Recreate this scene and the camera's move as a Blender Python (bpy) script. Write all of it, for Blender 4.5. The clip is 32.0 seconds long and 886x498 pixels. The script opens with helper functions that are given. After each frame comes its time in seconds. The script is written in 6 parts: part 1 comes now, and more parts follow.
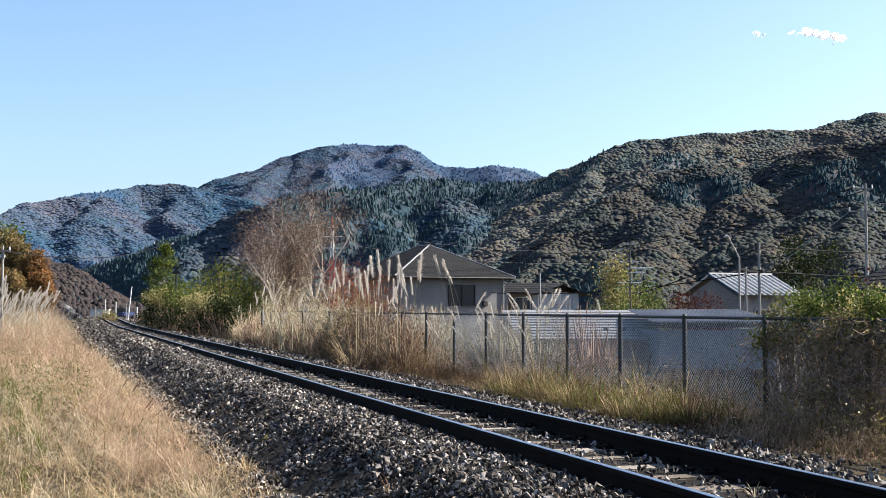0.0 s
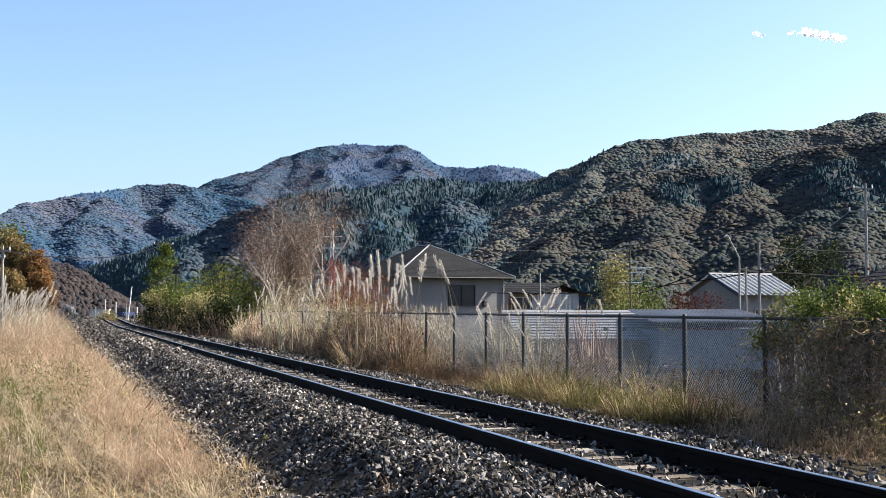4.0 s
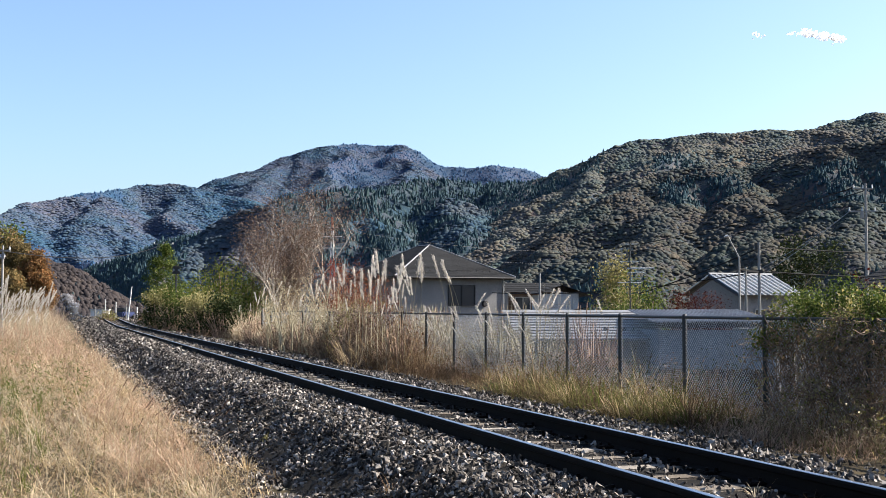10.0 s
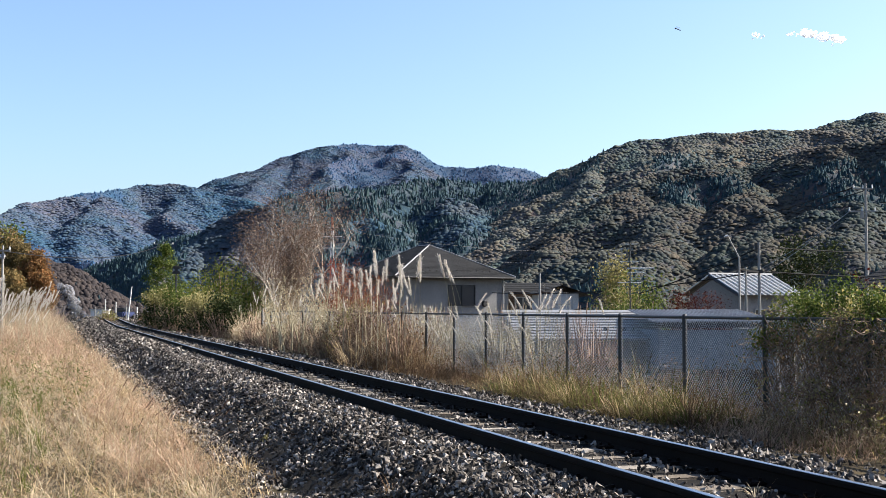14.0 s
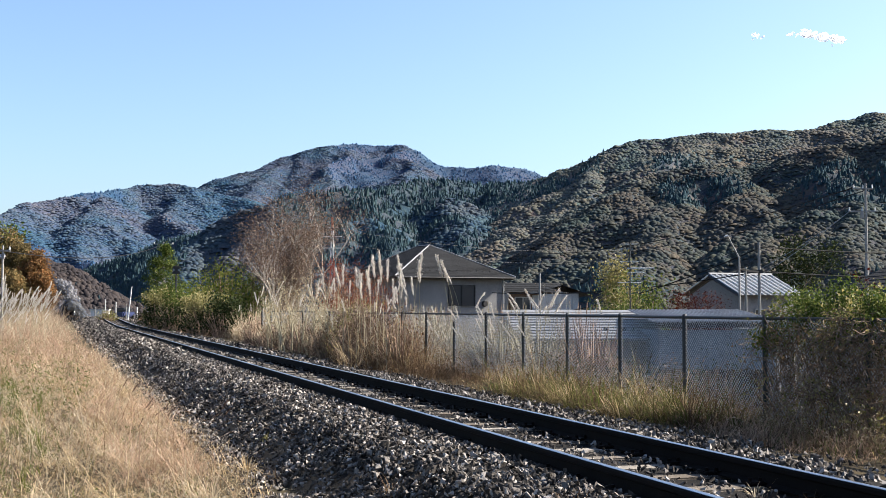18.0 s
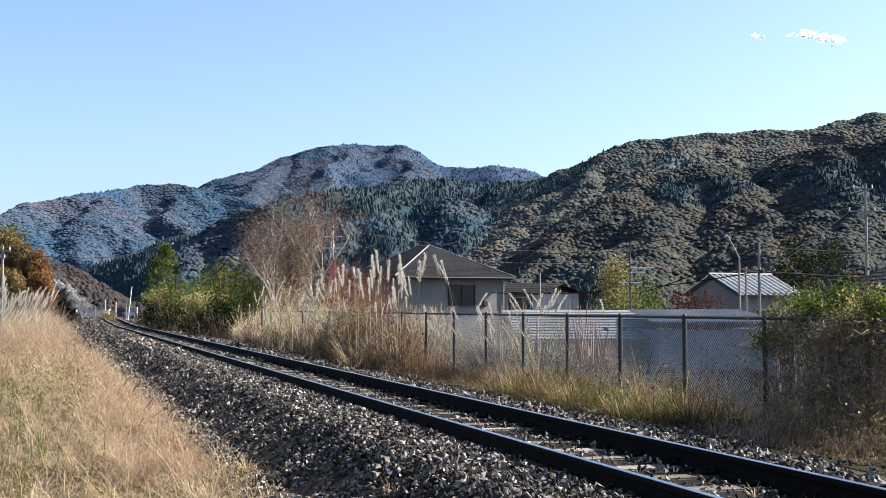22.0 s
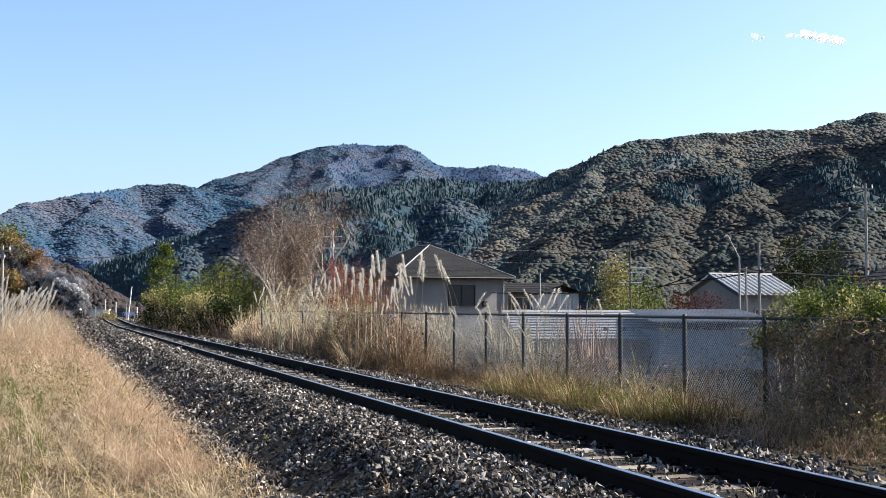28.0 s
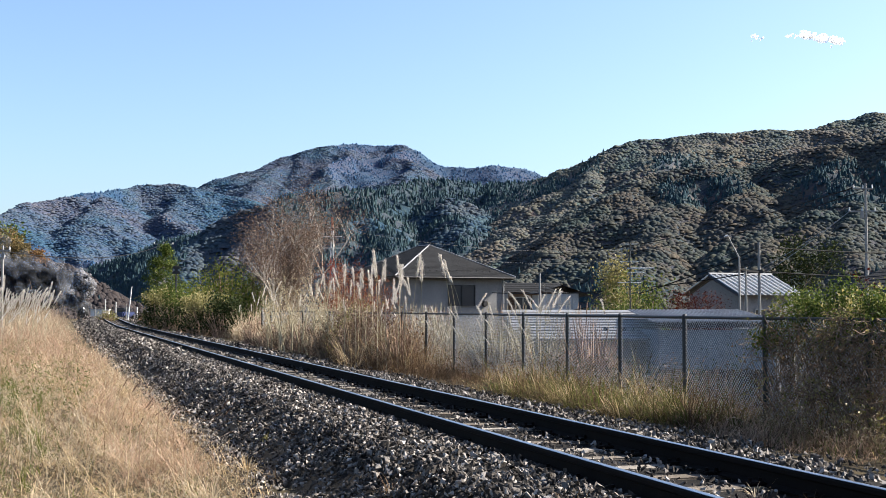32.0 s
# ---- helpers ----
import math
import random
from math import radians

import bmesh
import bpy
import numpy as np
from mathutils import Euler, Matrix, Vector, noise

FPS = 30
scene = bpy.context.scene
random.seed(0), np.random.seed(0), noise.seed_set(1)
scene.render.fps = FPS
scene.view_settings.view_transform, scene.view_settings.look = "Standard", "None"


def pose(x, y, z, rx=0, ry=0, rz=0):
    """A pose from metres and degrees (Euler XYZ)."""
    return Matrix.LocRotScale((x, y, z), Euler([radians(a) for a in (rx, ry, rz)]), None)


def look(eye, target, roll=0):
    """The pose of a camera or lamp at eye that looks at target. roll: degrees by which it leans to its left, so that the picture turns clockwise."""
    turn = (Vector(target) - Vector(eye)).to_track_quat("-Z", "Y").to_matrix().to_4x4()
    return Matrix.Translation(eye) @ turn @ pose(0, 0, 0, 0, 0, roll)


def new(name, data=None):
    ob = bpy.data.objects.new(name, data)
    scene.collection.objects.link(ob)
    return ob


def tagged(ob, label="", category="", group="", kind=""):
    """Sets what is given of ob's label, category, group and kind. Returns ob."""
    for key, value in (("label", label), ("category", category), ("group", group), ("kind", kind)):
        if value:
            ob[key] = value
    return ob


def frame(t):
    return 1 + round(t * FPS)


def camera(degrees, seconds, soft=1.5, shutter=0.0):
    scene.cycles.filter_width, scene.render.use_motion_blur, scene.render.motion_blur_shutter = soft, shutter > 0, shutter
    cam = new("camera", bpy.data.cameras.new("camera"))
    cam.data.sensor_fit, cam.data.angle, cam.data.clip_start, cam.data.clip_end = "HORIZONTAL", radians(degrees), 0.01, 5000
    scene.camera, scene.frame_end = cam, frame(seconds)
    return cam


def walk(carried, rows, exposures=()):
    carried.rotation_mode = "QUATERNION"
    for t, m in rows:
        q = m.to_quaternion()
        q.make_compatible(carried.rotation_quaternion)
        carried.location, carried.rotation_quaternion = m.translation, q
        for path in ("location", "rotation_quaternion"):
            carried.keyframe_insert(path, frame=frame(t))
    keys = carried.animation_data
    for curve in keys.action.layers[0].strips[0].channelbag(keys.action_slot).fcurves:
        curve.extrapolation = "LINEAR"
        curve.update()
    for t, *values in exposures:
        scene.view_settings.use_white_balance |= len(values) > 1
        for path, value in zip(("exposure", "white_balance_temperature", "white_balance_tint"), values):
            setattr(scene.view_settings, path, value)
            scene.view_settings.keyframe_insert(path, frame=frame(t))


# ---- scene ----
# camera: a tripod beside the line, 4.2 m from the track's axis
cam = camera(39.2, 32.0, soft=0.66)
EYE = pose(0, 0, 1.095, 92.706, 0, 0)
walk(cam, [(0, EYE), (32, EYE)], exposures=[(0, 1.93, 6250, 10.5), (32, 1.93, 6250, 10.5)])

# world, sun
SUN_AZ, SUN_EL = 77.0, 35.0
world = bpy.data.worlds.new("sky")
scene.world = world
world.use_nodes = True
wn = world.node_tree
sky = wn.nodes.new("ShaderNodeTexSky")
sky.sky_type = "NISHITA"
sky.sun_disc = False
sky.sun_elevation, sky.sun_rotation = radians(SUN_EL), radians(SUN_AZ)
sky.altitude, sky.air_density, sky.dust_density, sky.ozone_density = 500, 1.0, 2.6, 3.3
wn.nodes["Background"].inputs["Strength"].default_value = 0.064
wn.links.new(sky.outputs[0], wn.nodes["Background"].inputs["Color"])
sun = new("sun", bpy.data.lights.new("sun", "SUN"))
sun.data.energy, sun.data.angle, sun.data.color = 5.0, radians(0.5), (1.0, 0.91, 0.77)
sd = Vector((math.sin(radians(SUN_AZ)) * math.cos(radians(SUN_EL)), math.cos(radians(SUN_AZ)) * math.cos(radians(SUN_EL)), math.sin(radians(SUN_EL))))
sun.matrix_world = look(sd * 50, (0, 0, 0))

rng = np.random.default_rng(7)


# ---- materials
def put(nt, kind, **values):
    n = nt.nodes.new("ShaderNode" + kind)
    for k, v in values.items():
        n.inputs[k.replace("_", " ")].default_value = v
    return n


def surface(name, colours, big=1.0, fine=20.0, vary=0.0, per="Island", rough=0.8, metal=0.0, bump=0.0, through_light=0.0, own=False, clear=0.0, coat=0.0, spread=1.0, cells=0.0, other=(), stands=0.01):
    """colours: from dark to light, mixed by two noises and, by the share vary, by chance per piece; other: the colours of patches that wander through them."""
    m = bpy.data.materials.new(name)
    m.use_nodes = True
    nt = m.node_tree
    nt.nodes.clear()
    out = nt.nodes.new("ShaderNodeOutputMaterial")
    bsdf = put(nt, "BsdfPrincipled", Roughness=rough, Metallic=metal, Specular_IOR_Level=0.5 if rough < 0.6 else 0.08)
    if own:
        where = nt.nodes.new("ShaderNodeTexCoord").outputs["Object"]
    else:
        where = nt.nodes.new("ShaderNodeNewGeometry").outputs["Position"]
    n1 = put(nt, "TexNoise", Scale=big, Detail=4.0)
    n2 = put(nt, "TexNoise", Scale=fine, Detail=5.0, Roughness=0.6)
    for n in (n1, n2):
        nt.links.new(where, n.inputs["Vector"])
    mix = nt.nodes.new("ShaderNodeMix")
    mix.inputs[0].default_value = 0.5
    nt.links.new(n1.outputs[0], mix.inputs[2])
    nt.links.new(n2.outputs[0], mix.inputs[3])
    fac = mix.outputs[0]
    gain = nt.nodes.new("ShaderNodeMapRange")
    gain.inputs["From Min"].default_value, gain.inputs["From Max"].default_value = 0.5 - 0.22 / spread, 0.5 + 0.22 / spread
    nt.links.new(fac, gain.inputs["Value"])
    fac = gain.outputs[0]
    if vary:
        if per == "Island":
            chance = nt.nodes.new("ShaderNodeNewGeometry").outputs["Random Per Island"]
        else:
            chance = nt.nodes.new("ShaderNodeObjectInfo").outputs["Random"]
        mx = nt.nodes.new("ShaderNodeMix")
        mx.inputs[0].default_value = vary
        nt.links.new(fac, mx.inputs[2])
        nt.links.new(chance, mx.inputs[3])
        fac = mx.outputs[0]
    if cells:
        vor = put(nt, "TexVoronoi", Scale=cells)
        nt.links.new(where, vor.inputs["Vector"])
        sep = nt.nodes.new("ShaderNodeSeparateColor")
        nt.links.new(vor.outputs["Color"], sep.inputs[0])
        mc = nt.nodes.new("ShaderNodeMix")
        mc.inputs[0].default_value = 0.4
        nt.links.new(fac, mc.inputs[2])
        nt.links.new(sep.outputs[0], mc.inputs[3])
        fac = mc.outputs[0]
    ramp = nt.nodes.new("ShaderNodeValToRGB")
    el = ramp.color_ramp.elements
    while len(el) < len(colours):
        el.new(0.5)
    for i, c in enumerate(colours):
        el[i].position = i / max(1, len(colours) - 1)
        el[i].color = (*c, 1)
    nt.links.new(fac, ramp.inputs[0])
    colour = ramp.outputs[0]
    if other:
        ramp2 = nt.nodes.new("ShaderNodeValToRGB")
        el = ramp2.color_ramp.elements
        while len(el) < len(other):
            el.new(0.5)
        for i, c in enumerate(other):
            el[i].position = i / max(1, len(other) - 1)
            el[i].color = (*c, 1)
        nt.links.new(fac, ramp2.inputs[0])
        n3 = put(nt, "TexNoise", Scale=stands, Detail=6.0, Roughness=0.65)
        nt.links.new(where, n3.inputs["Vector"])
        edge = nt.nodes.new("ShaderNodeMapRange")
        edge.inputs["From Min"].default_value, edge.inputs["From Max"].default_value = 0.36, 0.64
        nt.links.new(n3.outputs[0], edge.inputs["Value"])
        both = nt.nodes.new("ShaderNodeMix")
        both.data_type = "RGBA"
        nt.links.new(edge.outputs[0], both.inputs[0])
        nt.links.new(ramp.outputs[0], both.inputs[6])
        nt.links.new(ramp2.outputs[0], both.inputs[7])
        colour = both.outputs[2]
    nt.links.new(colour, bsdf.inputs["Base Color"])
    if coat:
        bsdf.inputs["Coat Weight"].default_value = coat
    if bump:
        b = put(nt, "Bump", Strength=min(1.0, bump), Distance=0.6 / fine)
        nt.links.new(n2.outputs[0], b.inputs["Height"])
        nt.links.new(b.outputs[0], bsdf.inputs["Normal"])
    shader = bsdf.outputs[0]
    if through_light:
        tr = nt.nodes.new("ShaderNodeBsdfTranslucent")
        nt.links.new(colour, tr.inputs["Color"])
        ms = nt.nodes.new("ShaderNodeMixShader")
        ms.inputs[0].default_value = through_light
        nt.links.new(shader, ms.inputs[1])
        nt.links.new(tr.outputs[0], ms.inputs[2])
        shader = ms.outputs[0]
    if clear:
        tp = nt.nodes.new("ShaderNodeBsdfTransparent")
        ms = nt.nodes.new("ShaderNodeMixShader")
        ms.inputs[0].default_value = clear
        nt.links.new(shader, ms.inputs[1])
        nt.links.new(tp.outputs[0], ms.inputs[2])
        shader = ms.outputs[0]
    nt.links.new(shader, out.inputs[0])
    return m


def paint(name, c, rough=0.6, metal=0.0, bump=0.15, spread=0.12):
    d = tuple(x * (1 - spread) for x in c)
    e = tuple(min(1, x * (1 + spread)) for x in c)
    return surface(name, [d, c, e], big=1.5, fine=30, rough=rough, metal=metal, bump=bump)


M_stone = surface("ballast_stone", [(0.0112, 0.00982, 0.00842), (0.0374, 0.0328, 0.0289), (0.112, 0.0991, 0.0889), (0.43, 0.393, 0.36)], big=2, fine=40, vary=0.75, rough=0.85, bump=0.3)
# bed sheet near black: the shade between the stones put into its colour
M_bed_shade = surface("ballast_bed", [(0.00352, 0.00318, 0.00281), (0.00882, 0.00792, 0.00738), (0.0176, 0.0159, 0.015)], big=4, fine=45, rough=0.95, bump=0.8)
M_soil = surface("dry_ground", [(0.0182, 0.0137, 0.00804), (0.0365, 0.0273, 0.0151), (0.0547, 0.0428, 0.0241), (0.0255, 0.0273, 0.0101)], big=0.35, fine=9, rough=1.0, bump=0.6)
# rust taken down to near black: the rails' shaded side put into colour
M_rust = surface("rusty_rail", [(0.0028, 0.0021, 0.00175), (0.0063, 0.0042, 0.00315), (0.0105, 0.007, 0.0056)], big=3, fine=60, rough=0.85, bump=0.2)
M_steel = surface("polished_railhead", [(0.297, 0.308, 0.337), (0.446, 0.455, 0.495)], big=1.5, fine=60, rough=0.3, metal=1.0)
M_sleeper = surface("weathered_sleeper", [(0.0397, 0.0297, 0.0231), (0.106, 0.0892, 0.0728), (0.198, 0.178, 0.155), (0.277, 0.258, 0.231)], big=2, fine=28, vary=0.45, per="Object", rough=0.9, bump=0.7)
M_straw = surface("dry_grass", [(0.05, 0.0325, 0.0155), (0.235, 0.165, 0.086), (0.45, 0.35, 0.215), (0.72, 0.61, 0.435)], big=2.0, fine=6, vary=0.5, rough=0.7, spread=1.5, through_light=0.4)
M_pink = surface("reddish_dry_grass", [(0.13, 0.08, 0.05), (0.3, 0.2, 0.135), (0.5, 0.375, 0.27)], big=2.0, fine=6, vary=0.5, rough=0.7, spread=1.5, through_light=0.4)
M_green_grass = surface("green_grass", [(0.0355, 0.0461, 0.0142), (0.0782, 0.0922, 0.0213), (0.171, 0.164, 0.0426)], big=1.1, fine=6, vary=0.5, rough=0.6, through_light=0.5)
M_plume = surface("silver_plume", [(0.4, 0.36, 0.31), (0.56, 0.52, 0.47), (0.72, 0.69, 0.65)], big=3, fine=30, vary=0.5, rough=0.8, through_light=0.45)
M_stem = surface("grass_stem", [(0.216, 0.18, 0.113), (0.374, 0.344, 0.247)], big=3, fine=30, vary=0.5, rough=0.7, through_light=0.2)
M_bark = surface("grey_bark", [(0.134, 0.112, 0.0948), (0.289, 0.258, 0.223), (0.446, 0.413, 0.368)], big=2, fine=25, rough=0.9, bump=0.6)
M_twig = surface("brown_twig", [(0.0904, 0.0631, 0.0506), (0.235, 0.163, 0.117), (0.436, 0.327, 0.235)], big=2, fine=20, vary=0.5, rough=0.9)
M_leaf_g = surface("green_leaf", [(0.0153, 0.0298, 0.0068), (0.0425, 0.068, 0.0136), (0.0935, 0.115, 0.0255), (0.17, 0.17, 0.0467)], big=1, fine=8, vary=0.6, rough=0.7, through_light=0.3)
# leaf greens darkened so that the bushes' shade sits in the colour
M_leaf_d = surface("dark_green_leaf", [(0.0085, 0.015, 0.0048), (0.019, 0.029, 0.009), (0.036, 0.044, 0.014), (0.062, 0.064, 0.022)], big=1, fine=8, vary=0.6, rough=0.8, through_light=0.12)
M_leaf_l = surface("light_green_leaf", [(0.0184, 0.0306, 0.00612), (0.0551, 0.0765, 0.0134), (0.111, 0.122, 0.0275), (0.172, 0.165, 0.052)], big=1, fine=8, vary=0.6, rough=0.7, through_light=0.45)
M_leaf_y = surface("yellowing_leaf", [(0.0563, 0.0563, 0.0169), (0.136, 0.123, 0.0338), (0.236, 0.202, 0.0731), (0.282, 0.236, 0.113)], big=1, fine=8, vary=0.6, rough=0.55, through_light=0.4)
M_leaf_b = surface("brown_leaf", [(0.0628, 0.0406, 0.0258), (0.171, 0.111, 0.0664), (0.373, 0.256, 0.155)], big=1, fine=8, vary=0.6, rough=0.8, through_light=0.5)
M_leaf_t = surface("russet_leaf", [(0.075, 0.048, 0.035), (0.135, 0.092, 0.068), (0.215, 0.155, 0.115)], big=1, fine=8, vary=0.6, rough=0.8, through_light=0.3)
M_leaf_r = surface("red_leaf", [(0.0184, 0.00318, 0.00294), (0.0446, 0.0092, 0.0061), (0.073, 0.0238, 0.011)], big=1, fine=8, vary=0.6, rough=0.6, through_light=0.4)
M_leaf_o = surface("orange_leaf", [(0.058, 0.056, 0.026), (0.105, 0.086, 0.038), (0.165, 0.115, 0.048), (0.25, 0.125, 0.045)], big=0.16, fine=1.2, vary=0.3, rough=0.8, through_light=0.3)
# far conifers: aerial haze put into the base colour as a blue tint
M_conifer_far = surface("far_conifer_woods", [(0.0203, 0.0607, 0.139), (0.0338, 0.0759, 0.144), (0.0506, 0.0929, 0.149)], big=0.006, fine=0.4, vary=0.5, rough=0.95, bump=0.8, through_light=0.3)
# blue-green conifers with extra blue in the colour for haze
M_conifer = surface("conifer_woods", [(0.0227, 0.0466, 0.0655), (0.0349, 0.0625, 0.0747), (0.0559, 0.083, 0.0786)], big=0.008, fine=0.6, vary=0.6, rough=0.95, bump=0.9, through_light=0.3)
# far canopy: blue mixed into both colour sets in place of haze
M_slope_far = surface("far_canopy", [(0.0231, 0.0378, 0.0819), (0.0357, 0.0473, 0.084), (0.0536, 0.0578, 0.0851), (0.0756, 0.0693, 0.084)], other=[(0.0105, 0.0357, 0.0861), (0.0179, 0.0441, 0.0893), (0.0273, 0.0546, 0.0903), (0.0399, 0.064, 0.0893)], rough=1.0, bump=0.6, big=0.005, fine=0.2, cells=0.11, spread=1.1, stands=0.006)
# right mountain: autumn canopy colours with blue added to mimic haze
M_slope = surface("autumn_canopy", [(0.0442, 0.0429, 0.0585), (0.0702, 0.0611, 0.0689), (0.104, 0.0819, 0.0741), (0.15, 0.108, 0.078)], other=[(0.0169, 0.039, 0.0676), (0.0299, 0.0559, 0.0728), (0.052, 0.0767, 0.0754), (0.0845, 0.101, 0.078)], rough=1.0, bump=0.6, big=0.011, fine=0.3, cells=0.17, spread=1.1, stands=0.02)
M_slope_brown = surface("brown_canopy", [(0.0135, 0.0135, 0.0165), (0.0205, 0.0185, 0.02), (0.03, 0.025, 0.0245), (0.042, 0.034, 0.031)], big=0.05, fine=0.9, cells=0.28, rough=1.0, bump=1.0, spread=1.4)
# middle slope: distance haze tinted into its base colours
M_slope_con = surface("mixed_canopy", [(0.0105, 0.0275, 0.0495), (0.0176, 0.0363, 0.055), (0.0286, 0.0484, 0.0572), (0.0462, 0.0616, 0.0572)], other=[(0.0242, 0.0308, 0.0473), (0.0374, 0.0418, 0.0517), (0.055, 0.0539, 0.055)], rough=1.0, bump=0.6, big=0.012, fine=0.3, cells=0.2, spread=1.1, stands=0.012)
# right mountain's canopy colours scaled down: bare grey trees plus painted shade
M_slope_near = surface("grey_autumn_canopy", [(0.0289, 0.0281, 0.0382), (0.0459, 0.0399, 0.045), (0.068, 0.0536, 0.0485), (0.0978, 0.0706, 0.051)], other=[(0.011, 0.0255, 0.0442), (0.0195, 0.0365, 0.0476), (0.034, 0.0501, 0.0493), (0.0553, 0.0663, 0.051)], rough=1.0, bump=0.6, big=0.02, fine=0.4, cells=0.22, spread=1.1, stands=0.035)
# autumn crowns, their colours shifted to blue as haze would
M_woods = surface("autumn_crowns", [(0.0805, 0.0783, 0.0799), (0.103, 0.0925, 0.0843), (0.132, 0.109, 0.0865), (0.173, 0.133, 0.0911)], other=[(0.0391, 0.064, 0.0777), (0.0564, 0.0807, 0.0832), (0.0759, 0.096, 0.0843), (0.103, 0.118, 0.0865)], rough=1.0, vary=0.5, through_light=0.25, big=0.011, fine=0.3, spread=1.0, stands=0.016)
# the autumn crowns' colours, scaled down likewise for greyness and shade
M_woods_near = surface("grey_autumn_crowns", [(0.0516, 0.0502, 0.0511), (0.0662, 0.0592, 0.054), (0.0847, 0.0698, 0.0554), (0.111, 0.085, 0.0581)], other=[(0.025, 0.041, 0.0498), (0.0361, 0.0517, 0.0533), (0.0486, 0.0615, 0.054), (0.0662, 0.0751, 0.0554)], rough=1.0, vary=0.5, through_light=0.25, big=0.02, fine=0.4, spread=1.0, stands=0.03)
# crowns of the far ranges, blued in their colours to imitate haze
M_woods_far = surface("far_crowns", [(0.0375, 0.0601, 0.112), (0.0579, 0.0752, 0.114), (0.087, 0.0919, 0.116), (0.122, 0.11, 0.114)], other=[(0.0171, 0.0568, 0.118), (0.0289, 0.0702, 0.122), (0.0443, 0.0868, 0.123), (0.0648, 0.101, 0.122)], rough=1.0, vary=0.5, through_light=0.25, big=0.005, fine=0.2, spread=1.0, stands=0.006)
# middle mountain's crowns carry the same haze tint in their colours
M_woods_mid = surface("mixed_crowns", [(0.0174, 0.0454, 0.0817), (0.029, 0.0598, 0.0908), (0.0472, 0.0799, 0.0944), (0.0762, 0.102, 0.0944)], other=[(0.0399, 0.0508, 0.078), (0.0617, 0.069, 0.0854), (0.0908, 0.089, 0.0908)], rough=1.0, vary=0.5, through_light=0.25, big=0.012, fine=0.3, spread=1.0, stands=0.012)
M_woods_brown = surface("brown_crowns", [(0.028, 0.028, 0.0341), (0.0429, 0.0385, 0.042), (0.063, 0.0525, 0.0516), (0.0875, 0.0717, 0.0648)], big=0.05, fine=0.9, vary=0.35, through_light=0.45, rough=1.0, spread=1.4)
M_vine = surface("dark_vine_stem", [(0.055, 0.042, 0.033), (0.15, 0.11, 0.08), (0.33, 0.245, 0.18)], big=2, fine=20, vary=0.5, rough=0.9)
M_palewall = surface("pale_painted_wall", [(0.26, 0.275, 0.29), (0.36, 0.375, 0.385), (0.44, 0.45, 0.46)], big=0.8, fine=12, rough=0.7, bump=0.15)
M_post = surface("fence_steel", [(0.0154, 0.0165, 0.0176), (0.033, 0.0352, 0.0364), (0.0531, 0.0549, 0.0549)], big=2, fine=30, rough=0.55, metal=0.5, bump=0.1)
M_wire = surface("galvanised_wire", [(0.264, 0.277, 0.289), (0.553, 0.584, 0.608)], big=2, fine=30, rough=0.45, metal=0.6)
M_cable = paint("black_cable", (0.00979, 0.00979, 0.0107), 0.6)
M_pole = surface("concrete_pole", [(0.147, 0.142, 0.137), (0.225, 0.22, 0.211), (0.294, 0.289, 0.279)], big=1, fine=25, rough=0.8, bump=0.2)
M_wall = surface("plaster_wall", [(0.128, 0.128, 0.128), (0.188, 0.185, 0.184), (0.24, 0.235, 0.232)], big=0.8, fine=14, rough=0.9, bump=0.2)
M_roof = surface("grey_shingle", [(0.00657, 0.00687, 0.0079), (0.0132, 0.0138, 0.0154), (0.0209, 0.0219, 0.0242)], big=0.9, fine=14, vary=0.3, per="Object", rough=0.92, bump=0.4)
M_trim = paint("pale_trim", (0.295, 0.295, 0.286), 0.5)
M_dark = paint("dark_shutter", (0.0122, 0.0107, 0.0107), 0.5)
M_brownwood = surface("brown_boards", [(0.0392, 0.0245, 0.0171), (0.083, 0.0563, 0.0392), (0.127, 0.0932, 0.0687)], big=1.2, fine=16, vary=0.4, per="Object", rough=0.85, bump=0.4)
M_tin = surface("corrugated_tin", [(0.102, 0.105, 0.112), (0.163, 0.167, 0.177), (0.231, 0.238, 0.252)], big=1.0, fine=18, rough=0.6, metal=0.2, bump=0.1)
M_bluewall = surface("pale_blue_sheet", [(0.0975, 0.119, 0.143), (0.134, 0.161, 0.188), (0.165, 0.191, 0.217)], big=0.8, fine=12, rough=0.7, bump=0.15)
M_white = paint("white_paint", (0.51, 0.51, 0.503), 0.5)
M_redpaint = paint("red_paint", (0.245, 0.0392, 0.0196), 0.5)
M_blue = paint("dark_blue_paint", (0.00979, 0.0171, 0.0588), 0.4)
M_black = surface("black_iron", [(0.008, 0.008, 0.009), (0.02, 0.02, 0.021), (0.045, 0.043, 0.04)], big=1, fine=12, rough=0.45, metal=0.3, bump=0.1, own=True)
M_glass = surface("dark_pane", [(0.02, 0.024, 0.03), (0.035, 0.04, 0.05)], big=1, fine=5, rough=0.08, coat=0.5)


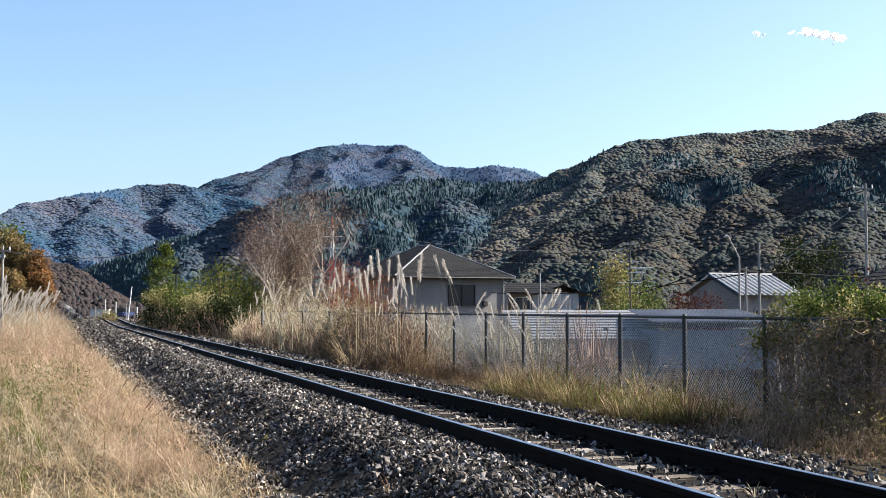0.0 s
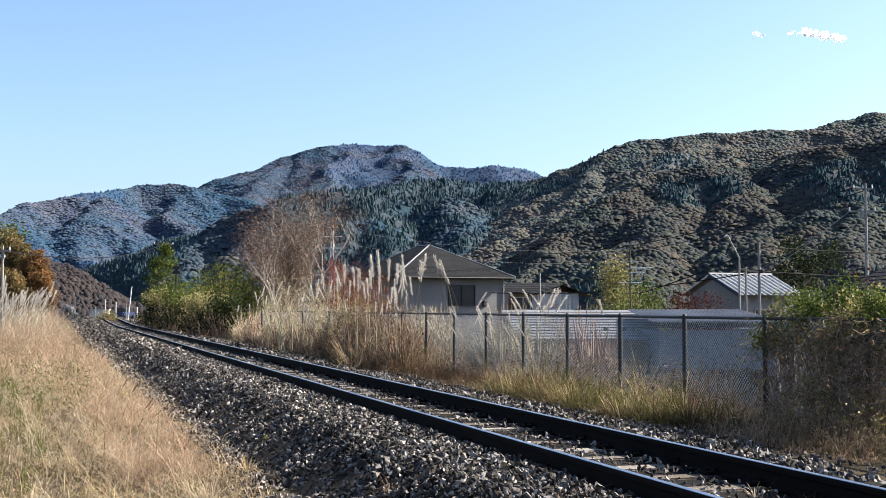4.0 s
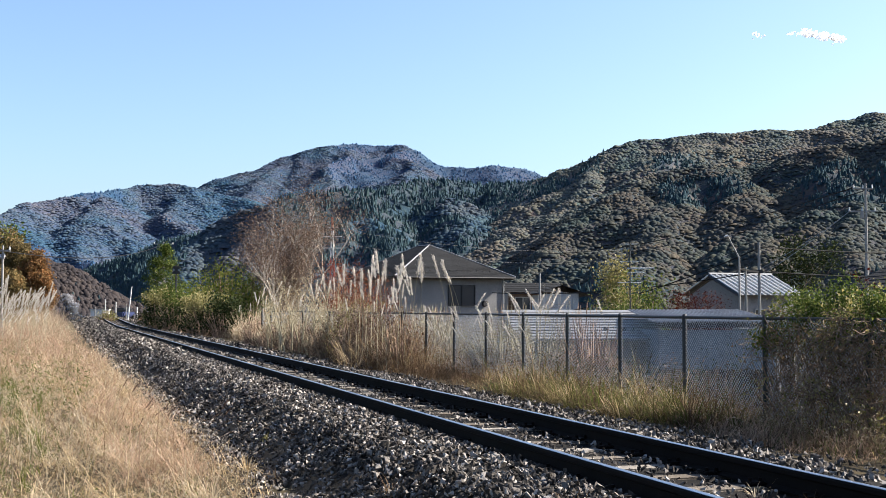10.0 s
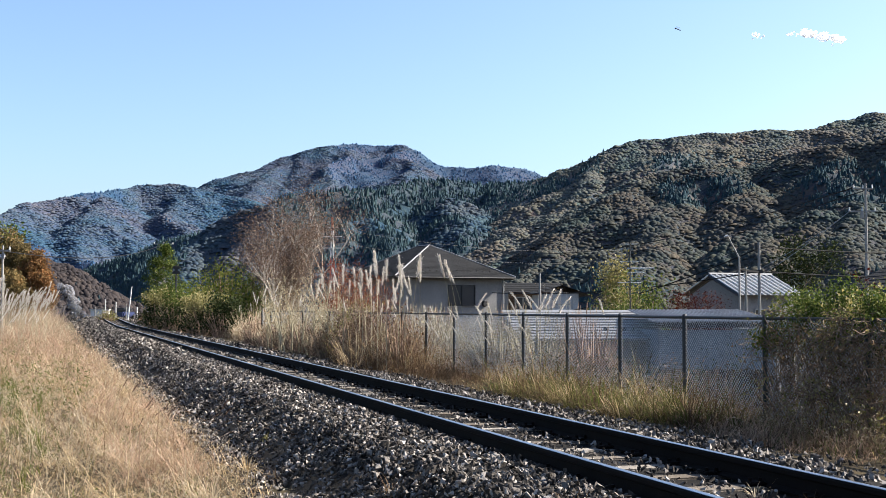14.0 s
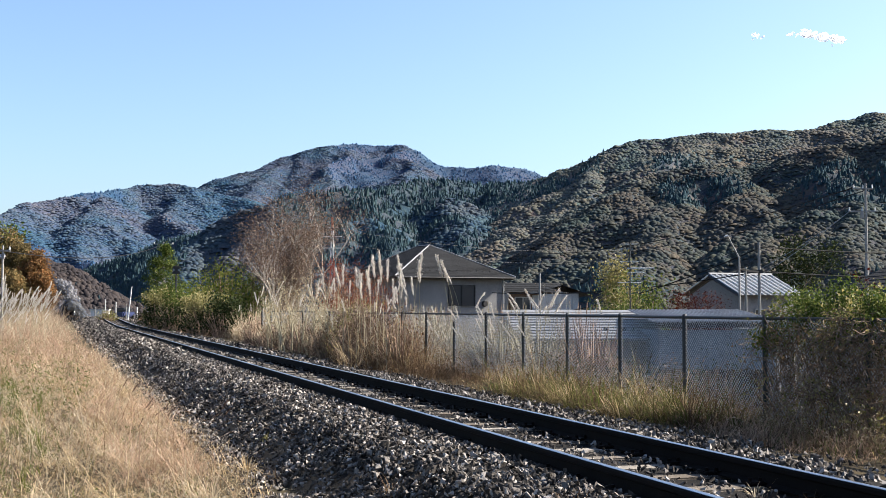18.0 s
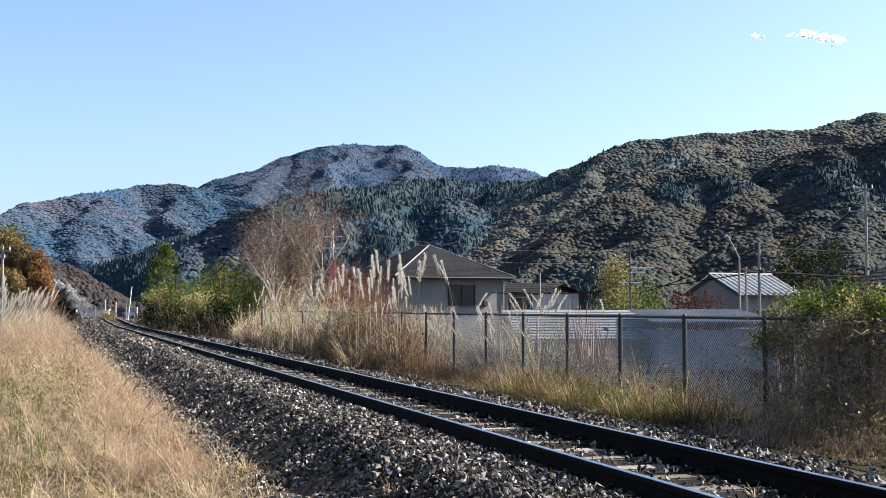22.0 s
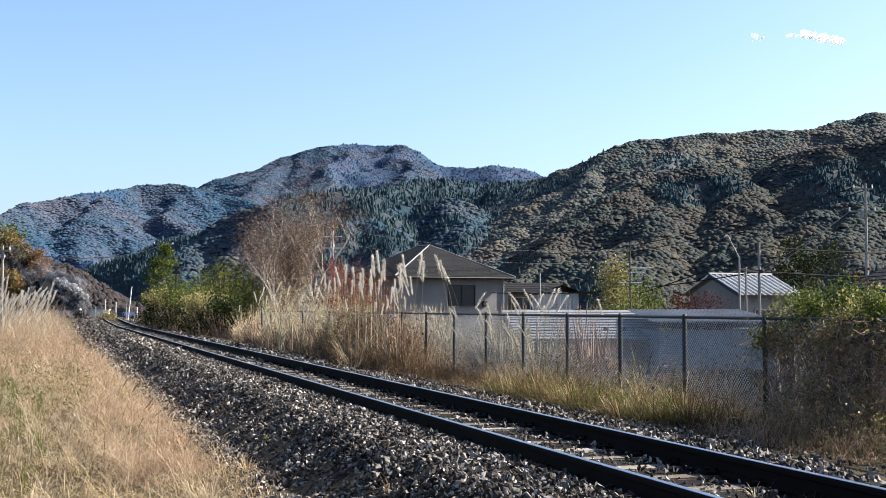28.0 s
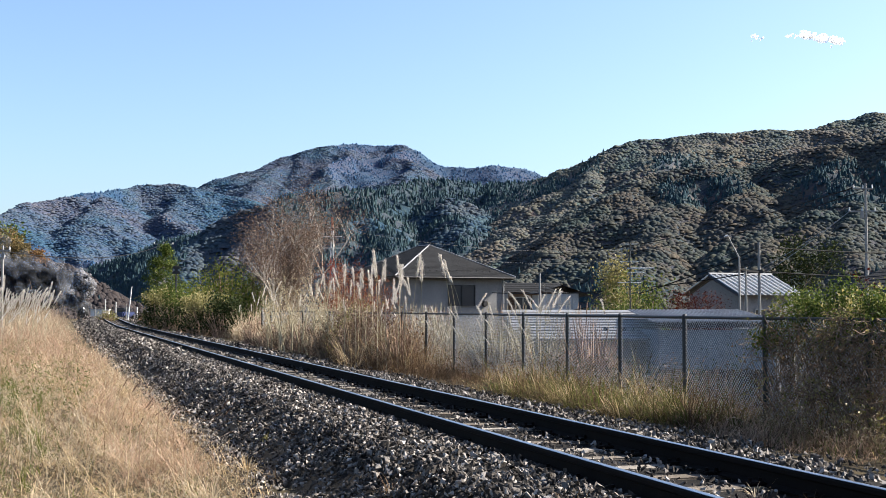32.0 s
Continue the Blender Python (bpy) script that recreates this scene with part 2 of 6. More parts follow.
# ---- mesh tools
def mesh(name, v, f, mat, smooth=False):
    """A mesh from an array of vertices and one of triangles."""
    me = bpy.data.meshes.new(name)
    v, f = np.ascontiguousarray(v, dtype=np.float32), np.ascontiguousarray(f, dtype=np.int32)
    me.vertices.add(len(v))
    me.vertices.foreach_set("co", v.ravel())
    me.loops.add(f.size)
    me.loops.foreach_set("vertex_index", f.ravel())
    me.polygons.add(len(f))
    me.polygons.foreach_set("loop_start", np.arange(0, f.size, 3, dtype=np.int32))
    me.polygons.foreach_set("use_smooth", np.full(len(f), smooth))
    me.update(calc_edges=True)
    me.materials.append(mat)
    return me


def child(name, me, parent, label=""):
    ob = new(name, me)
    ob.parent = parent
    return tagged(ob, label)


def part(name, bm, material, parent, label=""):
    me = bpy.data.meshes.new(name)
    bmesh.ops.recalc_face_normals(bm, faces=bm.faces)
    bm.to_mesh(me)
    bm.free()
    me.materials.append(material)
    return child(name, me, parent, label)


def thing(name, m, label, category, group="", kind=""):
    ob = new(name)
    ob.matrix_world = m
    ob.empty_display_size = 0.2
    return tagged(ob, label, category, group, kind)


def box(bm, x0, x1, y0, y1, z0, z1, bevel=0.0):
    r = bmesh.ops.create_cube(bm, size=1.0, matrix=Matrix.Translation(((x0 + x1) / 2, (y0 + y1) / 2, (z0 + z1) / 2)) @ Matrix.Diagonal((x1 - x0, y1 - y0, z1 - z0, 1)))
    if bevel:
        es = {e for v in r["verts"] for e in v.link_edges}
        bmesh.ops.bevel(bm, geom=list(es), offset=bevel, segments=2, affect="EDGES")
    return bm


def block(x0, x1, y0, y1, z0, z1, bevel=0.01):
    return box(bmesh.new(), x0, x1, y0, y1, z0, z1, bevel)


def tube(bm, p, q, r0, r1=None, n=8):
    p, q = Vector(p), Vector(q)
    m = Matrix.Translation((p + q) / 2) @ (q - p).to_track_quat("Z", "Y").to_matrix().to_4x4()
    bmesh.ops.create_cone(bm, cap_ends=True, segments=n, radius1=r0, radius2=r0 if r1 is None else r1, depth=(q - p).length, matrix=m)
    return bm


def rod(p, q, r0, r1=None, n=8):
    return tube(bmesh.new(), p, q, r0, r1, n)


def ball(radius, sub=1):
    bm = bmesh.new()
    bmesh.ops.create_icosphere(bm, subdivisions=sub, radius=radius)
    v = np.array([x.co[:] for x in bm.verts])
    f = np.array([[x.index for x in p.verts] for p in bm.faces])
    bm.free()
    return v, f


def turns(n, tilt=0.3, spin=None):
    """n turns about z by chance, then a lean to a chance side of about tilt radians."""
    a = rng.uniform(0, 2 * np.pi, n) if spin is None else spin
    t = rng.normal(0, tilt, n)
    b = rng.uniform(0, 2 * np.pi, n)
    ca, sa = np.cos(a), np.sin(a)
    z = np.zeros((n, 3, 3))
    z[:, 0, 0], z[:, 0, 1], z[:, 1, 0], z[:, 1, 1], z[:, 2, 2] = ca, -sa, sa, ca, 1
    k = np.zeros((n, 3, 3))
    ax, ay = np.cos(b), np.sin(b)
    k[:, 0, 2], k[:, 1, 2], k[:, 2, 0], k[:, 2, 1] = ay, -ax, -ay, ax
    r = np.eye(3)[None] + np.sin(t)[:, None, None] * k + (1 - np.cos(t))[:, None, None] * (k @ k)
    return r @ z


def swarm(bases, m, loc, scale):
    """Many copies of the base shapes in turn, as one array of vertices and one of triangles."""
    vs, fs, off = [], [], 0
    n = len(loc)
    scale = np.broadcast_to(np.asarray(scale, float).reshape(n, -1), (n, 3))
    for i, (bv, bf) in enumerate(bases):
        pick = np.arange(i, n, len(bases))
        v = np.einsum("nij,nkj->nki", m[pick], bv[None] * scale[pick][:, None, :]) + loc[pick][:, None, :]
        f = bf[None] + (off + np.arange(len(pick)) * len(bv))[:, None, None]
        vs.append(v.reshape(-1, 3))
        fs.append(f.reshape(-1, 3))
        off += len(pick) * len(bv)
    return np.concatenate(vs), np.concatenate(fs)


def lumps(sub, amount, count, flat=0.0, ragged=0.11):
    out = []
    for i in range(count):
        v, f = ball(1.0, sub)
        d = np.array([noise.noise(Vector(p) * 1.7 + Vector((i * 7.3, 0, 0))) for p in v])
        v = v * (1 + amount * d)[:, None] * (1 + rng.normal(0, ragged, (len(v), 1)))
        v[:, 2] = np.where(v[:, 2] < 0, v[:, 2] * (1 - flat), v[:, 2])
        out.append((v, f))
    return out


BLADES = []
for bend in (0.08, 0.2, 0.38):
    BLADES.append((np.array([(-0.5, 0, 0), (0.5, 0, 0), (-0.4, bend * 0.3, 0.55), (0.4, bend * 0.3, 0.55), (0, bend, 1.0)]), np.array([(0, 1, 3), (0, 3, 2), (2, 3, 4)])))
LEAVES = [(np.array([(0, -0.5, 0), (0.32, 0, 0.08), (0, 0.5, 0), (-0.32, 0, 0.08)]), np.array([(0, 1, 2), (0, 2, 3)])),
          (np.array([(0, -0.5, 0.05), (0.26, -0.05, 0.1), (0, 0.55, -0.05), (-0.28, 0.05, 0.06)]), np.array([(0, 1, 2), (0, 2, 3)]))]


ARCHES = []
for reach, drop in ((0.45, 0.1), (0.75, 0.35), (0.9, 0.6)):
    av = []
    for t in (0, 0.3, 0.55, 0.78):
        av += [(-0.5 * (1 - t * 0.4), reach * t ** 1.7, t - drop * t ** 3), (0.5 * (1 - t * 0.4), reach * t ** 1.7, t - drop * t ** 3)]
    av.append((0, reach, 1 - drop))
    ARCHES.append((np.array(av), np.array([(0, 1, 3), (0, 3, 2), (2, 3, 5), (2, 5, 4), (4, 5, 7), (4, 7, 6), (6, 7, 8)])))


def any_turn(n):
    q = rng.normal(size=(n, 4))
    q /= np.linalg.norm(q, axis=1)[:, None]
    w, x, y, z = q.T
    return np.stack([np.stack([1 - 2 * (y * y + z * z), 2 * (x * y - z * w), 2 * (x * z + y * w)], -1),
                     np.stack([2 * (x * y + z * w), 1 - 2 * (x * x + z * z), 2 * (y * z - x * w)], -1),
                     np.stack([2 * (x * z - y * w), 2 * (y * z + x * w), 1 - 2 * (x * x + y * y)], -1)], 1)


# ---- the line: a straight axis that leaves to the left, s metres along it, l metres to its right
AX, DX, DY = 4.435, -0.2977, 0.9547


def rail_z(s):
    s = np.asarray(s, float)
    t = np.clip((s - 76) / 42, 0, 1)
    return 0.36 * t * t * (3 - 2 * t) - 0.0146 * np.clip(s - 120, 0, 340)


def on_line(s, l):
    s, l = np.asarray(s, float), np.asarray(l, float)
    return AX + s * DX + l * DY, s * DY - l * DX


def bed_z(l):
    """Height of the formation under the rail level, across the line."""
    return np.interp(l, [-60, -12, -6, -2.75, -2.15, -1.45, -0.9, 0.9, 1.35, 2.3, 2.9, 4.6, 8, 14, 60],
                     [-1.2, -0.75, -0.52, -0.58, -0.57, -0.12, -0.13, -0.17, -0.17, -0.30, -0.34, -0.34, -1.4, -2.9, -3.0])


def ground_z(x, y):
    x, y = np.asarray(x, float), np.asarray(y, float)
    s = (x - AX) * DX + y * DY
    l = (x - AX) * DY - y * DX
    far = np.clip((np.hypot(x, y) - 500) / 400, 0, 1)
    return (bed_z(l) + rail_z(np.clip(s, -50, 430))) * (1 - far) - 4.5 * far


# ground: one sheet, fine by the line, coarse to the horizon
gs = np.concatenate([[-4800, -2500, -900, -300, -100, -40], np.arange(-15, 150, 1.0), np.arange(154, 440, 8), [480, 560, 700, 900, 1500, 2500, 3600, 4800]])
gl = np.concatenate([[-4800, -2500, -1200, -500, -200, -100, -60, -30, -20], np.arange(-14, 16, 0.35), [18, 22, 30, 45, 60, 100, 200, 500, 1200, 2500, 4800]])
S, L = np.meshgrid(gs, gl, indexing="ij")
X, Y = on_line(S, L)
Z = ground_z(X, Y)
wob = np.array([noise.noise(Vector((a * 0.5, b * 0.5, 0))) for a, b in zip(X.ravel(), Y.ravel())]).reshape(X.shape)
Z = Z + wob * 0.06 * (np.abs(L) > 2.2) * (np.abs(L) < 40) - 0.03 * (np.abs(L) < 2.2)


def sheet_faces(a, b):
    i = np.arange((a - 1) * (b - 1))
    r, c = i // (b - 1), i % (b - 1)
    p = r * b + c
    return np.concatenate([np.stack([p, p + b, p + b + 1], 1), np.stack([p, p + b + 1, p + 1], 1)])


ground = new("ground", mesh("ground", np.stack([X, Y, Z], -1).reshape(-1, 3), sheet_faces(*X.shape), M_soil, True))
tagged(ground, "dry grassy ground beside a railway in a valley", "ground", kind="structure")


# ---- mountains: a crest line, falling to its foot towards the valley
def hashed(i, j, seed):
    h = np.sin(i * 127.1 + j * 311.7 + seed * 74.7) * 43758.5453
    return h - np.floor(h)


def waves(x, y, seed):
    """Smooth noise from 0 to 1."""
    i, j = np.floor(x), np.floor(y)
    fx, fy = x - i, y - j
    fx, fy = fx * fx * (3 - 2 * fx), fy * fy * (3 - 2 * fy)
    a, b, c, d = hashed(i, j, seed), hashed(i + 1, j, seed), hashed(i, j + 1, seed), hashed(i + 1, j + 1, seed)
    return (a * (1 - fx) + b * fx) * (1 - fy) + (c * (1 - fx) + d * fx) * fy


def ridge_net(crest, way, gap, run, seed, foot=-8.0, spurs=(), swing=0.3, side=0.3):
    """Segments of a crest, of spurs that fall from it towards the valley, and of side spurs on those."""
    g = np.random.default_rng(seed)
    net = []

    def line(points):
        net.extend((*p, *q) for p, q in zip(points[:-1], points[1:]))

    def branches(points, length):
        for i in range(1, len(points) - 1):
            (x0, y0, z0), (x1, y1, _) = points[i], points[i + 1]
            a = math.atan2(y1 - y0, x1 - x0)
            for sgn in (-1, 1):
                b, px, py, pz = a + sgn * g.uniform(0.6, 1.1), x0, y0, z0
                step = length * g.uniform(0.5, 1.2) / 3
                twig = [(px, py, pz)]
                for k in range(3):
                    b += g.normal(0, 0.2)
                    px, py, pz = px + math.cos(b) * step, py + math.sin(b) * step, pz - step * g.uniform(0.34, 0.5)
                    twig.append((px, py, pz))
                line(twig)

    line(crest)
    c = np.array(crest, float)
    far = np.concatenate([[0], np.cumsum(np.hypot(np.diff(c[:, 0]), np.diff(c[:, 1])))])
    u = gap * 0.4
    while u < far[-1]:
        x, y, z = (float(np.interp(u, far, c[:, k])) for k in range(3))
        a, z0, length = math.atan2(way[1], way[0]) + g.normal(0, swing), z, run * g.uniform(0.75, 1.1) * max(0.15, (z - foot) / (c[:, 2].max() - foot))
        points = [(x, y, z)]
        for i in range(6):
            a += g.normal(0, 0.2)
            x, y = x + math.cos(a) * length / 6, y + math.sin(a) * length / 6
            z = foot + (z0 - foot) * (1 - (i + 1) / 6) ** 1.1 + g.normal(0, 0.015) * (z0 - foot)
            points.append((x, y, z))
        line(points)
        branches(points, length * side)
        u += gap * g.uniform(0.75, 1.3)
    for points in spurs:
        line(points)
        branches(points, run * side)
    return np.array(net)


def height_on(net, x, y, steep, seed, wander):
    """The highest of all the roofs that fall from the ridges on both sides."""
    wx = x + (waves(x / wander / 4, y / wander / 4, seed) - 0.5) * wander * 2 + (waves(x / wander, y / wander, seed + 1) - 0.5) * wander * 0.7
    wy = y + (waves(x / wander / 4, y / wander / 4, seed + 2) - 0.5) * wander * 2 + (waves(x / wander, y / wander, seed + 3) - 0.5) * wander * 0.7
    z = np.full(x.shape, -1e3)
    for x0, y0, z0, x1, y1, z1 in net:
        dx, dy = x1 - x0, y1 - y0
        t = np.clip(((wx - x0) * dx + (wy - y0) * dy) / max(1e-6, dx * dx + dy * dy), 0, 1)
        d = np.hypot(wx - x0 - dx * t, wy - y0 - dy * t)
        z = np.maximum(z, z0 + (z1 - z0) * t - steep * np.where(d < 12, d * d / 24, d - 6))
    return z


def domes(x, y, seed):
    """Round tree tops: 1 in the middle of a cell, 0 at its rim, cells one unit wide."""
    i, j = np.floor(x), np.floor(y)
    best = np.full(x.shape, 9.0)
    for a in (-1, 0, 1):
        for b in (-1, 0, 1):
            px, py = i + a + hashed(i + a, j + b, seed), j + b + hashed(i + a, j + b, seed + 3.7)
            size = 0.75 + 0.6 * hashed(i + a, j + b, seed + 8.1)
            best = np.minimum(best, ((x - px) ** 2 + (y - py) ** 2) / size)
    return np.sqrt(np.clip(1 - best * 2.6, 0, 1))


def mountain(name, crest, way, label, gap, run, seed, soil, broad, firs, crown, fir, n, share, grain=6.0, steep=0.8, wander=14.0, spurs=(), foot=-8.0, behind=40.0, clump=130.0, side=0.16, pack=0.78, relief=0.3, slim=0.7, tall=0.8, woods_from=-7.0):
    """A range of ridges under a closed canopy of rounded crowns, with stands of single conifers."""
    crest = [(x, y, z - crown * 0.45) for x, y, z in crest]
    net = ridge_net(crest, way, gap, run, seed, foot, spurs, side=side)
    c = np.array(crest, float)
    d = np.array(way, float) / np.hypot(*way)
    x0, x1 = c[:, 0].min() - 30, c[:, 0].max() + 30
    y0, y1 = c[:, 1].min() + min(0, d[1]) * run * 1.15, c[:, 1].max() + behind
    Xm, Ym = np.meshgrid(np.arange(x0, x1, grain), np.arange(y0, y1, grain), indexing="ij")
    Zm = height_on(net, Xm, Ym, steep, seed, wander)
    wood = np.clip((Zm - foot) / 6, 0, 1)
    jx, jy = Xm + (waves(Xm / crown, Ym / crown, seed + 50) - 0.5) * crown * 0.6, Ym + (waves(Xm / crown, Ym / crown, seed + 51) - 0.5) * crown * 0.6
    top = domes(jx / crown, jy / crown, seed) * crown * 0.5 * (0.45 + 1.1 * waves(Xm / crown / 1.8, Ym / crown / 1.8, seed + 4))
    top = top + domes(jx / crown * 2.3, jy / crown * 2.3, seed + 5) * crown * 0.22 + (hashed(Xm, Ym, seed) - 0.5) * grain * 0.2
    Zm = np.maximum(Zm, foot - 4) + top * relief * wood
    base = new(name, mesh(name, np.stack([Xm, Ym, Zm], -1).reshape(-1, 3), sheet_faces(*Xm.shape), soil, True))
    tagged(base, label + " under thick autumn woods", "mountain", kind="structure")
    g = np.random.default_rng(seed + 100)
    tx, ty = g.uniform(x0, x1, n), g.uniform(y0, y1 - behind * 0.6, n)
    tz = height_on(net, tx, ty, steep, seed, wander)
    lot = waves(tx / clump, ty / clump, seed + 31) * 0.7 + waves(tx / clump * 2.7, ty / clump * 2.7, seed + 37) * 0.3 + g.normal(0, 0.03, n)
    # conifers stand where the slope looks into the valley; the far side stays bare of single trees
    shown = (tz > woods_from) & (tz - height_on(net, tx + 10 * d[0], ty + 10 * d[1], steep, seed, wander) > -3)
    edge = np.quantile(lot[shown], share)
    pick = shown & (lot < edge)
    # broad crowns close together on the slopes that look into the valley, but for the conifer stands
    close = crown * pack
    px, py = (q.ravel() for q in np.meshgrid(np.arange(x0, x1, close), np.arange(y0, y1 - behind * 0.6, close), indexing="ij"))
    px, py = px + g.uniform(-0.45, 0.45, len(px)) * close, py + g.uniform(-0.45, 0.45, len(py)) * close
    pz = height_on(net, px, py, steep, seed, wander)
    kind = waves(px / clump, py / clump, seed + 31) * 0.7 + waves(px / clump * 2.7, py / clump * 2.7, seed + 37) * 0.3
    low = height_on(net, px + 10 * d[0], py + 10 * d[1], steep, seed, wander)
    keep = (pz > woods_from) & (pz - low > -3) & (kind > edge - 0.03)
    q = np.stack([px, py, pz + crown * 0.08], -1)[keep]
    size = crown * 0.6 * np.exp(g.normal(0, 0.2, len(q)))
    v, f = swarm(CROWNS, turns(len(q), 0.15), q, np.stack([size, size, size * tall * g.uniform(0.75, 1.25, len(q))], -1))
    tagged(new("autumn_forest", mesh("autumn_forest", v, f, broad, True)), "rounded crowns of the woods on the " + label, "forest", kind="stuff")
    k = int(pick.sum())
    s = fir * np.exp(g.normal(0, 0.25, k))
    v, f = swarm(CONES, turns(k, 0.07), np.stack([tx[pick], ty[pick], tz[pick]], -1), np.stack([s * 0.5, s * 0.5, s * slim * g.uniform(0.7, 1.25, k)], -1))
    tagged(new("conifer_forest", mesh("conifer_forest", v, f, firs)), "dark conifers on the " + label, "forest", kind="stuff")


CROWNS = []
for q in range(6):
    cv = [(rng.normal(0, 0.12), rng.normal(0, 0.12), rng.uniform(0.85, 1.1))]
    for r, z, turn in ((0.66, 0.55, 0.0), (1.0, -0.35, 0.63)):
        cv += [(math.cos(w * 1.047 + turn) * r * rng.uniform(0.72, 1.2), math.sin(w * 1.047 + turn) * r * rng.uniform(0.72, 1.2), z + rng.uniform(-0.16, 0.16)) for w in range(6)]
    cf = [(0, 1 + w, 1 + (w + 1) % 6) for w in range(6)]
    for w in range(6):
        cf += [(1 + w, 7 + w, 1 + (w + 1) % 6), (1 + (w + 1) % 6, 7 + w, 7 + (w + 1) % 6)]
    CROWNS.append((np.array(cv), np.array(cf)))
CONES = []
for q in range(5):
    ring = [(math.cos(w * 1.047 + q) * rng.uniform(0.7, 1.2), math.sin(w * 1.047 + q) * rng.uniform(0.7, 1.2), rng.uniform(-0.25, 0.2)) for w in range(6)]
    ring.append((rng.normal(0, 0.1), rng.normal(0, 0.1), 1.75))
    CONES.append((np.array(ring), np.array([(w, (w + 1) % 6, 6) for w in range(6)])))


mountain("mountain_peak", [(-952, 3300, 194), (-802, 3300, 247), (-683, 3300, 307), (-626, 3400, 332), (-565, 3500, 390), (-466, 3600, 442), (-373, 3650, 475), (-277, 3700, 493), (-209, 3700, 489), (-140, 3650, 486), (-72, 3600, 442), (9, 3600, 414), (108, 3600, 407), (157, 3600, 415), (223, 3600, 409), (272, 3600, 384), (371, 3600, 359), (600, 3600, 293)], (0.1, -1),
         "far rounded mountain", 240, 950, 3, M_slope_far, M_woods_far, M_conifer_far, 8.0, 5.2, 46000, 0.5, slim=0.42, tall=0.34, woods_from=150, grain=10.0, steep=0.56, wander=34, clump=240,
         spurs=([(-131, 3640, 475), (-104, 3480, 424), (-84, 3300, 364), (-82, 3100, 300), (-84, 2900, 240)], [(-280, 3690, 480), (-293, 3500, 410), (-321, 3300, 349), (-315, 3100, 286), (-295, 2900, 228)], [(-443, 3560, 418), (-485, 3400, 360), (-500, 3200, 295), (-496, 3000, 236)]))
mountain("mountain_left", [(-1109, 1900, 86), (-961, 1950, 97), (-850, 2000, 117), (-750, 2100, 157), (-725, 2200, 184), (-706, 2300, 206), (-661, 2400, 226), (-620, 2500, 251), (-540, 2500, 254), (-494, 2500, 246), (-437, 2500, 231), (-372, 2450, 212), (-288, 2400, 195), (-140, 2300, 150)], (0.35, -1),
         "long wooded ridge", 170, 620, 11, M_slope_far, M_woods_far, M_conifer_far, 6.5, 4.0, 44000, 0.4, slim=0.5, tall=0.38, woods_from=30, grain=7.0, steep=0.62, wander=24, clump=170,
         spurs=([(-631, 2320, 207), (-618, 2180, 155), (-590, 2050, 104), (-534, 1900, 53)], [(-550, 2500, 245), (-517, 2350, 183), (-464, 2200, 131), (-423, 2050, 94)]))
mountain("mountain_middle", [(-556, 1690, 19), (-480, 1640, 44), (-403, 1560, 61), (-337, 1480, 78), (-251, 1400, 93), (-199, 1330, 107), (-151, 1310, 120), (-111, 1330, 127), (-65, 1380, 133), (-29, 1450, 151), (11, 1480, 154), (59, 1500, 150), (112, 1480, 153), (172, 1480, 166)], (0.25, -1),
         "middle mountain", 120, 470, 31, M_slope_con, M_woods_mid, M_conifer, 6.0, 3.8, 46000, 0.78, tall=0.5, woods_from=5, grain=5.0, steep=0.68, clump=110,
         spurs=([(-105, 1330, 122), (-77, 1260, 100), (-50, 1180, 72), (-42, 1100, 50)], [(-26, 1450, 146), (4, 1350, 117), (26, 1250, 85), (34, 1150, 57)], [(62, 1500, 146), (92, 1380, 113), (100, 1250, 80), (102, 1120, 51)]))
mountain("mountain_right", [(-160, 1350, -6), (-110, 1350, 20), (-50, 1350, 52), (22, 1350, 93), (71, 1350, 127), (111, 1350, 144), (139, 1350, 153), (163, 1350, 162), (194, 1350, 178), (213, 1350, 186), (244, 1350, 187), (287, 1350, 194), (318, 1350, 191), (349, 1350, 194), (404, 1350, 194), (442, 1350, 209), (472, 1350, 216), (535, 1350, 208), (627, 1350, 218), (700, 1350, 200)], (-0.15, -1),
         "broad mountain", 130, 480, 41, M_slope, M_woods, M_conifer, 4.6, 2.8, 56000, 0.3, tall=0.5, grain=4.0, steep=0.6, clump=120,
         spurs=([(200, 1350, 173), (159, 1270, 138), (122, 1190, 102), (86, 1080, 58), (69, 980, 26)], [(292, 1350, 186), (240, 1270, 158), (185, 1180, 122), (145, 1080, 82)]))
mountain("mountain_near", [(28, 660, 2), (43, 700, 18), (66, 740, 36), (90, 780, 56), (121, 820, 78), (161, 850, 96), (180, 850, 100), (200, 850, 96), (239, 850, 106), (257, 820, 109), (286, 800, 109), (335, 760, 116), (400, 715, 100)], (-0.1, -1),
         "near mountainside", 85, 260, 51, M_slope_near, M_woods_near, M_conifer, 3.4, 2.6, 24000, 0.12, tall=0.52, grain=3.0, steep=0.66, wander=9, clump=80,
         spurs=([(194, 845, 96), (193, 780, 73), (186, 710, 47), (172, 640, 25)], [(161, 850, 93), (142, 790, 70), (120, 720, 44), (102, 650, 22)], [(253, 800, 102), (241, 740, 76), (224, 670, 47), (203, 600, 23)]))
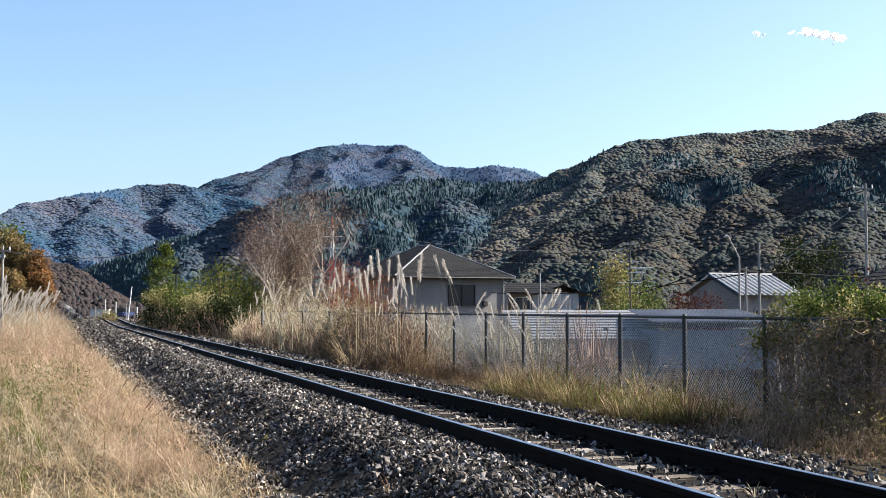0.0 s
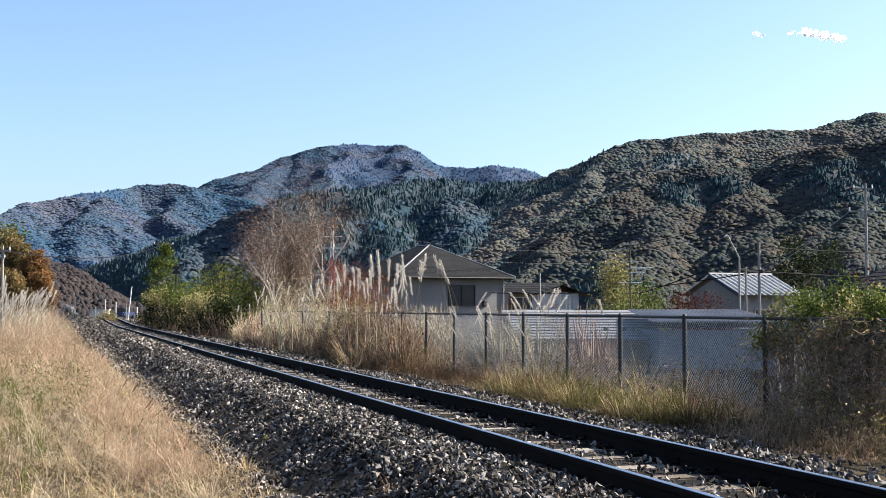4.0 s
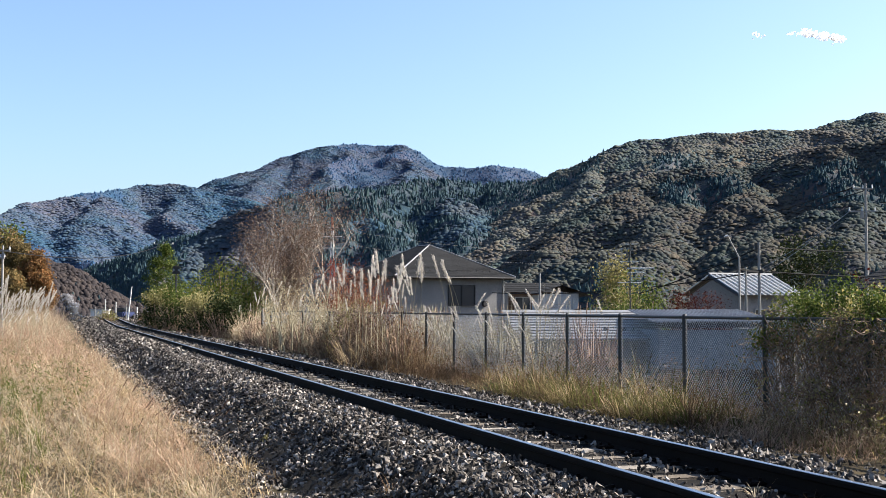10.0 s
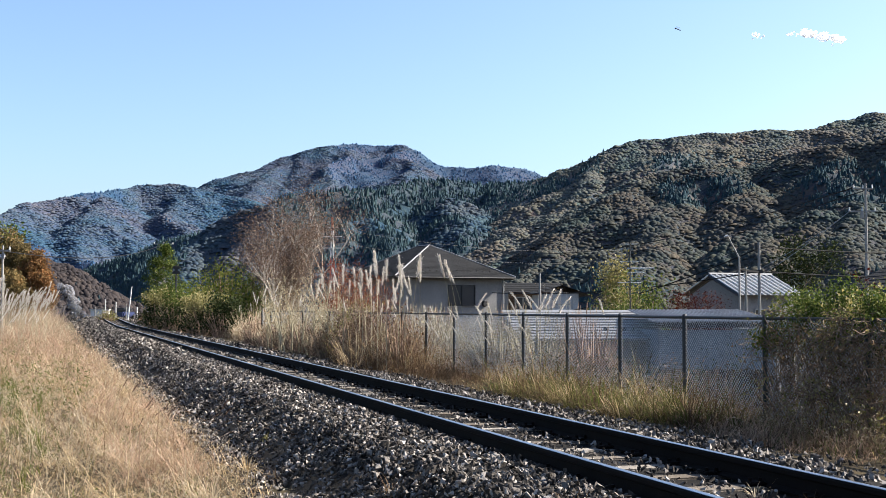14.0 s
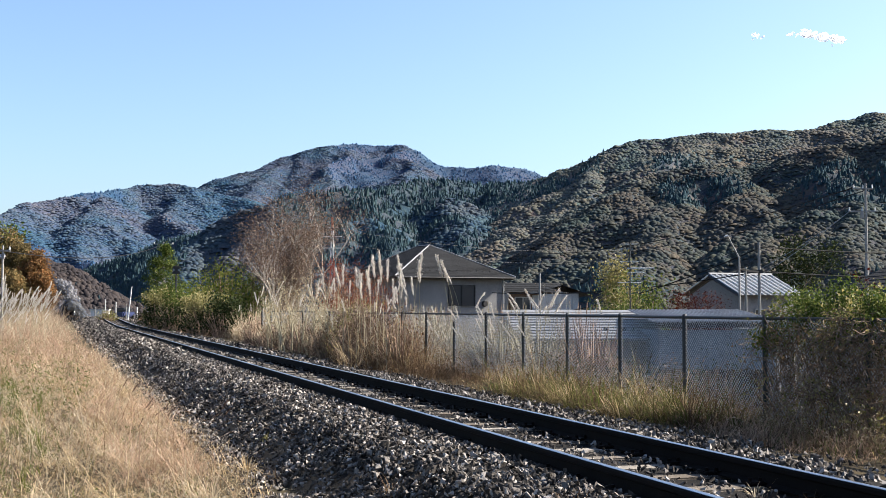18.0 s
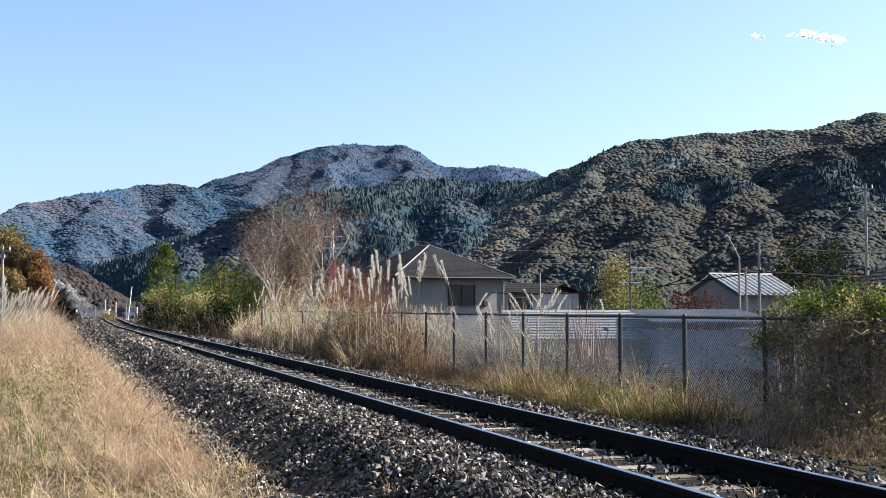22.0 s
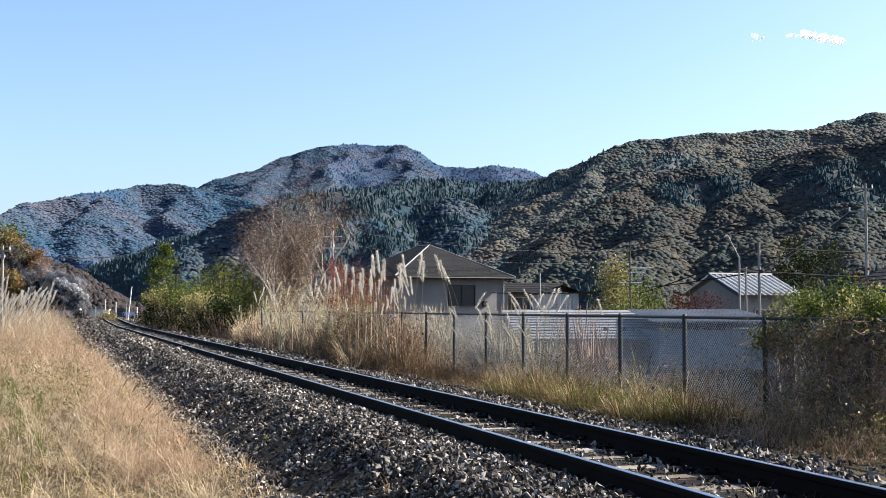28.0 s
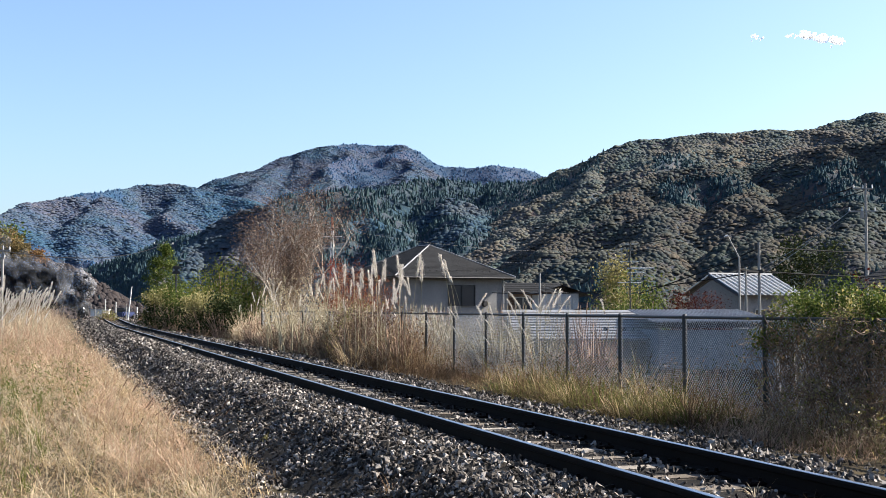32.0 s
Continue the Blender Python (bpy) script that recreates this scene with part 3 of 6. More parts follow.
mountain("foothill", [(-296, 620, 33), (-262, 650, 33), (-240, 680, 31), (-224, 695, 29), (-212, 700, 25.5), (-206, 700, 22), (-201, 700, 16), (-198, 700, 9), (-196, 700, 0), (-194, 700, -9)], (-0.3, -1),
         "low foothill by the line", 30, 60, 61, M_slope_brown, M_woods_brown, M_conifer, 3.2, 2.4, 900, 0.02, grain=2.0, steep=0.7, wander=6, behind=20, foot=-7.0)


# ---- the track: two rails on wooden sleepers in a ballast bed
def rail_mesh(name, l0, prof, mat, s0=-8, s1=160, lift=0.0):
    """A profile (across, up) drawn along the line at l0 to the right of its axis."""
    ss = np.concatenate([np.arange(s0, 60, 4.0), np.arange(60, s1, 2.0)])
    p = np.array(prof)
    n = len(p)
    v = []
    for s in ss:
        x, y = on_line(s, l0 + p[:, 0])
        v.append(np.stack([x, y, p[:, 1] + rail_z(s) + lift], -1))
    v = np.concatenate(v)
    f = []
    for i in range(len(ss) - 1):
        for k in range(n):
            a, b = i * n + k, i * n + (k + 1) % n
            f += [(a, b, b + n), (a, b + n, a + n)]
    return mesh(name, v, np.array(f), mat)


PROFILE = [(-0.0635, -0.153), (0.0635, -0.153), (0.0635, -0.143), (0.012, -0.125), (0.008, -0.05), (0.032, -0.038), (0.0325, -0.012), (0.026, -0.003), (0, 0), (-0.026, -0.003), (-0.0325, -0.012), (-0.032, -0.038), (-0.008, -0.05), (-0.012, -0.125), (-0.0635, -0.143)]
TOP = [(-0.024, 0.0015), (0.024, 0.0015), (0.022, 0.004), (0, 0.0055), (-0.022, 0.004)]
track = tagged(new("railway_track"), "single narrow-gauge track of rusty rails on weathered wooden sleepers", "railway track", kind="structure")
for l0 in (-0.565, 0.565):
    r = child("rail", rail_mesh("rail", l0, PROFILE, M_rust), track, "rusty steel rail, its side shade put into the colour, with a polished top")
    child("running_surface", rail_mesh("running_surface", l0, TOP, M_steel), r, "polished steel railhead")

me_sl = []
for q in range(4):
    bm = block(-1.05, 1.05, -0.1, 0.1, -0.14, 0, 0.012)
    for vert in bm.verts:
        vert.co.z += 0.008 * noise.noise(vert.co * 3 + Vector((q * 9, 0, 0)))
        vert.co.y += 0.01 * noise.noise(vert.co * 2 + Vector((0, q * 5, 0)))
    me = bpy.data.meshes.new("sleeper")
    bm.to_mesh(me)
    bm.free()
    me.materials.append(M_sleeper)
    me_sl.append(me)
bm = block(-0.07, 0.07, -0.05, 0.05, 0, 0.03, 0.008)
tube(bm, (-0.04, 0, 0.02), (-0.04, 0, 0.055), 0.014, None, 6)
tube(bm, (0.04, 0, 0.02), (0.04, 0, 0.055), 0.014, None, 6)
me_clip = bpy.data.meshes.new("rail_clip")
bm.to_mesh(me_clip)
bm.free()
me_clip.materials.append(M_rust)
ANG = math.degrees(math.atan2(DY, DX)) - 90
s, k = 4.6, 0
while s < 124:
    x, y = on_line(s, rng.normal(0, 0.02))
    sl = child("sleeper", me_sl[k % 4], track)
    sl.matrix_world = pose(float(x), float(y), float(rail_z(s)) - 0.155 + rng.normal(0, 0.005), 0, 0, ANG + rng.normal(0, 1.2))
    if s < 30:
        for l0 in (-0.665, -0.465, 0.465, 0.665):
            cl = child("rail_clip", me_clip, sl)
            cl.matrix_local = pose(l0, 0, 0)
    s += 0.64 + rng.normal(0, 0.02)
    k += 1


# ---- ballast: angular stones, the nearest singly
def rocks(count):
    out = []
    for i in range(count):
        bm = bmesh.new()
        pts = rng.normal(size=(7, 3))
        pts /= np.linalg.norm(pts, axis=1)[:, None]
        pts *= rng.uniform(0.75, 1.1, (7, 1)) * np.array([1.0, rng.uniform(0.6, 0.9), rng.uniform(0.5, 0.8)])
        for p in pts:
            bm.verts.new(p)
        hull = bmesh.ops.convex_hull(bm, input=bm.verts)
        bmesh.ops.delete(bm, geom=[g for g in hull["geom_interior"] if isinstance(g, bmesh.types.BMVert)], context="VERTS")
        bmesh.ops.triangulate(bm, faces=bm.faces)
        bm.verts.index_update()
        out.append((np.array([v.co[:] for v in bm.verts]), np.array([[v.index for v in f.verts] for f in bm.faces])))
        bm.free()
    return out


ROCKS = rocks(12)
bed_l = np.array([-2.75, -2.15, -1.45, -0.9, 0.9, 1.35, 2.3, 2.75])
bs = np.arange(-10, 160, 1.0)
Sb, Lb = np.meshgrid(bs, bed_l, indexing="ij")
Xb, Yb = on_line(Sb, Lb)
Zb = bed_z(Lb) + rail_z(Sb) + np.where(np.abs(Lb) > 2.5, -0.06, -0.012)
bed = new("ballast_bed", mesh("ballast_bed", np.stack([Xb, Yb, Zb], -1).reshape(-1, 3), sheet_faces(*Xb.shape), M_bed_shade, True))
tagged(bed, "crushed-stone ballast bed under the track, blackened with the shade between stones", "ballast", kind="structure")


def stones(n, s0, s1, l0, l1, size):
    s, l = rng.uniform(s0, s1, n), rng.uniform(l0, l1, n)
    x, y = on_line(s, l)
    hump = 0.08 * np.array([noise.noise(Vector((a * 1.4, b * 2.2, 3.0))) for a, b in zip(s, l)]) * (np.abs(l) > 0.8)
    return np.stack([x, y, bed_z(l) + rail_z(s) + hump + rng.uniform(-0.035, 0.035, n)], -1), size * 1.15 * rng.uniform(0.6, 1.45, n)


heap = [stones(21000, 5, 17, -2.55, -0.66, 0.029), stones(15000, 17, 34, -2.6, -0.66, 0.034), stones(5500, 34, 70, -2.7, -0.66, 0.062), stones(2600, 70, 124, -2.8, -0.66, 0.08),
        stones(2600, 5, 22, -0.5, 0.5, 0.024), stones(2200, 22, 120, -0.5, 0.5, 0.042),
        stones(9000, 5, 28, 0.66, 2.6, 0.031), stones(5200, 28, 120, 0.66, 2.7, 0.064), stones(420, 6, 22, -2.9, -2.4, 0.028)]
loc, size = np.concatenate([h[0] for h in heap]), np.concatenate([h[1] for h in heap])
near = np.argsort(np.hypot(loc[:, 0], loc[:, 1]))
one, rest = near[:300], near[300:]
v, f = swarm(ROCKS, any_turn(len(rest)), loc[rest], size[rest])
tagged(child("ballast_stones", mesh("ballast_stones", v, f, M_stone), bed), "angular grey ballast stones", kind="stuff")
M_stone1 = surface("ballast_stone_single", [(0.012, 0.0105, 0.009), (0.04, 0.035, 0.031), (0.1, 0.09, 0.08), (0.39, 0.36, 0.33)], big=2, fine=40, vary=0.75, per="Object", rough=0.85, bump=0.3)
me_st = [mesh("stone", bv, bf, M_stone1) for bv, bf in ROCKS]
for i, q in enumerate(one):
    st = child("stone", me_st[i % len(me_st)], bed)
    st.matrix_world = Matrix.LocRotScale(loc[q], Euler(rng.uniform(0, 6.28, 3)), [size[q]] * 3)


# ---- chain-link fence
def fence_post_at(k):
    """Post k, two metres apart, along a line that runs beside the track."""
    y = 28.7 - 1.906 * k
    return -0.38 + 0.621 * k, y


fence = thing("chain_link_fence", pose(0, 0, 0), "dark steel chain-link fence overgrown with dry grass and vines", "fence")
FZ0, FZ1 = -0.5, 0.965
for k in range(-11, 12):
    x, y = fence_post_at(k)
    dz = float(rail_z(y))
    part("post", rod((x, y, FZ0 + dz), (x, y, FZ1 + dz + 0.02), 0.034, None, 10), M_post, fence)
    part("post_cap", rod((x, y, FZ1 + dz + 0.02), (x, y, FZ1 + dz + 0.045), 0.037, 0.02, 10), M_post, fence)
for k in range(-11, 11):
    (x0, y0), (x1, y1) = fence_post_at(k), fence_post_at(k + 1)
    d0, d1 = float(rail_z(y0)), float(rail_z(y1))
    part("top_rail", rod((x0, y0, FZ1 + d0), (x1, y1, FZ1 + d1), 0.022, None, 8), M_post, fence)
    step = 0.058 if k > -4 else 0.085
    low, high, wide = -0.3, FZ1 - 0.01, 2.0
    v, f = [], []
    e = np.array([x1 - x0, y1 - y0, 0]) / math.hypot(x1 - x0, y1 - y0)
    o = np.array([x0, y0, d0])
    nrm = np.array([-e[1], e[0], 0])
    tall = high - low
    a = -tall
    while a < wide:
        for sign in (1, -1):
            u0, u1 = max(0, a), min(wide, a + tall)
            if u1 - u0 < 0.02:
                continue
            z0, z1 = u0 - a, u1 - a
            if sign < 0:
                z0, z1 = tall - z0, tall - z1
            p, q = o + e * u0 + np.array([0, 0, low + z0]), o + e * u1 + np.array([0, 0, low + z1])
            t = (q - p) / np.linalg.norm(q - p)
            w = np.cross(t, nrm)
            i = len(v)
            rad = 0.0023 if k > 0 else 0.0016
            for base in (p, q):
                for an in (0, 2.094, 4.189):
                    v.append(base + rad * (math.cos(an) * w + math.sin(an) * nrm) + sign * 0.002 * nrm)
            for c in range(3):
                b = (c + 1) % 3
                f += [(i + c, i + b, i + b + 3), (i + c, i + b + 3, i + c + 3)]
        a += step
    child("wire_mesh", mesh("wire_mesh", np.array(v), np.array(f), M_wire), fence, "galvanised chain-link mesh")


# ---- grasses
def grass(name, n, s0, s1, l0, l1, h, w, mat, label, tilt=0.35, patch=0.0, cat="grass", zoff=0.0, hvar=0.35):
    s, l = rng.uniform(s0, s1, n), rng.uniform(l0, l1, n)
    if patch:
        keep = np.array([noise.noise(Vector((a * 0.6, b * 1.1, patch))) for a, b in zip(s, l)]) + rng.normal(0, 0.12, n) > 0.0
        s, l = s[keep], l[keep]
        n = len(s)
    x, y = on_line(s, l)
    z = bed_z(l) + rail_z(s) - 0.03 + zoff
    hh = h * np.exp(np.clip(rng.normal(0, 1, n), -2, 1.6) * hvar)
    m = turns(n, tilt)
    v, f = swarm(BLADES, m, np.stack([x, y, z], -1), np.stack([w * rng.uniform(0.6, 1.4, n), hh, hh], -1))
    return tagged(new(name, mesh(name, v, f, mat)), label, cat, kind="stuff")


def tussocks(name, count, s0, s1, l0, l1, each, h, w, mat, label, lean=0.55, seed=1, shapes=None, spread=0.07):
    """Clumps of blades that fan out from one foot."""
    g = np.random.default_rng(seed)
    n = count * each
    cs, cl = np.repeat(g.uniform(s0, s1, count), each), np.repeat(g.uniform(l0, l1, count), each)
    big = np.repeat(np.exp(g.normal(0, 0.25, count)), each)
    a, rad = g.uniform(0, 2 * np.pi, n), np.abs(g.normal(0, spread, n)) * big
    s, l = cs + np.cos(a) * rad, cl + np.sin(a) * rad
    x, y = on_line(s, l)
    az = a + g.normal(0, 0.5, n) + np.arctan2(DY, DX)
    t = np.abs(g.normal(0, lean, n)) + 0.05
    hh = h * big * np.exp(g.normal(0, 0.25, n))
    out = np.stack([np.cos(az), np.sin(az), np.zeros(n)], -1)
    side = np.stack([-np.sin(az), np.cos(az), np.zeros(n)], -1)
    up = np.zeros((n, 3))
    up[:, 2] = 1
    c, q = np.cos(t)[:, None], np.sin(t)[:, None]
    m = np.stack([side, out * c - up * q, up * c + out * q], -1)
    v, f = swarm(shapes or BLADES, m, np.stack([x, y, bed_z(l) + rail_z(s) - 0.03], -1), np.stack([w * g.uniform(0.6, 1.4, n), hh * 1.6, hh], -1))
    return tagged(new(name, mesh(name, v, f, mat)), label, "grass", kind="stuff")


M_straw2 = surface("pale_dry_grass", [(0.12, 0.088, 0.056), (0.34, 0.275, 0.185), (0.57, 0.5, 0.38)], big=2.0, fine=6, vary=0.5, rough=0.7, spread=1.4, through_light=0.4)
M_straw3 = surface("brown_dry_grass", [(0.035, 0.022, 0.013), (0.09, 0.058, 0.034), (0.18, 0.125, 0.075)], big=2.0, fine=6, vary=0.5, rough=0.7, spread=1.3, through_light=0.4)
CURLS = []
for reach, drop, twist in ((0.5, 0.1, 0.1), (0.8, 0.45, -0.25), (0.65, 0.75, 0.3), (0.25, 0.0, -0.12), (0.9, 0.9, 0.15)):
    cv = []
    for t in (0, 0.45, 0.8):
        cv += [(-0.5 * (1 - t * 0.5) + twist * t * t * 12, reach * t ** 1.6, t - drop * t ** 3), (0.5 * (1 - t * 0.5) + twist * t * t * 12, reach * t ** 1.6, t - drop * t ** 3)]
    cv.append((twist * 12, reach * 0.98, 1 - drop))
    CURLS.append((np.array(cv), np.array([(0, 1, 3), (0, 3, 2), (2, 3, 5), (2, 5, 4), (4, 5, 6)])))

grass("dry_grass", 15000, 5, 22, -6.2, -2.4, 0.1, 0.006, M_straw3, "matted brown dead grass on the bank", 1.2)
tussocks("dry_tussocks", 640, 5.2, 20, -6.2, -2.45, 32, 0.15, 0.0083, M_straw, "low tangled straw-coloured grass on the bank", 0.8, 1, CURLS, 0.13)
tussocks("dry_tussocks", 420, 5.2, 20, -6.2, -2.6, 30, 0.17, 0.0075, M_straw2, "low tangled pale grass on the bank", 0.8, 2, CURLS, 0.13)
tussocks("brown_tussocks", 330, 5.2, 22, -6.2, -2.45, 30, 0.15, 0.0083, M_pink, "low tangled reddish grass on the bank", 0.85, 3, CURLS, 0.13)
tussocks("dry_tussocks", 34, 7, 19, -5.6, -2.9, 46, 0.4, 0.006, M_straw2, "arching tussocks of pale grass on the bank", 0.55, 44, ARCHES, 0.06)
tussocks("green_tussocks", 190, 8, 34, -7.5, -3.6, 34, 0.17, 0.009, M_green_grass, "green weeds among the dry grass", 0.9, 4, CURLS, 0.15)
tussocks("dry_tussocks", 460, 18, 46, -7.5, -2.75, 40, 0.25, 0.011, M_straw, "tangled dry grass on the bank", 0.75, 5, CURLS, 0.2)
tussocks("brown_tussocks", 400, 18, 48, -7.0, -2.65, 38, 0.26, 0.011, M_pink, "tangled reddish dry grass on the bank", 0.75, 6, CURLS, 0.2)
tussocks("dry_tussocks", 200, 20, 48, -7.0, -2.8, 36, 0.33, 0.01, M_straw2, "tangled pale dry grass on the bank", 0.65, 45, CURLS, 0.2)
tussocks("brown_tussocks", 200, 18, 48, -7.0, -2.65, 36, 0.18, 0.0135, M_straw3, "tussocks of brown dead grass on the bank", 0.8, 7, CURLS, 0.2)
grass("dry_grass", 900, 7, 45, -7.0, -3.0, 0.5, 0.005, M_straw2, "thin upright dry stalks on the bank", 0.3)
tussocks("brown_tussocks", 330, 4.4, 9, -4.6, -2.4, 30, 0.11, 0.0090, M_pink, "low tangled reddish grass on the bank", 0.9, 51, CURLS, 0.13)
tussocks("dry_tussocks", 300, 4.4, 9, -4.6, -2.4, 30, 0.12, 0.0090, M_straw2, "low tangled pale grass on the bank", 0.9, 52, CURLS, 0.13)
tussocks("dry_tussocks", 420, 4.4, 11, -5.4, -2.5, 30, 0.12, 0.0075, M_straw, "low tangled straw-coloured grass on the bank", 0.85, 46, CURLS, 0.13)
tussocks("dry_tussocks", 420, 4.6, 10, -5.6, -2.55, 34, 0.14, 0.0085, M_straw, "low tangled straw-coloured grass on the bank", 0.95, 60, CURLS, 0.16)
tussocks("dry_tussocks", 260, 4.6, 12, -6.0, -2.6, 34, 0.17, 0.0075, M_straw2, "low tangled pale grass on the bank", 0.9, 61, CURLS, 0.16)
tussocks("green_tussocks", 60, 5, 10, -5.4, -3.4, 34, 0.14, 0.008, M_green_grass, "green weeds among the dry grass", 0.9, 62, CURLS, 0.15)
tussocks("brown_tussocks", 70, 13, 30, -3.7, -2.75, 60, 0.46, 0.0075, M_pink, "leaning clumps of reddish grass along the bank's edge", 0.6, 63, ARCHES, 0.14)
tussocks("dry_tussocks", 60, 10, 28, -4.6, -2.8, 60, 0.42, 0.007, M_straw, "leaning clumps of dry grass along the bank's edge", 0.65, 64, ARCHES, 0.14)
tussocks("green_tussocks", 60, 22, 31, -8.6, -6.4, 44, 0.42, 0.012, M_leaf_l, "dark green weeds in the tall grass", 0.8, 65, CURLS, 0.3)
tussocks("dry_tussocks", 150, 26, 40, -7.5, -3.0, 38, 0.5, 0.012, M_straw, "knee-high dry grass on the bank", 0.6, 47, CURLS, 0.25)
tussocks("brown_tussocks", 150, 28, 44, -7.8, -3.0, 38, 0.6, 0.013, M_pink, "knee-high reddish grass on the bank", 0.55, 48, CURLS, 0.25)
tussocks("green_tussocks", 60, 30, 46, -8.5, -5.0, 36, 0.45, 0.014, M_green_grass, "green weeds in the tall grass", 0.7, 49, CURLS, 0.25)
tussocks("silver_grass_tussocks", 150, 38, 58, -9, -3.5, 36, 0.62, 0.014, M_pink, "waist-high dry grass beside the line", 0.5, 50, CURLS, 0.3)
tussocks("silver_grass_tussocks", 260, 48, 124, -10, -3.8, 40, 1.1, 0.0160, M_straw2, "tall dry silver grass beside the line", 0.4, 8, CURLS, 0.3)
tussocks("silver_grass_tussocks", 260, 46, 120, -9.5, -3.6, 40, 1.05, 0.0180, M_pink, "reddish silver grass beside the line", 0.45, 9, CURLS, 0.3)
grass("dry_grass", 420, 5.2, 18, -6.0, -2.7, 0.36, 0.004, M_straw2, "crisp pale stalks standing out of the tussocks", 0.3)
tussocks("green_tussocks", 80, 17, 30, -7.6, -4.9, 40, 0.28, 0.0135, M_green_grass, "clump of dark green weeds on the bank", 0.8, 14)
tussocks("green_tussocks", 170, 9, 34, -6.4, -4.3, 36, 0.22, 0.012, M_green_grass, "green weeds among the dry grass", 0.8, 15)
tussocks("silver_grass_tussocks", 60, 66, 96, -5.6, -3.8, 34, 1.15, 0.02, M_straw2, "tall dry silver grass beside the line", 0.35, 16, CURLS, 0.4)
grass("dry_grass", 2000, 6, 20, -3.0, -2.4, 0.13, 0.005, M_straw, "sparse dry grass at the ballast's edge", 0.7, patch=2.0)
grass("dry_grass", 9000, 6, 34, 2.6, 5.0, 0.2, 0.007, M_straw3, "dry grass at the fence's foot", 0.4)
grass("dry_grass", 6000, 30, 60, 3.5, 6.5, 0.45, 0.014, M_straw3, "dry brown grass in front of the fence", 0.4)
grass("dry_grass", 6000, 62, 120, 3.0, 6.0, 0.45, 0.02, M_straw3, "dry grass beside the far line", 0.4)
tussocks("dead_stalks", 170, 15, 34, 3.1, 5.4, 40, 0.45, 0.0080, M_straw3, "brown dead stalks tangled along the fence", 0.8, 21, CURLS, 0.2)
tussocks("dead_stalks", 60, 26, 56, 3.7, 6.0, 34, 0.9, 0.011, M_straw2, "pale dead stalks tangled along the fence", 0.6, 22, CURLS, 0.3)
tussocks("dead_stalks", 210, 24, 56, 3.5, 6.0, 34, 0.6, 0.012, M_straw3, "brown dead stalks tangled along the fence", 0.8, 27, CURLS, 0.3)
tussocks("dead_stalks", 110, 20, 52, 3.4, 5.6, 40, 0.45, 0.0100, M_pink, "reddish dead stalks tangled along the fence", 0.8, 23, CURLS, 0.25)
tussocks("dead_stalks", 90, 50, 98, 3.8, 6.0, 34, 0.5, 0.0210, M_straw, "dry stalks beside the far line", 0.5, 24, ARCHES, 0.2)
tussocks("rusty_grass", 120, 7, 14, 2.75, 4.3, 40, 0.26, 0.0075, M_pink, "rust-coloured short grass at the fence's foot", 0.7, 28, CURLS, 0.16)
tussocks("green_tussocks", 40, 7, 13, 2.9, 4.2, 34, 0.2, 0.0075, M_green_grass, "yellow-green weeds at the fence's foot", 0.8, 29, CURLS, 0.14)
tussocks("rusty_grass", 110, 8, 20, 2.7, 4.6, 40, 0.2, 0.0090, M_pink, "rust-coloured short grass at the fence's foot", 0.6, 25, ARCHES, 0.12)
tussocks("dead_stalks", 70, 44, 66, 3.5, 4.6, 34, 0.75, 0.0180, M_straw2, "pale dead stalks hiding the far fence", 0.45, 26, BLADES, 0.2)


def flakes(name, n, s0, s1, l0, l1, low, high, size, mat, label, patch=0.0):
    """Curled leaf ends and seed heads caught among the stalks."""
    s, l = rng.uniform(s0, s1, n), rng.uniform(l0, l1, n)
    x, y = on_line(s, l)
    if patch:
        keep = np.array([noise.noise(Vector((a * 0.35, b * 0.8, patch))) for a, b in zip(s, l)]) + rng.normal(0, 0.1, n) > 0.08
        s, l, x, y, n = s[keep], l[keep], x[keep], y[keep], int(keep.sum())
    z = bed_z(l) + rail_z(s) + low + (high - low) * rng.uniform(0, 1, n) ** 0.8
    sz = size * rng.uniform(0.5, 1.6, n)
    v, f = swarm(LEAVES, any_turn(n), np.stack([x, y, z], -1), np.stack([sz * 0.55, sz * 1.5, sz], -1))
    return tagged(new(name, mesh(name, v, f, mat)), label, "grass", kind="stuff")


flakes("curled_leaves", 9000, 5.2, 18, -6.2, -2.6, 0.04, 0.34, 0.018, M_straw2, "curled pale leaf ends in the dry grass")
flakes("curled_leaves", 5000, 5.2, 18, -6.2, -2.6, 0.02, 0.26, 0.018, M_straw3, "curled brown leaf ends in the dry grass")
flakes("curled_leaves", 7000, 16, 42, -7.2, -2.8, 0.1, 0.55, 0.03, M_straw2, "curled pale leaf ends in the dry grass")
flakes("green_leaves", 9000, 6, 26, -7.0, -3.0, 0.05, 0.3, 0.022, M_green_grass, "green weed leaves in the dry grass", 7.0)
flakes("green_leaves", 9000, 20, 46, -6.8, -3.6, 0.1, 0.6, 0.04, M_green_grass, "green weed leaves in the tall grass", 4.0)
flakes("curled_leaves", 6000, 24, 60, -7.2, -3.4, 0.1, 0.8, 0.045, M_pink, "curled reddish leaf ends in the tall grass")
flakes("withered_leaves", 5000, 25, 50, 3.5, 5.6, 0.05, 1.2, 0.03, M_straw2, "withered leaves among the dead stalks")
flakes("withered_leaves", 4000, 12, 50, 3.3, 5.6, 0.02, 0.7, 0.03, M_straw3, "brown withered leaves among the dead stalks")


tussocks("dead_stalks", 260, 16, 34, 3.3, 5.0, 32, 0.32, 0.008, M_straw3, "brown dead grass matted along the fence", 0.9, 28, CURLS, 0.25)
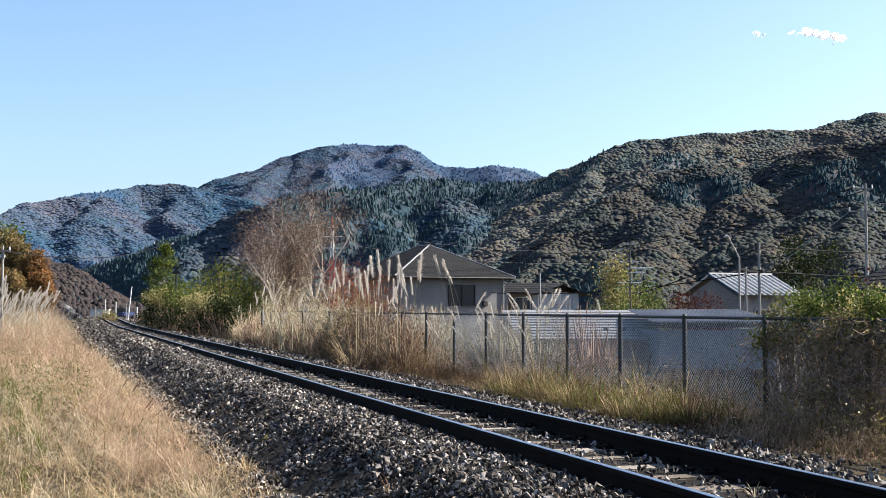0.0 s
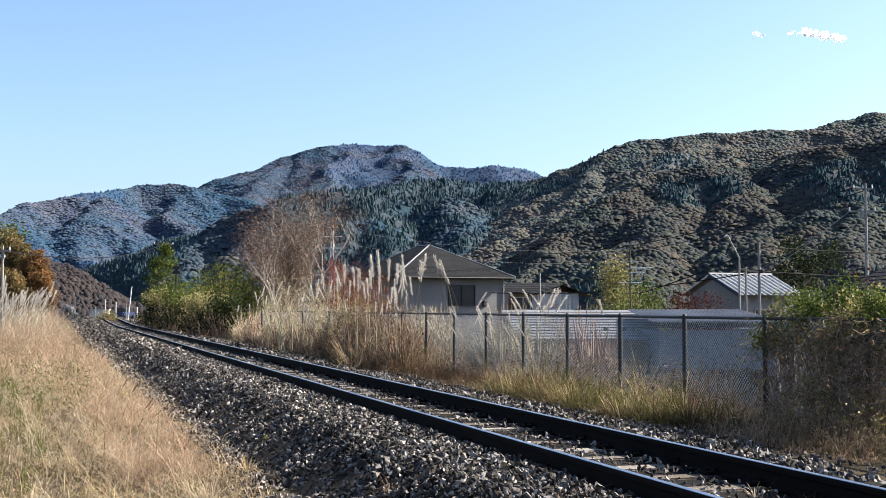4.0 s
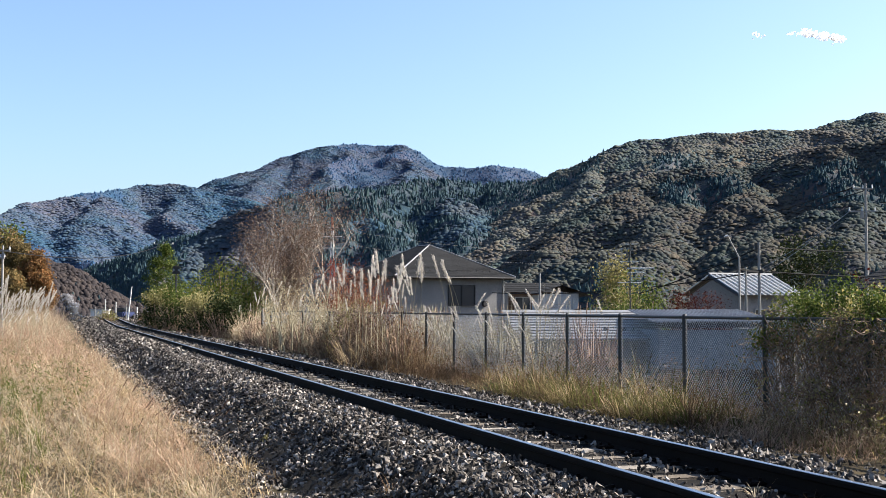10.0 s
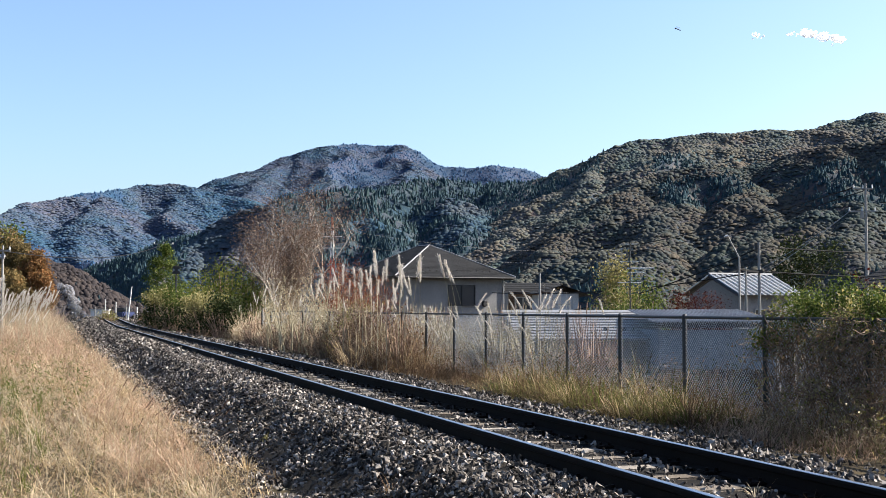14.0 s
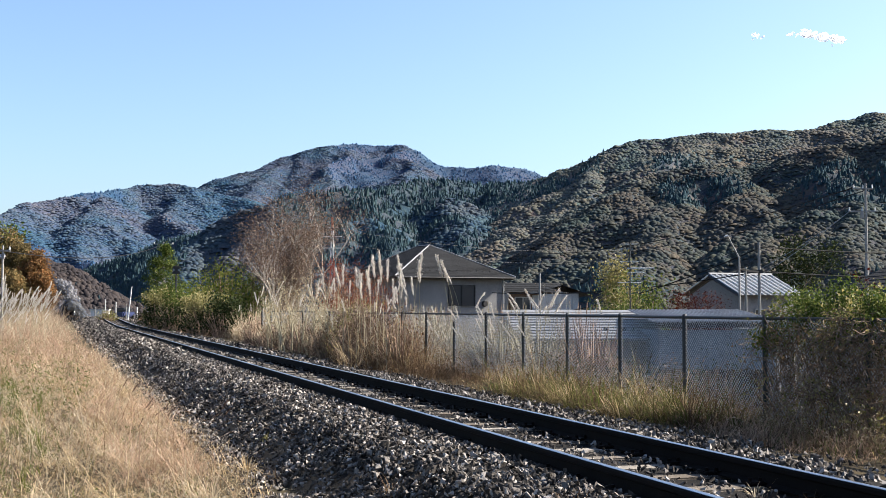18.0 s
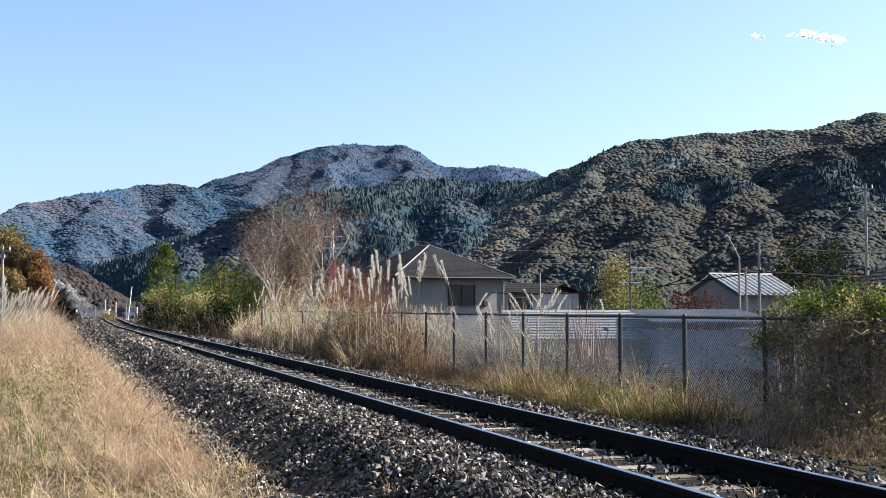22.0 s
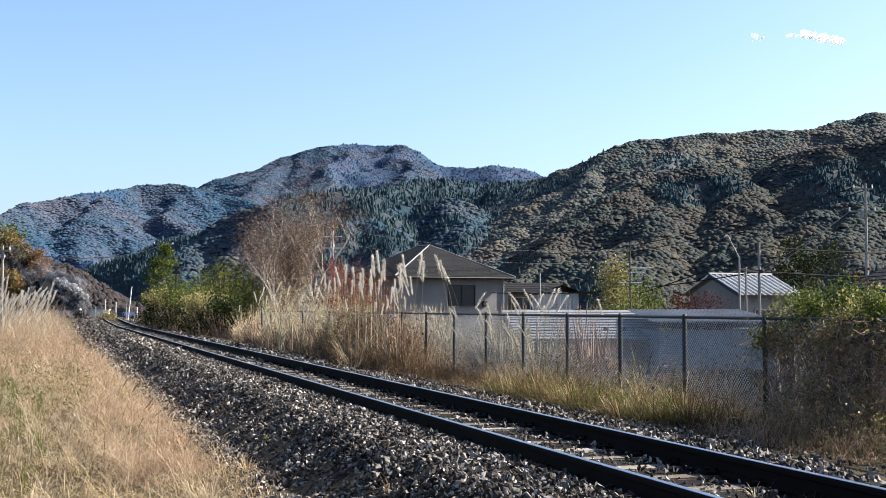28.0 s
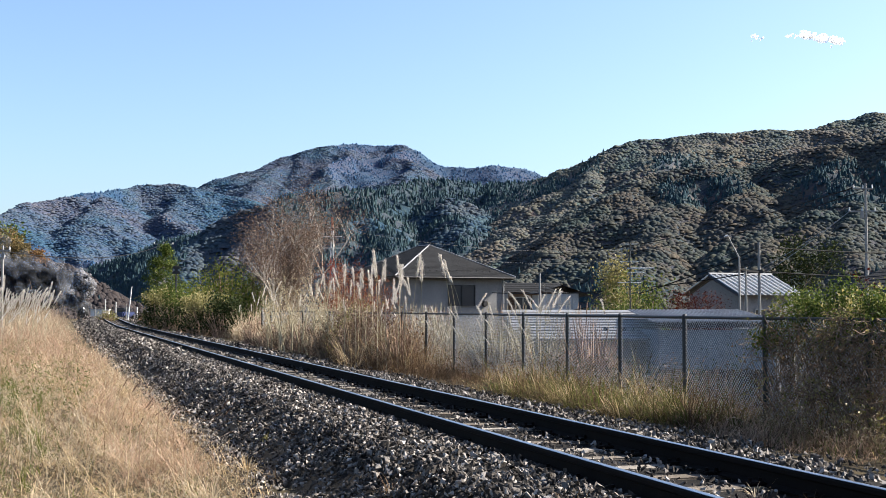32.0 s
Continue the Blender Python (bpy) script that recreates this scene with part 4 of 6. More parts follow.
tussocks("dead_stalks", 150, 18, 36, 3.5, 5.2, 32, 0.42, 0.008, M_straw, "straw-coloured dead grass matted along the fence", 0.8, 29, CURLS, 0.25)
tussocks("dead_stalks", 90, 20, 36, 3.5, 5.2, 30, 0.55, 0.007, M_pink, "reddish dead stalks tangled along the fence", 0.7, 30, CURLS, 0.25)
flakes("withered_leaves", 2600, 7, 15, 2.9, 4.2, 0.02, 0.3, 0.02, M_straw2, "pale withered leaves at the fence's foot")
flakes("withered_leaves", 1600, 7, 15, 3.1, 4.2, 0.02, 0.4, 0.022, M_leaf_y, "yellowing weed leaves at the fence's foot")
flakes("withered_leaves", 3000, 16, 34, 3.4, 4.4, 0.03, 0.4, 0.022, M_straw, "withered straw leaves caught in the fence")
flakes("withered_leaves", 2600, 7, 14, 3.3, 4.3, 0.1, 1.25, 0.03, M_straw3, "brown withered leaves caught in the vines")


# ---- plants
def limbs(root, height, spread, depth, count, r0, seed, droop=0.0, fork=0.55, up=0.55):
    """Tapered branches: rows of (start, end, radius at start, radius at end) and the tips."""
    g = np.random.default_rng(seed)
    rows, tips = [], []

    def grow(p, d, length, r, level):
        q = p
        pieces = 3 if level == 0 else 2
        for i in range(pieces):
            d = d + g.normal(0, 0.12 + 0.05 * level, 3) + np.array([0, 0, -droop * level])
            d = d / np.linalg.norm(d)
            e = q + d * length / pieces
            ra, rb = r * (1 - 0.4 * i / pieces), r * (1 - 0.4 * (i + 1) / pieces)
            rows.append((q, e, ra, rb))
            q = e
            if level < depth and (level > 0 or i > 0):
                for c in range(count if level else count + 1):
                    a = g.uniform(0, 2 * np.pi)
                    side = np.array([np.cos(a) * spread, np.sin(a) * spread, up + g.uniform(-0.15, 0.35)])
                    side = side + d * 0.6
                    grow(q, side / np.linalg.norm(side), length * fork * g.uniform(0.75, 1.2), rb * 0.55, level + 1)
        tips.append(q)

    grow(np.array(root, float), np.array([0, 0, 1.0]), height * 0.62, r0, 0)
    return rows, np.array(tips)


def sticks(rows, n=4):
    v, f = [], []
    an = np.arange(n) * 2 * np.pi / n
    for p, q, a, b in rows:
        t = (q - p) / max(1e-6, np.linalg.norm(q - p))
        w = np.cross(t, (0.3, 0.9, 0.2))
        w /= np.linalg.norm(w)
        u = np.cross(t, w)
        i = len(v)
        for base, r in ((p, a), (q, b)):
            for c in an:
                v.append(base + r * (np.cos(c) * w + np.sin(c) * u))
        for c in range(n):
            d = (c + 1) % n
            f += [(i + c, i + d, i + d + n), (i + c, i + d + n, i + c + n)]
    return np.array(v), np.array(f)


def foliage(tips, n, reach, size, flat=1.0):
    pick = tips[rng.integers(0, len(tips), n)]
    loc = pick + rng.normal(0, reach, (n, 3)) * np.array([1, 1, flat])
    s = size * rng.uniform(0.6, 1.4, n)
    return swarm(LEAVES, any_turn(n), loc, s)


def tree(name, x, y, z, height, label, leaf, n, size, bark=None, seed=1, spread=0.75, depth=3, count=2, reach=0.35, r0=0.12, stems=1, up=0.55, cat="tree", fork=0.55, floor=-99):
    t = thing(name, pose(x, y, z), label, cat)
    rows, tips, stalks = [], [], []
    for i in range(stems):
        a = i * 2.4
        r, p = limbs((0.35 * math.cos(a) * (stems > 1), 0.35 * math.sin(a) * (stems > 1), -0.2), height * (1 - 0.12 * i), spread, depth, count, r0 / (1 + 0.3 * (stems > 1)), seed + i, up=up, fork=fork)
        rows += r
        stalks.append(r)
        tips.append(p)
    tips = np.concatenate(tips)
    thin = [r for r in rows if r[2] <= r0 * 0.4]
    for own in stalks:
        thick = [r for r in own if r[2] > r0 * 0.4]
        if thick:
            child("trunk", mesh("trunk", *sticks(thick, 6), bark or M_bark, True), t)
    if thin:
        child("branchwork", mesh("branchwork", *sticks(thin, 3), bark or M_bark), t)
    tips = tips[tips[:, 2] > floor] if floor > -90 else tips
    if n:
        child("crown", mesh("crown", *foliage(tips, n, reach, size), leaf), t)
    return t


def shrub(name, x, y, z, rx, ry, h, label, leaf, n, size, seed=1, twig=None, nt=60, cat="shrub", low=0.0, reach=0.0):
    """Many thin stems from one foot, with leaves in clumps along them."""
    t = thing(name, pose(x, y, z), label, cat)
    g = np.random.default_rng(seed)
    rows, tips = [], []
    for i in range(nt):
        a, d = g.uniform(0, 2 * np.pi), g.uniform(0.1, 1) ** 0.6
        end = np.array([math.cos(a) * rx * d, math.sin(a) * ry * d, h * (1 - 0.55 * d * d) * g.uniform(0.65, 1.12)])
        foot = np.array([end[0] * 0.45, end[1] * 0.45, -0.1])
        mid = foot * 0.5 + end * 0.5 + np.array([0, 0, h * 0.12])
        rows += [(foot, mid, 0.02, 0.013), (mid, end, 0.013, 0.004)]
        tips += [q for q in (mid, end, end, (mid + end) / 2) if q[2] > low * h]
    child("stem_tangle", mesh("stem_tangle", *sticks(rows, 3), twig or M_twig), t)
    if n:
        child("foliage", mesh("foliage", *foliage(np.array(tips), n, reach or 0.16 * h ** 0.5, size), leaf), t)
    return t


M_sedge = surface("sedge_leaf", [(0.022, 0.026, 0.008), (0.06, 0.06, 0.018), (0.135, 0.118, 0.042), (0.3, 0.25, 0.13)], big=1, fine=6, vary=0.7, rough=0.7, through_light=0.35)

# the big half-bare tree behind the fence, and smaller ones along the line
M_pale = surface("pale_bark", [(0.13, 0.11, 0.095), (0.27, 0.24, 0.21), (0.43, 0.395, 0.35)], big=2, fine=25, rough=0.9, bump=0.6)
tree("half_bare_tree", -9.4, 80, -2.2, 9.8, "large half-bare tree with pale branches and brown leaves", M_leaf_t, 34000, 0.085, M_pale, seed=6, spread=0.7, depth=4, count=2, reach=0.42, r0=0.2, stems=5, up=0.68, fork=0.57)
def conical(name, x, y, z, height, wide, label, leaf, n, size, seed, bark=None):
    """A straight stem with whorls of boughs that shorten towards the tip."""
    t = thing(name, pose(x, y, z), label, "tree")
    g = np.random.default_rng(seed)
    stem = [(np.array([0, 0, height * k / 8 - 0.2]), np.array([0, 0, height * (k + 1) / 8 - 0.2]), 0.09 * (1 - k / 9), 0.09 * (1 - (k + 1) / 9)) for k in range(8)]
    boughs, tips = [], []
    for i in range(70):
        h = g.uniform(0.12, 0.97)
        a, reach = g.uniform(0, 6.28), wide * (1 - h) ** 0.75 * g.uniform(0.55, 1.15) + 0.12
        p = np.array([0, 0, h * height])
        q = p + np.array([math.cos(a) * reach, math.sin(a) * reach, reach * g.uniform(0.1, 0.5)])
        boughs.append((p, q, 0.025, 0.008))
        tips += [p + (q - p) * k for k in (0.35, 0.55, 0.75, 0.9, 1.0)]
    child("trunk", mesh("trunk", *sticks(stem, 6), bark or M_bark, True), t)
    child("branchwork", mesh("branchwork", *sticks(boughs, 3), bark or M_bark), t)
    child("crown", mesh("crown", *foliage(np.array(tips), n, 0.2, size), leaf), t)
    return t


conical("young_tree", -26.4, 118, -1.5, 8.6, 3.3, "slender conical young tree with dull green leaves", M_leaf_g, 12000, 0.15, 9)
for i, (x, y, h, w) in enumerate(((-4.75, 39.5, 3.0, 0.9), (-3.7, 38.2, 2.6, 0.9), (-5.6, 43.0, 2.7, 0.8), (-3.0, 36.0, 2.3, 0.8))):
    tree("bleached_shrub", x, y, -0.55, h, "tall dead shrub with bleached branching stems", M_straw2 if i % 2 else M_straw, 500, 0.05, M_stem, seed=140 + i, spread=0.45, depth=3, count=2, reach=0.16, r0=0.045, stems=5, up=0.75, cat="shrub", fork=0.5)
for i, (k, h) in enumerate(((-0.5, 1.25), (-1.3, 1.5), (-2.1, 1.45), (-2.9, 1.35), (-3.8, 1.2))):
    x, y = -0.38 + 0.621 * k, 28.7 - 1.906 * k
    shrub("withered_bush", x - 0.15, y - 0.1, -0.5, 0.85, 0.7, h, "withered dark brown leafy bush grown through the fence", (M_leaf_b, M_leaf_t, M_straw3, M_leaf_y, M_leaf_b)[i], 2300, 0.055, seed=150 + i, nt=110, twig=M_vine, reach=0.17)
for i, (x, y, h, rx) in enumerate(((-18.4, 92, 3.6, 1.0), (-14.6, 84, 4.6, 1.8), (-16.6, 88, 4.0, 1.6), (-12.9, 82, 3.9, 1.4))):
    shrub("green_shrub", x, y, -0.6, rx, rx, h, "bushy bright green bamboo-like shrub", M_leaf_l, 2600, 0.16, seed=20 + i)
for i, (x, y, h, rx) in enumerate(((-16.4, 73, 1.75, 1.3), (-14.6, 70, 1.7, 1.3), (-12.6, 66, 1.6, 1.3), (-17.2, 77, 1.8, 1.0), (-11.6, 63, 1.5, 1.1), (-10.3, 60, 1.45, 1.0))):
    shrub("dark_bush", x, y, -0.35, rx * 1.2, rx, h * 0.95, "dense bush with the bank's shade put into its dark leaves", M_leaf_d, 3000, 0.12, seed=30 + i)
    shrub("overhanging_bush", x - 0.2, y - 0.3, -0.35, rx * 1.15, rx, h * 1.25, "yellowing bush overhanging the bank", (M_leaf_y, M_leaf_g, M_leaf_y, M_leaf_l, M_leaf_y, M_leaf_d)[i], 1300, 0.12, seed=35 + i, low=0.8)
for i, (x, h, leaf) in enumerate(((6.7, 3.6, M_leaf_y), (7.9, 3.9, M_leaf_l), (8.7, 3.5, M_leaf_l))):
    shrub("garden_shrub", x, 52.2, -2.6, 0.75, 0.7, h, "loose green shrub behind the metal roof", leaf, 1500, 0.09, seed=190 + i, nt=60, reach=0.25)
for i, x in enumerate((4.6, 5.5)):
    shrub("bare_shrub", x, 56, -2.6, 0.7, 0.7, 5.0 - 0.5 * i, "bare grey shrub beside the houses", M_leaf_b, 120, 0.06, seed=194 + i, nt=70, twig=M_bark)
tree("small_tree", 7.15, 53, -2.6, 5.2, "small narrow tree with yellowing leaves", M_leaf_y, 3600, 0.1, seed=12, spread=0.24, depth=3, reach=0.24, r0=0.07, up=0.7, floor=1.5)
for i, (x, y, h, rx) in enumerate(((8.2, 52, 5.0, 1.2), (6.8, 50, 4.6, 0.9), (9.2, 55, 4.9, 0.9))):
    shrub("garden_shrub", x, y, -2.8, rx, rx, h, "leafy green garden shrub", M_leaf_g, 3000, 0.12, seed=40 + i)
for i, (x, y, h, rx) in enumerate(((9.8, 50, 4.3, 1.0), (10.8, 50, 4.3, 0.9))):
    shrub("red_maple", x, y, -2.8, rx, rx, h, "shrubby maple in deep red leaf", M_leaf_r, 11000, 0.075, seed=50 + i, nt=120, reach=0.2)
M_leaf_ro = surface("orange_red_leaf", [(0.06, 0.016, 0.009), (0.14, 0.042, 0.02), (0.24, 0.095, 0.045)], big=1, fine=8, vary=0.6, rough=0.7, through_light=0.4)
for i, (x, y, h, rx) in enumerate(((-4.4, 60, 5.9, 1.1), (-3.0, 58, 5.4, 1.2), (-5.6, 64, 6.3, 1.1))):
    shrub("red_maple", x, y, -2.8, rx, rx, h, "shrubby maple in orange-red leaf beside the house", M_leaf_ro, 6000, 0.08, seed=52 + i, nt=120, reach=0.25)
# vines over the fence's near end: stems that wander through the mesh, small leaves on them
def vine(name, k0, k1, z1, depth, label, leaf, n, size, stems, seed, out=0.0, cat="vine"):
    x0, y0 = fence_post_at((k0 + k1) / 2)
    t = thing(name, pose(x0, y0, -0.38), label, cat)
    g = np.random.default_rng(seed)
    (xa, ya), (xb, yb) = fence_post_at(k0), fence_post_at(k1)
    e = np.array([xb - xa, yb - ya, 0])
    wide = np.linalg.norm(e)
    e /= wide
    nrm = np.array([-e[1], e[0], 0])
    nrm = nrm if nrm[1] > 0 else -nrm
    rows, tips = [], []
    for i in range(stems):
        p = e * g.uniform(-wide / 2, wide / 2) + nrm * (g.normal(0, depth) + out)
        if i % 5 and z1 > 0.8:
            p[2] = g.uniform(0.35, 0.8) * z1
        d = np.array([0, 0, 1.0]) + g.normal(0, 0.35, 3)
        for q in range(int(g.integers(10, 20))):
            d = d + g.normal(0, 0.45, 3) + np.array([0, 0, 0.12])
            d -= nrm * 0.15 * np.dot(p - nrm * out, nrm) / max(depth, 0.05)
            d /= np.linalg.norm(d)
            r = p + d * 0.13
            if r[2] > z1 * g.uniform(0.8, 1.15):
                d[2] = -abs(d[2]) * 0.6
            r[2] = max(0.02, r[2])
            rows.append((p, r, 0.007 * (1 - q / 30), 0.007 * (1 - (q + 1) / 30)))
            p = r
            tips.append(p)
    tips = np.array(tips)
    tagged(child("stem_tangle", mesh("stem_tangle", *sticks(rows, 3), M_vine), t), "tangle of thin dark vine stems", kind="stuff")
    child("foliage", mesh("foliage", *foliage(tips, n, 0.05, size), leaf), t)
    return t


for i in range(3):
    k = 7.05 + i * 0.5
    vine("vine_tangle", k, k + 0.6, 1.18, 0.10, "brown withered vine tangle on the fence", (M_leaf_b, M_leaf_t, M_leaf_d)[i], 1100, 0.034, 34, 61 + 2 * i)
    vine("leafy_vine", k + 0.1, k + 0.95, 1.3, 0.10, "thin green vine threaded through the fence", M_leaf_l if i % 2 else M_leaf_y, 420, 0.036, 20, 75 + i)
    vine("low_vine", k + 0.3, k + 1.0, 0.5, 0.12, "low yellowing vine at the fence's foot", M_leaf_y, 650, 0.04, 26, 85 + i, -0.2)
for i in range(4):
    k = 7.3 + i * 0.32
    x, y = fence_post_at(k)
    shrub("leafy_bush", x + 0.25, y + 0.5, -0.6, 0.7, 0.5, 1.7 + 0.03 * i + 0.12 * (i % 2), "green leafy bush heaped behind the fence", (M_leaf_l, M_leaf_g, M_leaf_y, M_leaf_g)[i], 5200, 0.037, seed=80 + i, nt=80, low=0.74, reach=0.09)
shrub("red_leaved_bush", 5.65, 17.0, -0.6, 0.35, 0.35, 2.1, "small bush with dull red leaves", M_leaf_r, 900, 0.05, seed=95, nt=30, reach=0.08)
vine("vine_tangle", -4.2, -2.2, 1.3, 0.25, "rusty brown vine heaped on the far fence", M_leaf_t, 2600, 0.05, 120, 97)
vine("leafy_vine", -4.0, -2.6, 1.45, 0.25, "yellow-green vine on the far fence", M_leaf_y, 900, 0.05, 40, 98)
# weeds, mostly in darkened leaf, standing in for the soil's shade too
for i in range(12):
    x, y = fence_post_at(0.6 + 0.5 * i)
    shrub("undergrowth", x + 0.5, y + 0.7, -0.7, 0.8, 0.5, 0.8 + 0.12 * (i % 3), "weedy undergrowth, darkened also for the shade behind the fence", (M_leaf_d, M_leaf_t, M_leaf_d)[i % 3], 1300, 0.045, seed=180 + i, nt=70, twig=M_vine)
# sedge tufts and dead stalks by the fence


def arching(name, x, y, z, n, h, w, mat, label, spread=0.12, lean=0.5, shapes=ARCHES):
    a = rng.uniform(0, 2 * np.pi, n)
    out, side = np.stack([np.cos(a), np.sin(a), a * 0], -1), np.stack([-np.sin(a), np.cos(a), a * 0], -1)
    t = np.abs(rng.normal(0, lean, n))[:, None]
    up = np.zeros((n, 3))
    up[:, 2] = 1
    m = np.stack([side, out * np.cos(t) - up * np.sin(t), up * np.cos(t) + out * np.sin(t)], -1)
    hh = h * np.exp(rng.normal(0, 0.25, n))
    vv, ff = swarm(shapes, m, out * np.abs(rng.normal(0, spread, n))[:, None] - up * 0.03, np.stack([w * rng.uniform(0.6, 1.4, n), hh, hh], -1))
    ob = new(name, mesh(name, vv, ff, mat))
    ob.location = (x, y, z)
    return tagged(ob, label, "grass tuft", "grass tufts by the fence", "stuff")


for i in range(13):
    s, l = 15.3 + i * 0.45, 2.85 + 0.4 * rng.uniform(0, 1.6)
    x, y = on_line(s, l)
    arching("sedge_tuft", float(x), float(y), -0.36, 260, 0.5, 0.011, (M_straw3, M_sedge, M_straw, M_sedge, M_green_grass)[i % 5], "tangled yellow-green and brown sedge tuft at the fence's foot", 0.28, 0.8, CURLS)
for i in range(24):
    s, l = 14.6 + i * 0.28, 2.95 + 0.75 * rng.uniform(0, 1)
    x, y = on_line(s, l)
    arching("sedge_tuft", float(x), float(y), -0.36, 260, rng.uniform(0.35, 0.6), 0.010, (M_sedge, M_straw3, M_green_grass, M_sedge, M_straw)[i % 5], "tangled yellow-green and brown sedge tuft at the fence's foot", 0.26, 0.75, (ARCHES, CURLS)[i % 2])
for i in range(26):
    s, l = 18 + i * 1.5, 3.6 + rng.uniform(0, 1.4)
    x, y = on_line(s, l)
    arching("dry_tuft", float(x), float(y), -0.36, 70, 0.9, 0.009, M_stem if i % 2 else M_straw3, "tall tuft of dead grass stalks by the fence", 0.25, 0.35)
for i in range(34):
    s, l = 24 + i * 0.95, 4.3 + rng.uniform(0, 2.6)
    x, y = on_line(s, l)
    shrub("dead_scrub", float(x), float(y), float(bed_z(l)) - 0.02, 0.9, 0.9, 1.55 - float(bed_z(l)) - 0.36, "grey-brown dead scrub along the fence", M_straw2, 0, 0.05, seed=100 + i, nt=130, cat="scrub", twig=M_stem if i % 3 else M_twig)


for i in range(46):
    k = -13 + i * 0.29 + rng.uniform(-0.2, 0.2)
    x, y = fence_post_at(k)
    o = rng.uniform(-0.3, 0.5)
    arching("stalk_clump", x - o, y - o * 0.3, -0.4, 50, rng.uniform(0.7, 1.35), 0.010, (M_straw2, M_twig, M_leaf_b, M_straw3)[i % 4], "clump of bleached dead stalks before the fence", 0.25, 0.45)
for i in range(14):
    k = 6.9 + i * 0.27
    x, y = fence_post_at(k)
    arching("sedge_tuft", x - rng.uniform(0.05, 0.5), y - 0.1, -0.38, 90, rng.uniform(0.3, 0.5), 0.009, (M_sedge, M_pink, M_straw)[i % 3], "yellow-green sedge tuft at the fence's foot", 0.2, 0.7, CURLS)

for i in range(16):
    s, l = 29 + i * 1.5, rng.uniform(3.3, 3.9)
    x, y = on_line(s, l)
    shrub("dead_scrub", float(x), float(y), -0.4, 0.7, 0.6, rng.uniform(0.9, 1.4), "grey-brown dead scrub along the fence", M_straw3, 260, 0.05, seed=160 + i, nt=110, cat="scrub", twig=(M_twig, M_stem, M_vine)[i % 3])


# silver grass: a bent stem under a feathery plume
def plume_meshes(q):
    g = np.random.default_rng(200 + q)
    bend = (0.06, 0.13, 0.22, 0.32)[q]
    pts = [np.array([bend * t ** 2.6, 0, t]) for t in np.linspace(0, 1, 9)]
    rows = [(pts[i], pts[i + 1], 0.003 * (1 - 0.08 * i), 0.003 * (1 - 0.08 * (i + 1))) for i in range(8)]
    stem = mesh("stem", *sticks(rows, 3), M_stem)
    n = 230
    t = g.uniform(0.83, 1.0, n)
    loc = np.stack([bend * t ** 2.6, np.zeros(n), t], -1)
    mm = np.zeros((n, 3, 3))
    for i in range(n):
        out = np.array([0.2 + 1.5 * bend + g.normal(0, 0.13), g.normal(0, 0.13), 1.0 - 1.8 * bend])
        out /= np.linalg.norm(out)
        side = np.cross(out, g.normal(size=3))
        side /= np.linalg.norm(side)
        mm[i] = np.stack([side, np.cross(out, side), out], 1)
    vv, ff = swarm(BLADES, mm, loc, np.stack([np.full(n, 0.004), np.full(n, 0.06), g.uniform(0.02, 0.045, n)], -1))
    return stem, mesh("plume", vv, ff, M_plume)


PLUMES = [plume_meshes(q) for q in range(4)]
SWAY = []


def plume(x, y, z, h, q, az, sway=0.0, thick=1.0):
    t = thing("silver_grass", pose(x, y, z, 0, 0, az), "silver grass stem with a pale feathery plume", "grass", "silver grass plumes")
    t.scale = (h, h * thick, h)
    a, b = PLUMES[q]
    child("stem", a, t)
    child("plume", b, t, "pale feathery plume")
    if sway:
        SWAY.append((t, x, y, z, az, sway))
    return t


# along the left bank
for i in range(230):
    s = rng.uniform(38, 92)
    x, y = on_line(s, -rng.uniform(4.2, 6.8) - (s - 30) * 0.02)
    plume(float(x), float(y), float(ground_z(x, y)), rng.uniform(1.3, 2.5), int(rng.integers(0, 4)), rng.uniform(-60, 60), 1.6, 0.85)
# brown foxtail heads at the ballast's edge
M_fox = surface("foxtail_brown", [(0.05, 0.03, 0.022), (0.11, 0.07, 0.05), (0.2, 0.135, 0.1)], big=3, fine=30, vary=0.5, rough=0.9, through_light=0.2)
FOX = [(a, mesh("seed_head", np.array([c.co[:] for c in b.vertices]), np.array([p.vertices[:] for p in b.polygons]), M_fox)) for a, b in PLUMES[1:3]]
for i in range(16):
    x, y = on_line(rng.uniform(14, 19), rng.uniform(-3.7, -2.6))
    t = thing("foxtail_grass", pose(float(x), float(y), float(ground_z(x, y)), 0, rng.uniform(8, 30), rng.uniform(-25, 25)), "foxtail grass stem with a brown seed head", "grass", "foxtail stems")
    h = rng.uniform(0.5, 0.75)
    t.scale = (h, h, h)
    child("stem", FOX[i % 2][0], t)
    child("seed_head", FOX[i % 2][1], t, "brown seed head")
# behind the fence
for i in range(50):
    k = rng.uniform(-12, -0.5)
    x, y = fence_post_at(k)
    plume(x + rng.normal(0, 0.6), y + rng.normal(0.2, 0.7), -0.4, rng.uniform(1.2, 2.5), int(rng.integers(0, 3)), rng.uniform(0, 360), 1.2, 1.2)
for i in range(22):
    k = rng.uniform(-1, 4)
    x, y = fence_post_at(k)
    plume(x + rng.normal(0, 0.3), y + rng.normal(0, 0.5), -0.4, rng.uniform(0.9, 1.6), int(rng.integers(1, 4)), rng.uniform(120, 240), 1.0)
for i in range(14):
    k = 1.4 + 0.21 * i
    x, y = fence_post_at(k)
    plume(x + rng.normal(-0.1, 0.2), y + rng.normal(-0.1, 0.2), -0.4, rng.uniform(1.25, 1.8), 3 - i % 2, rng.uniform(-40, 40) if i % 3 else rng.uniform(140, 220), 1.0)
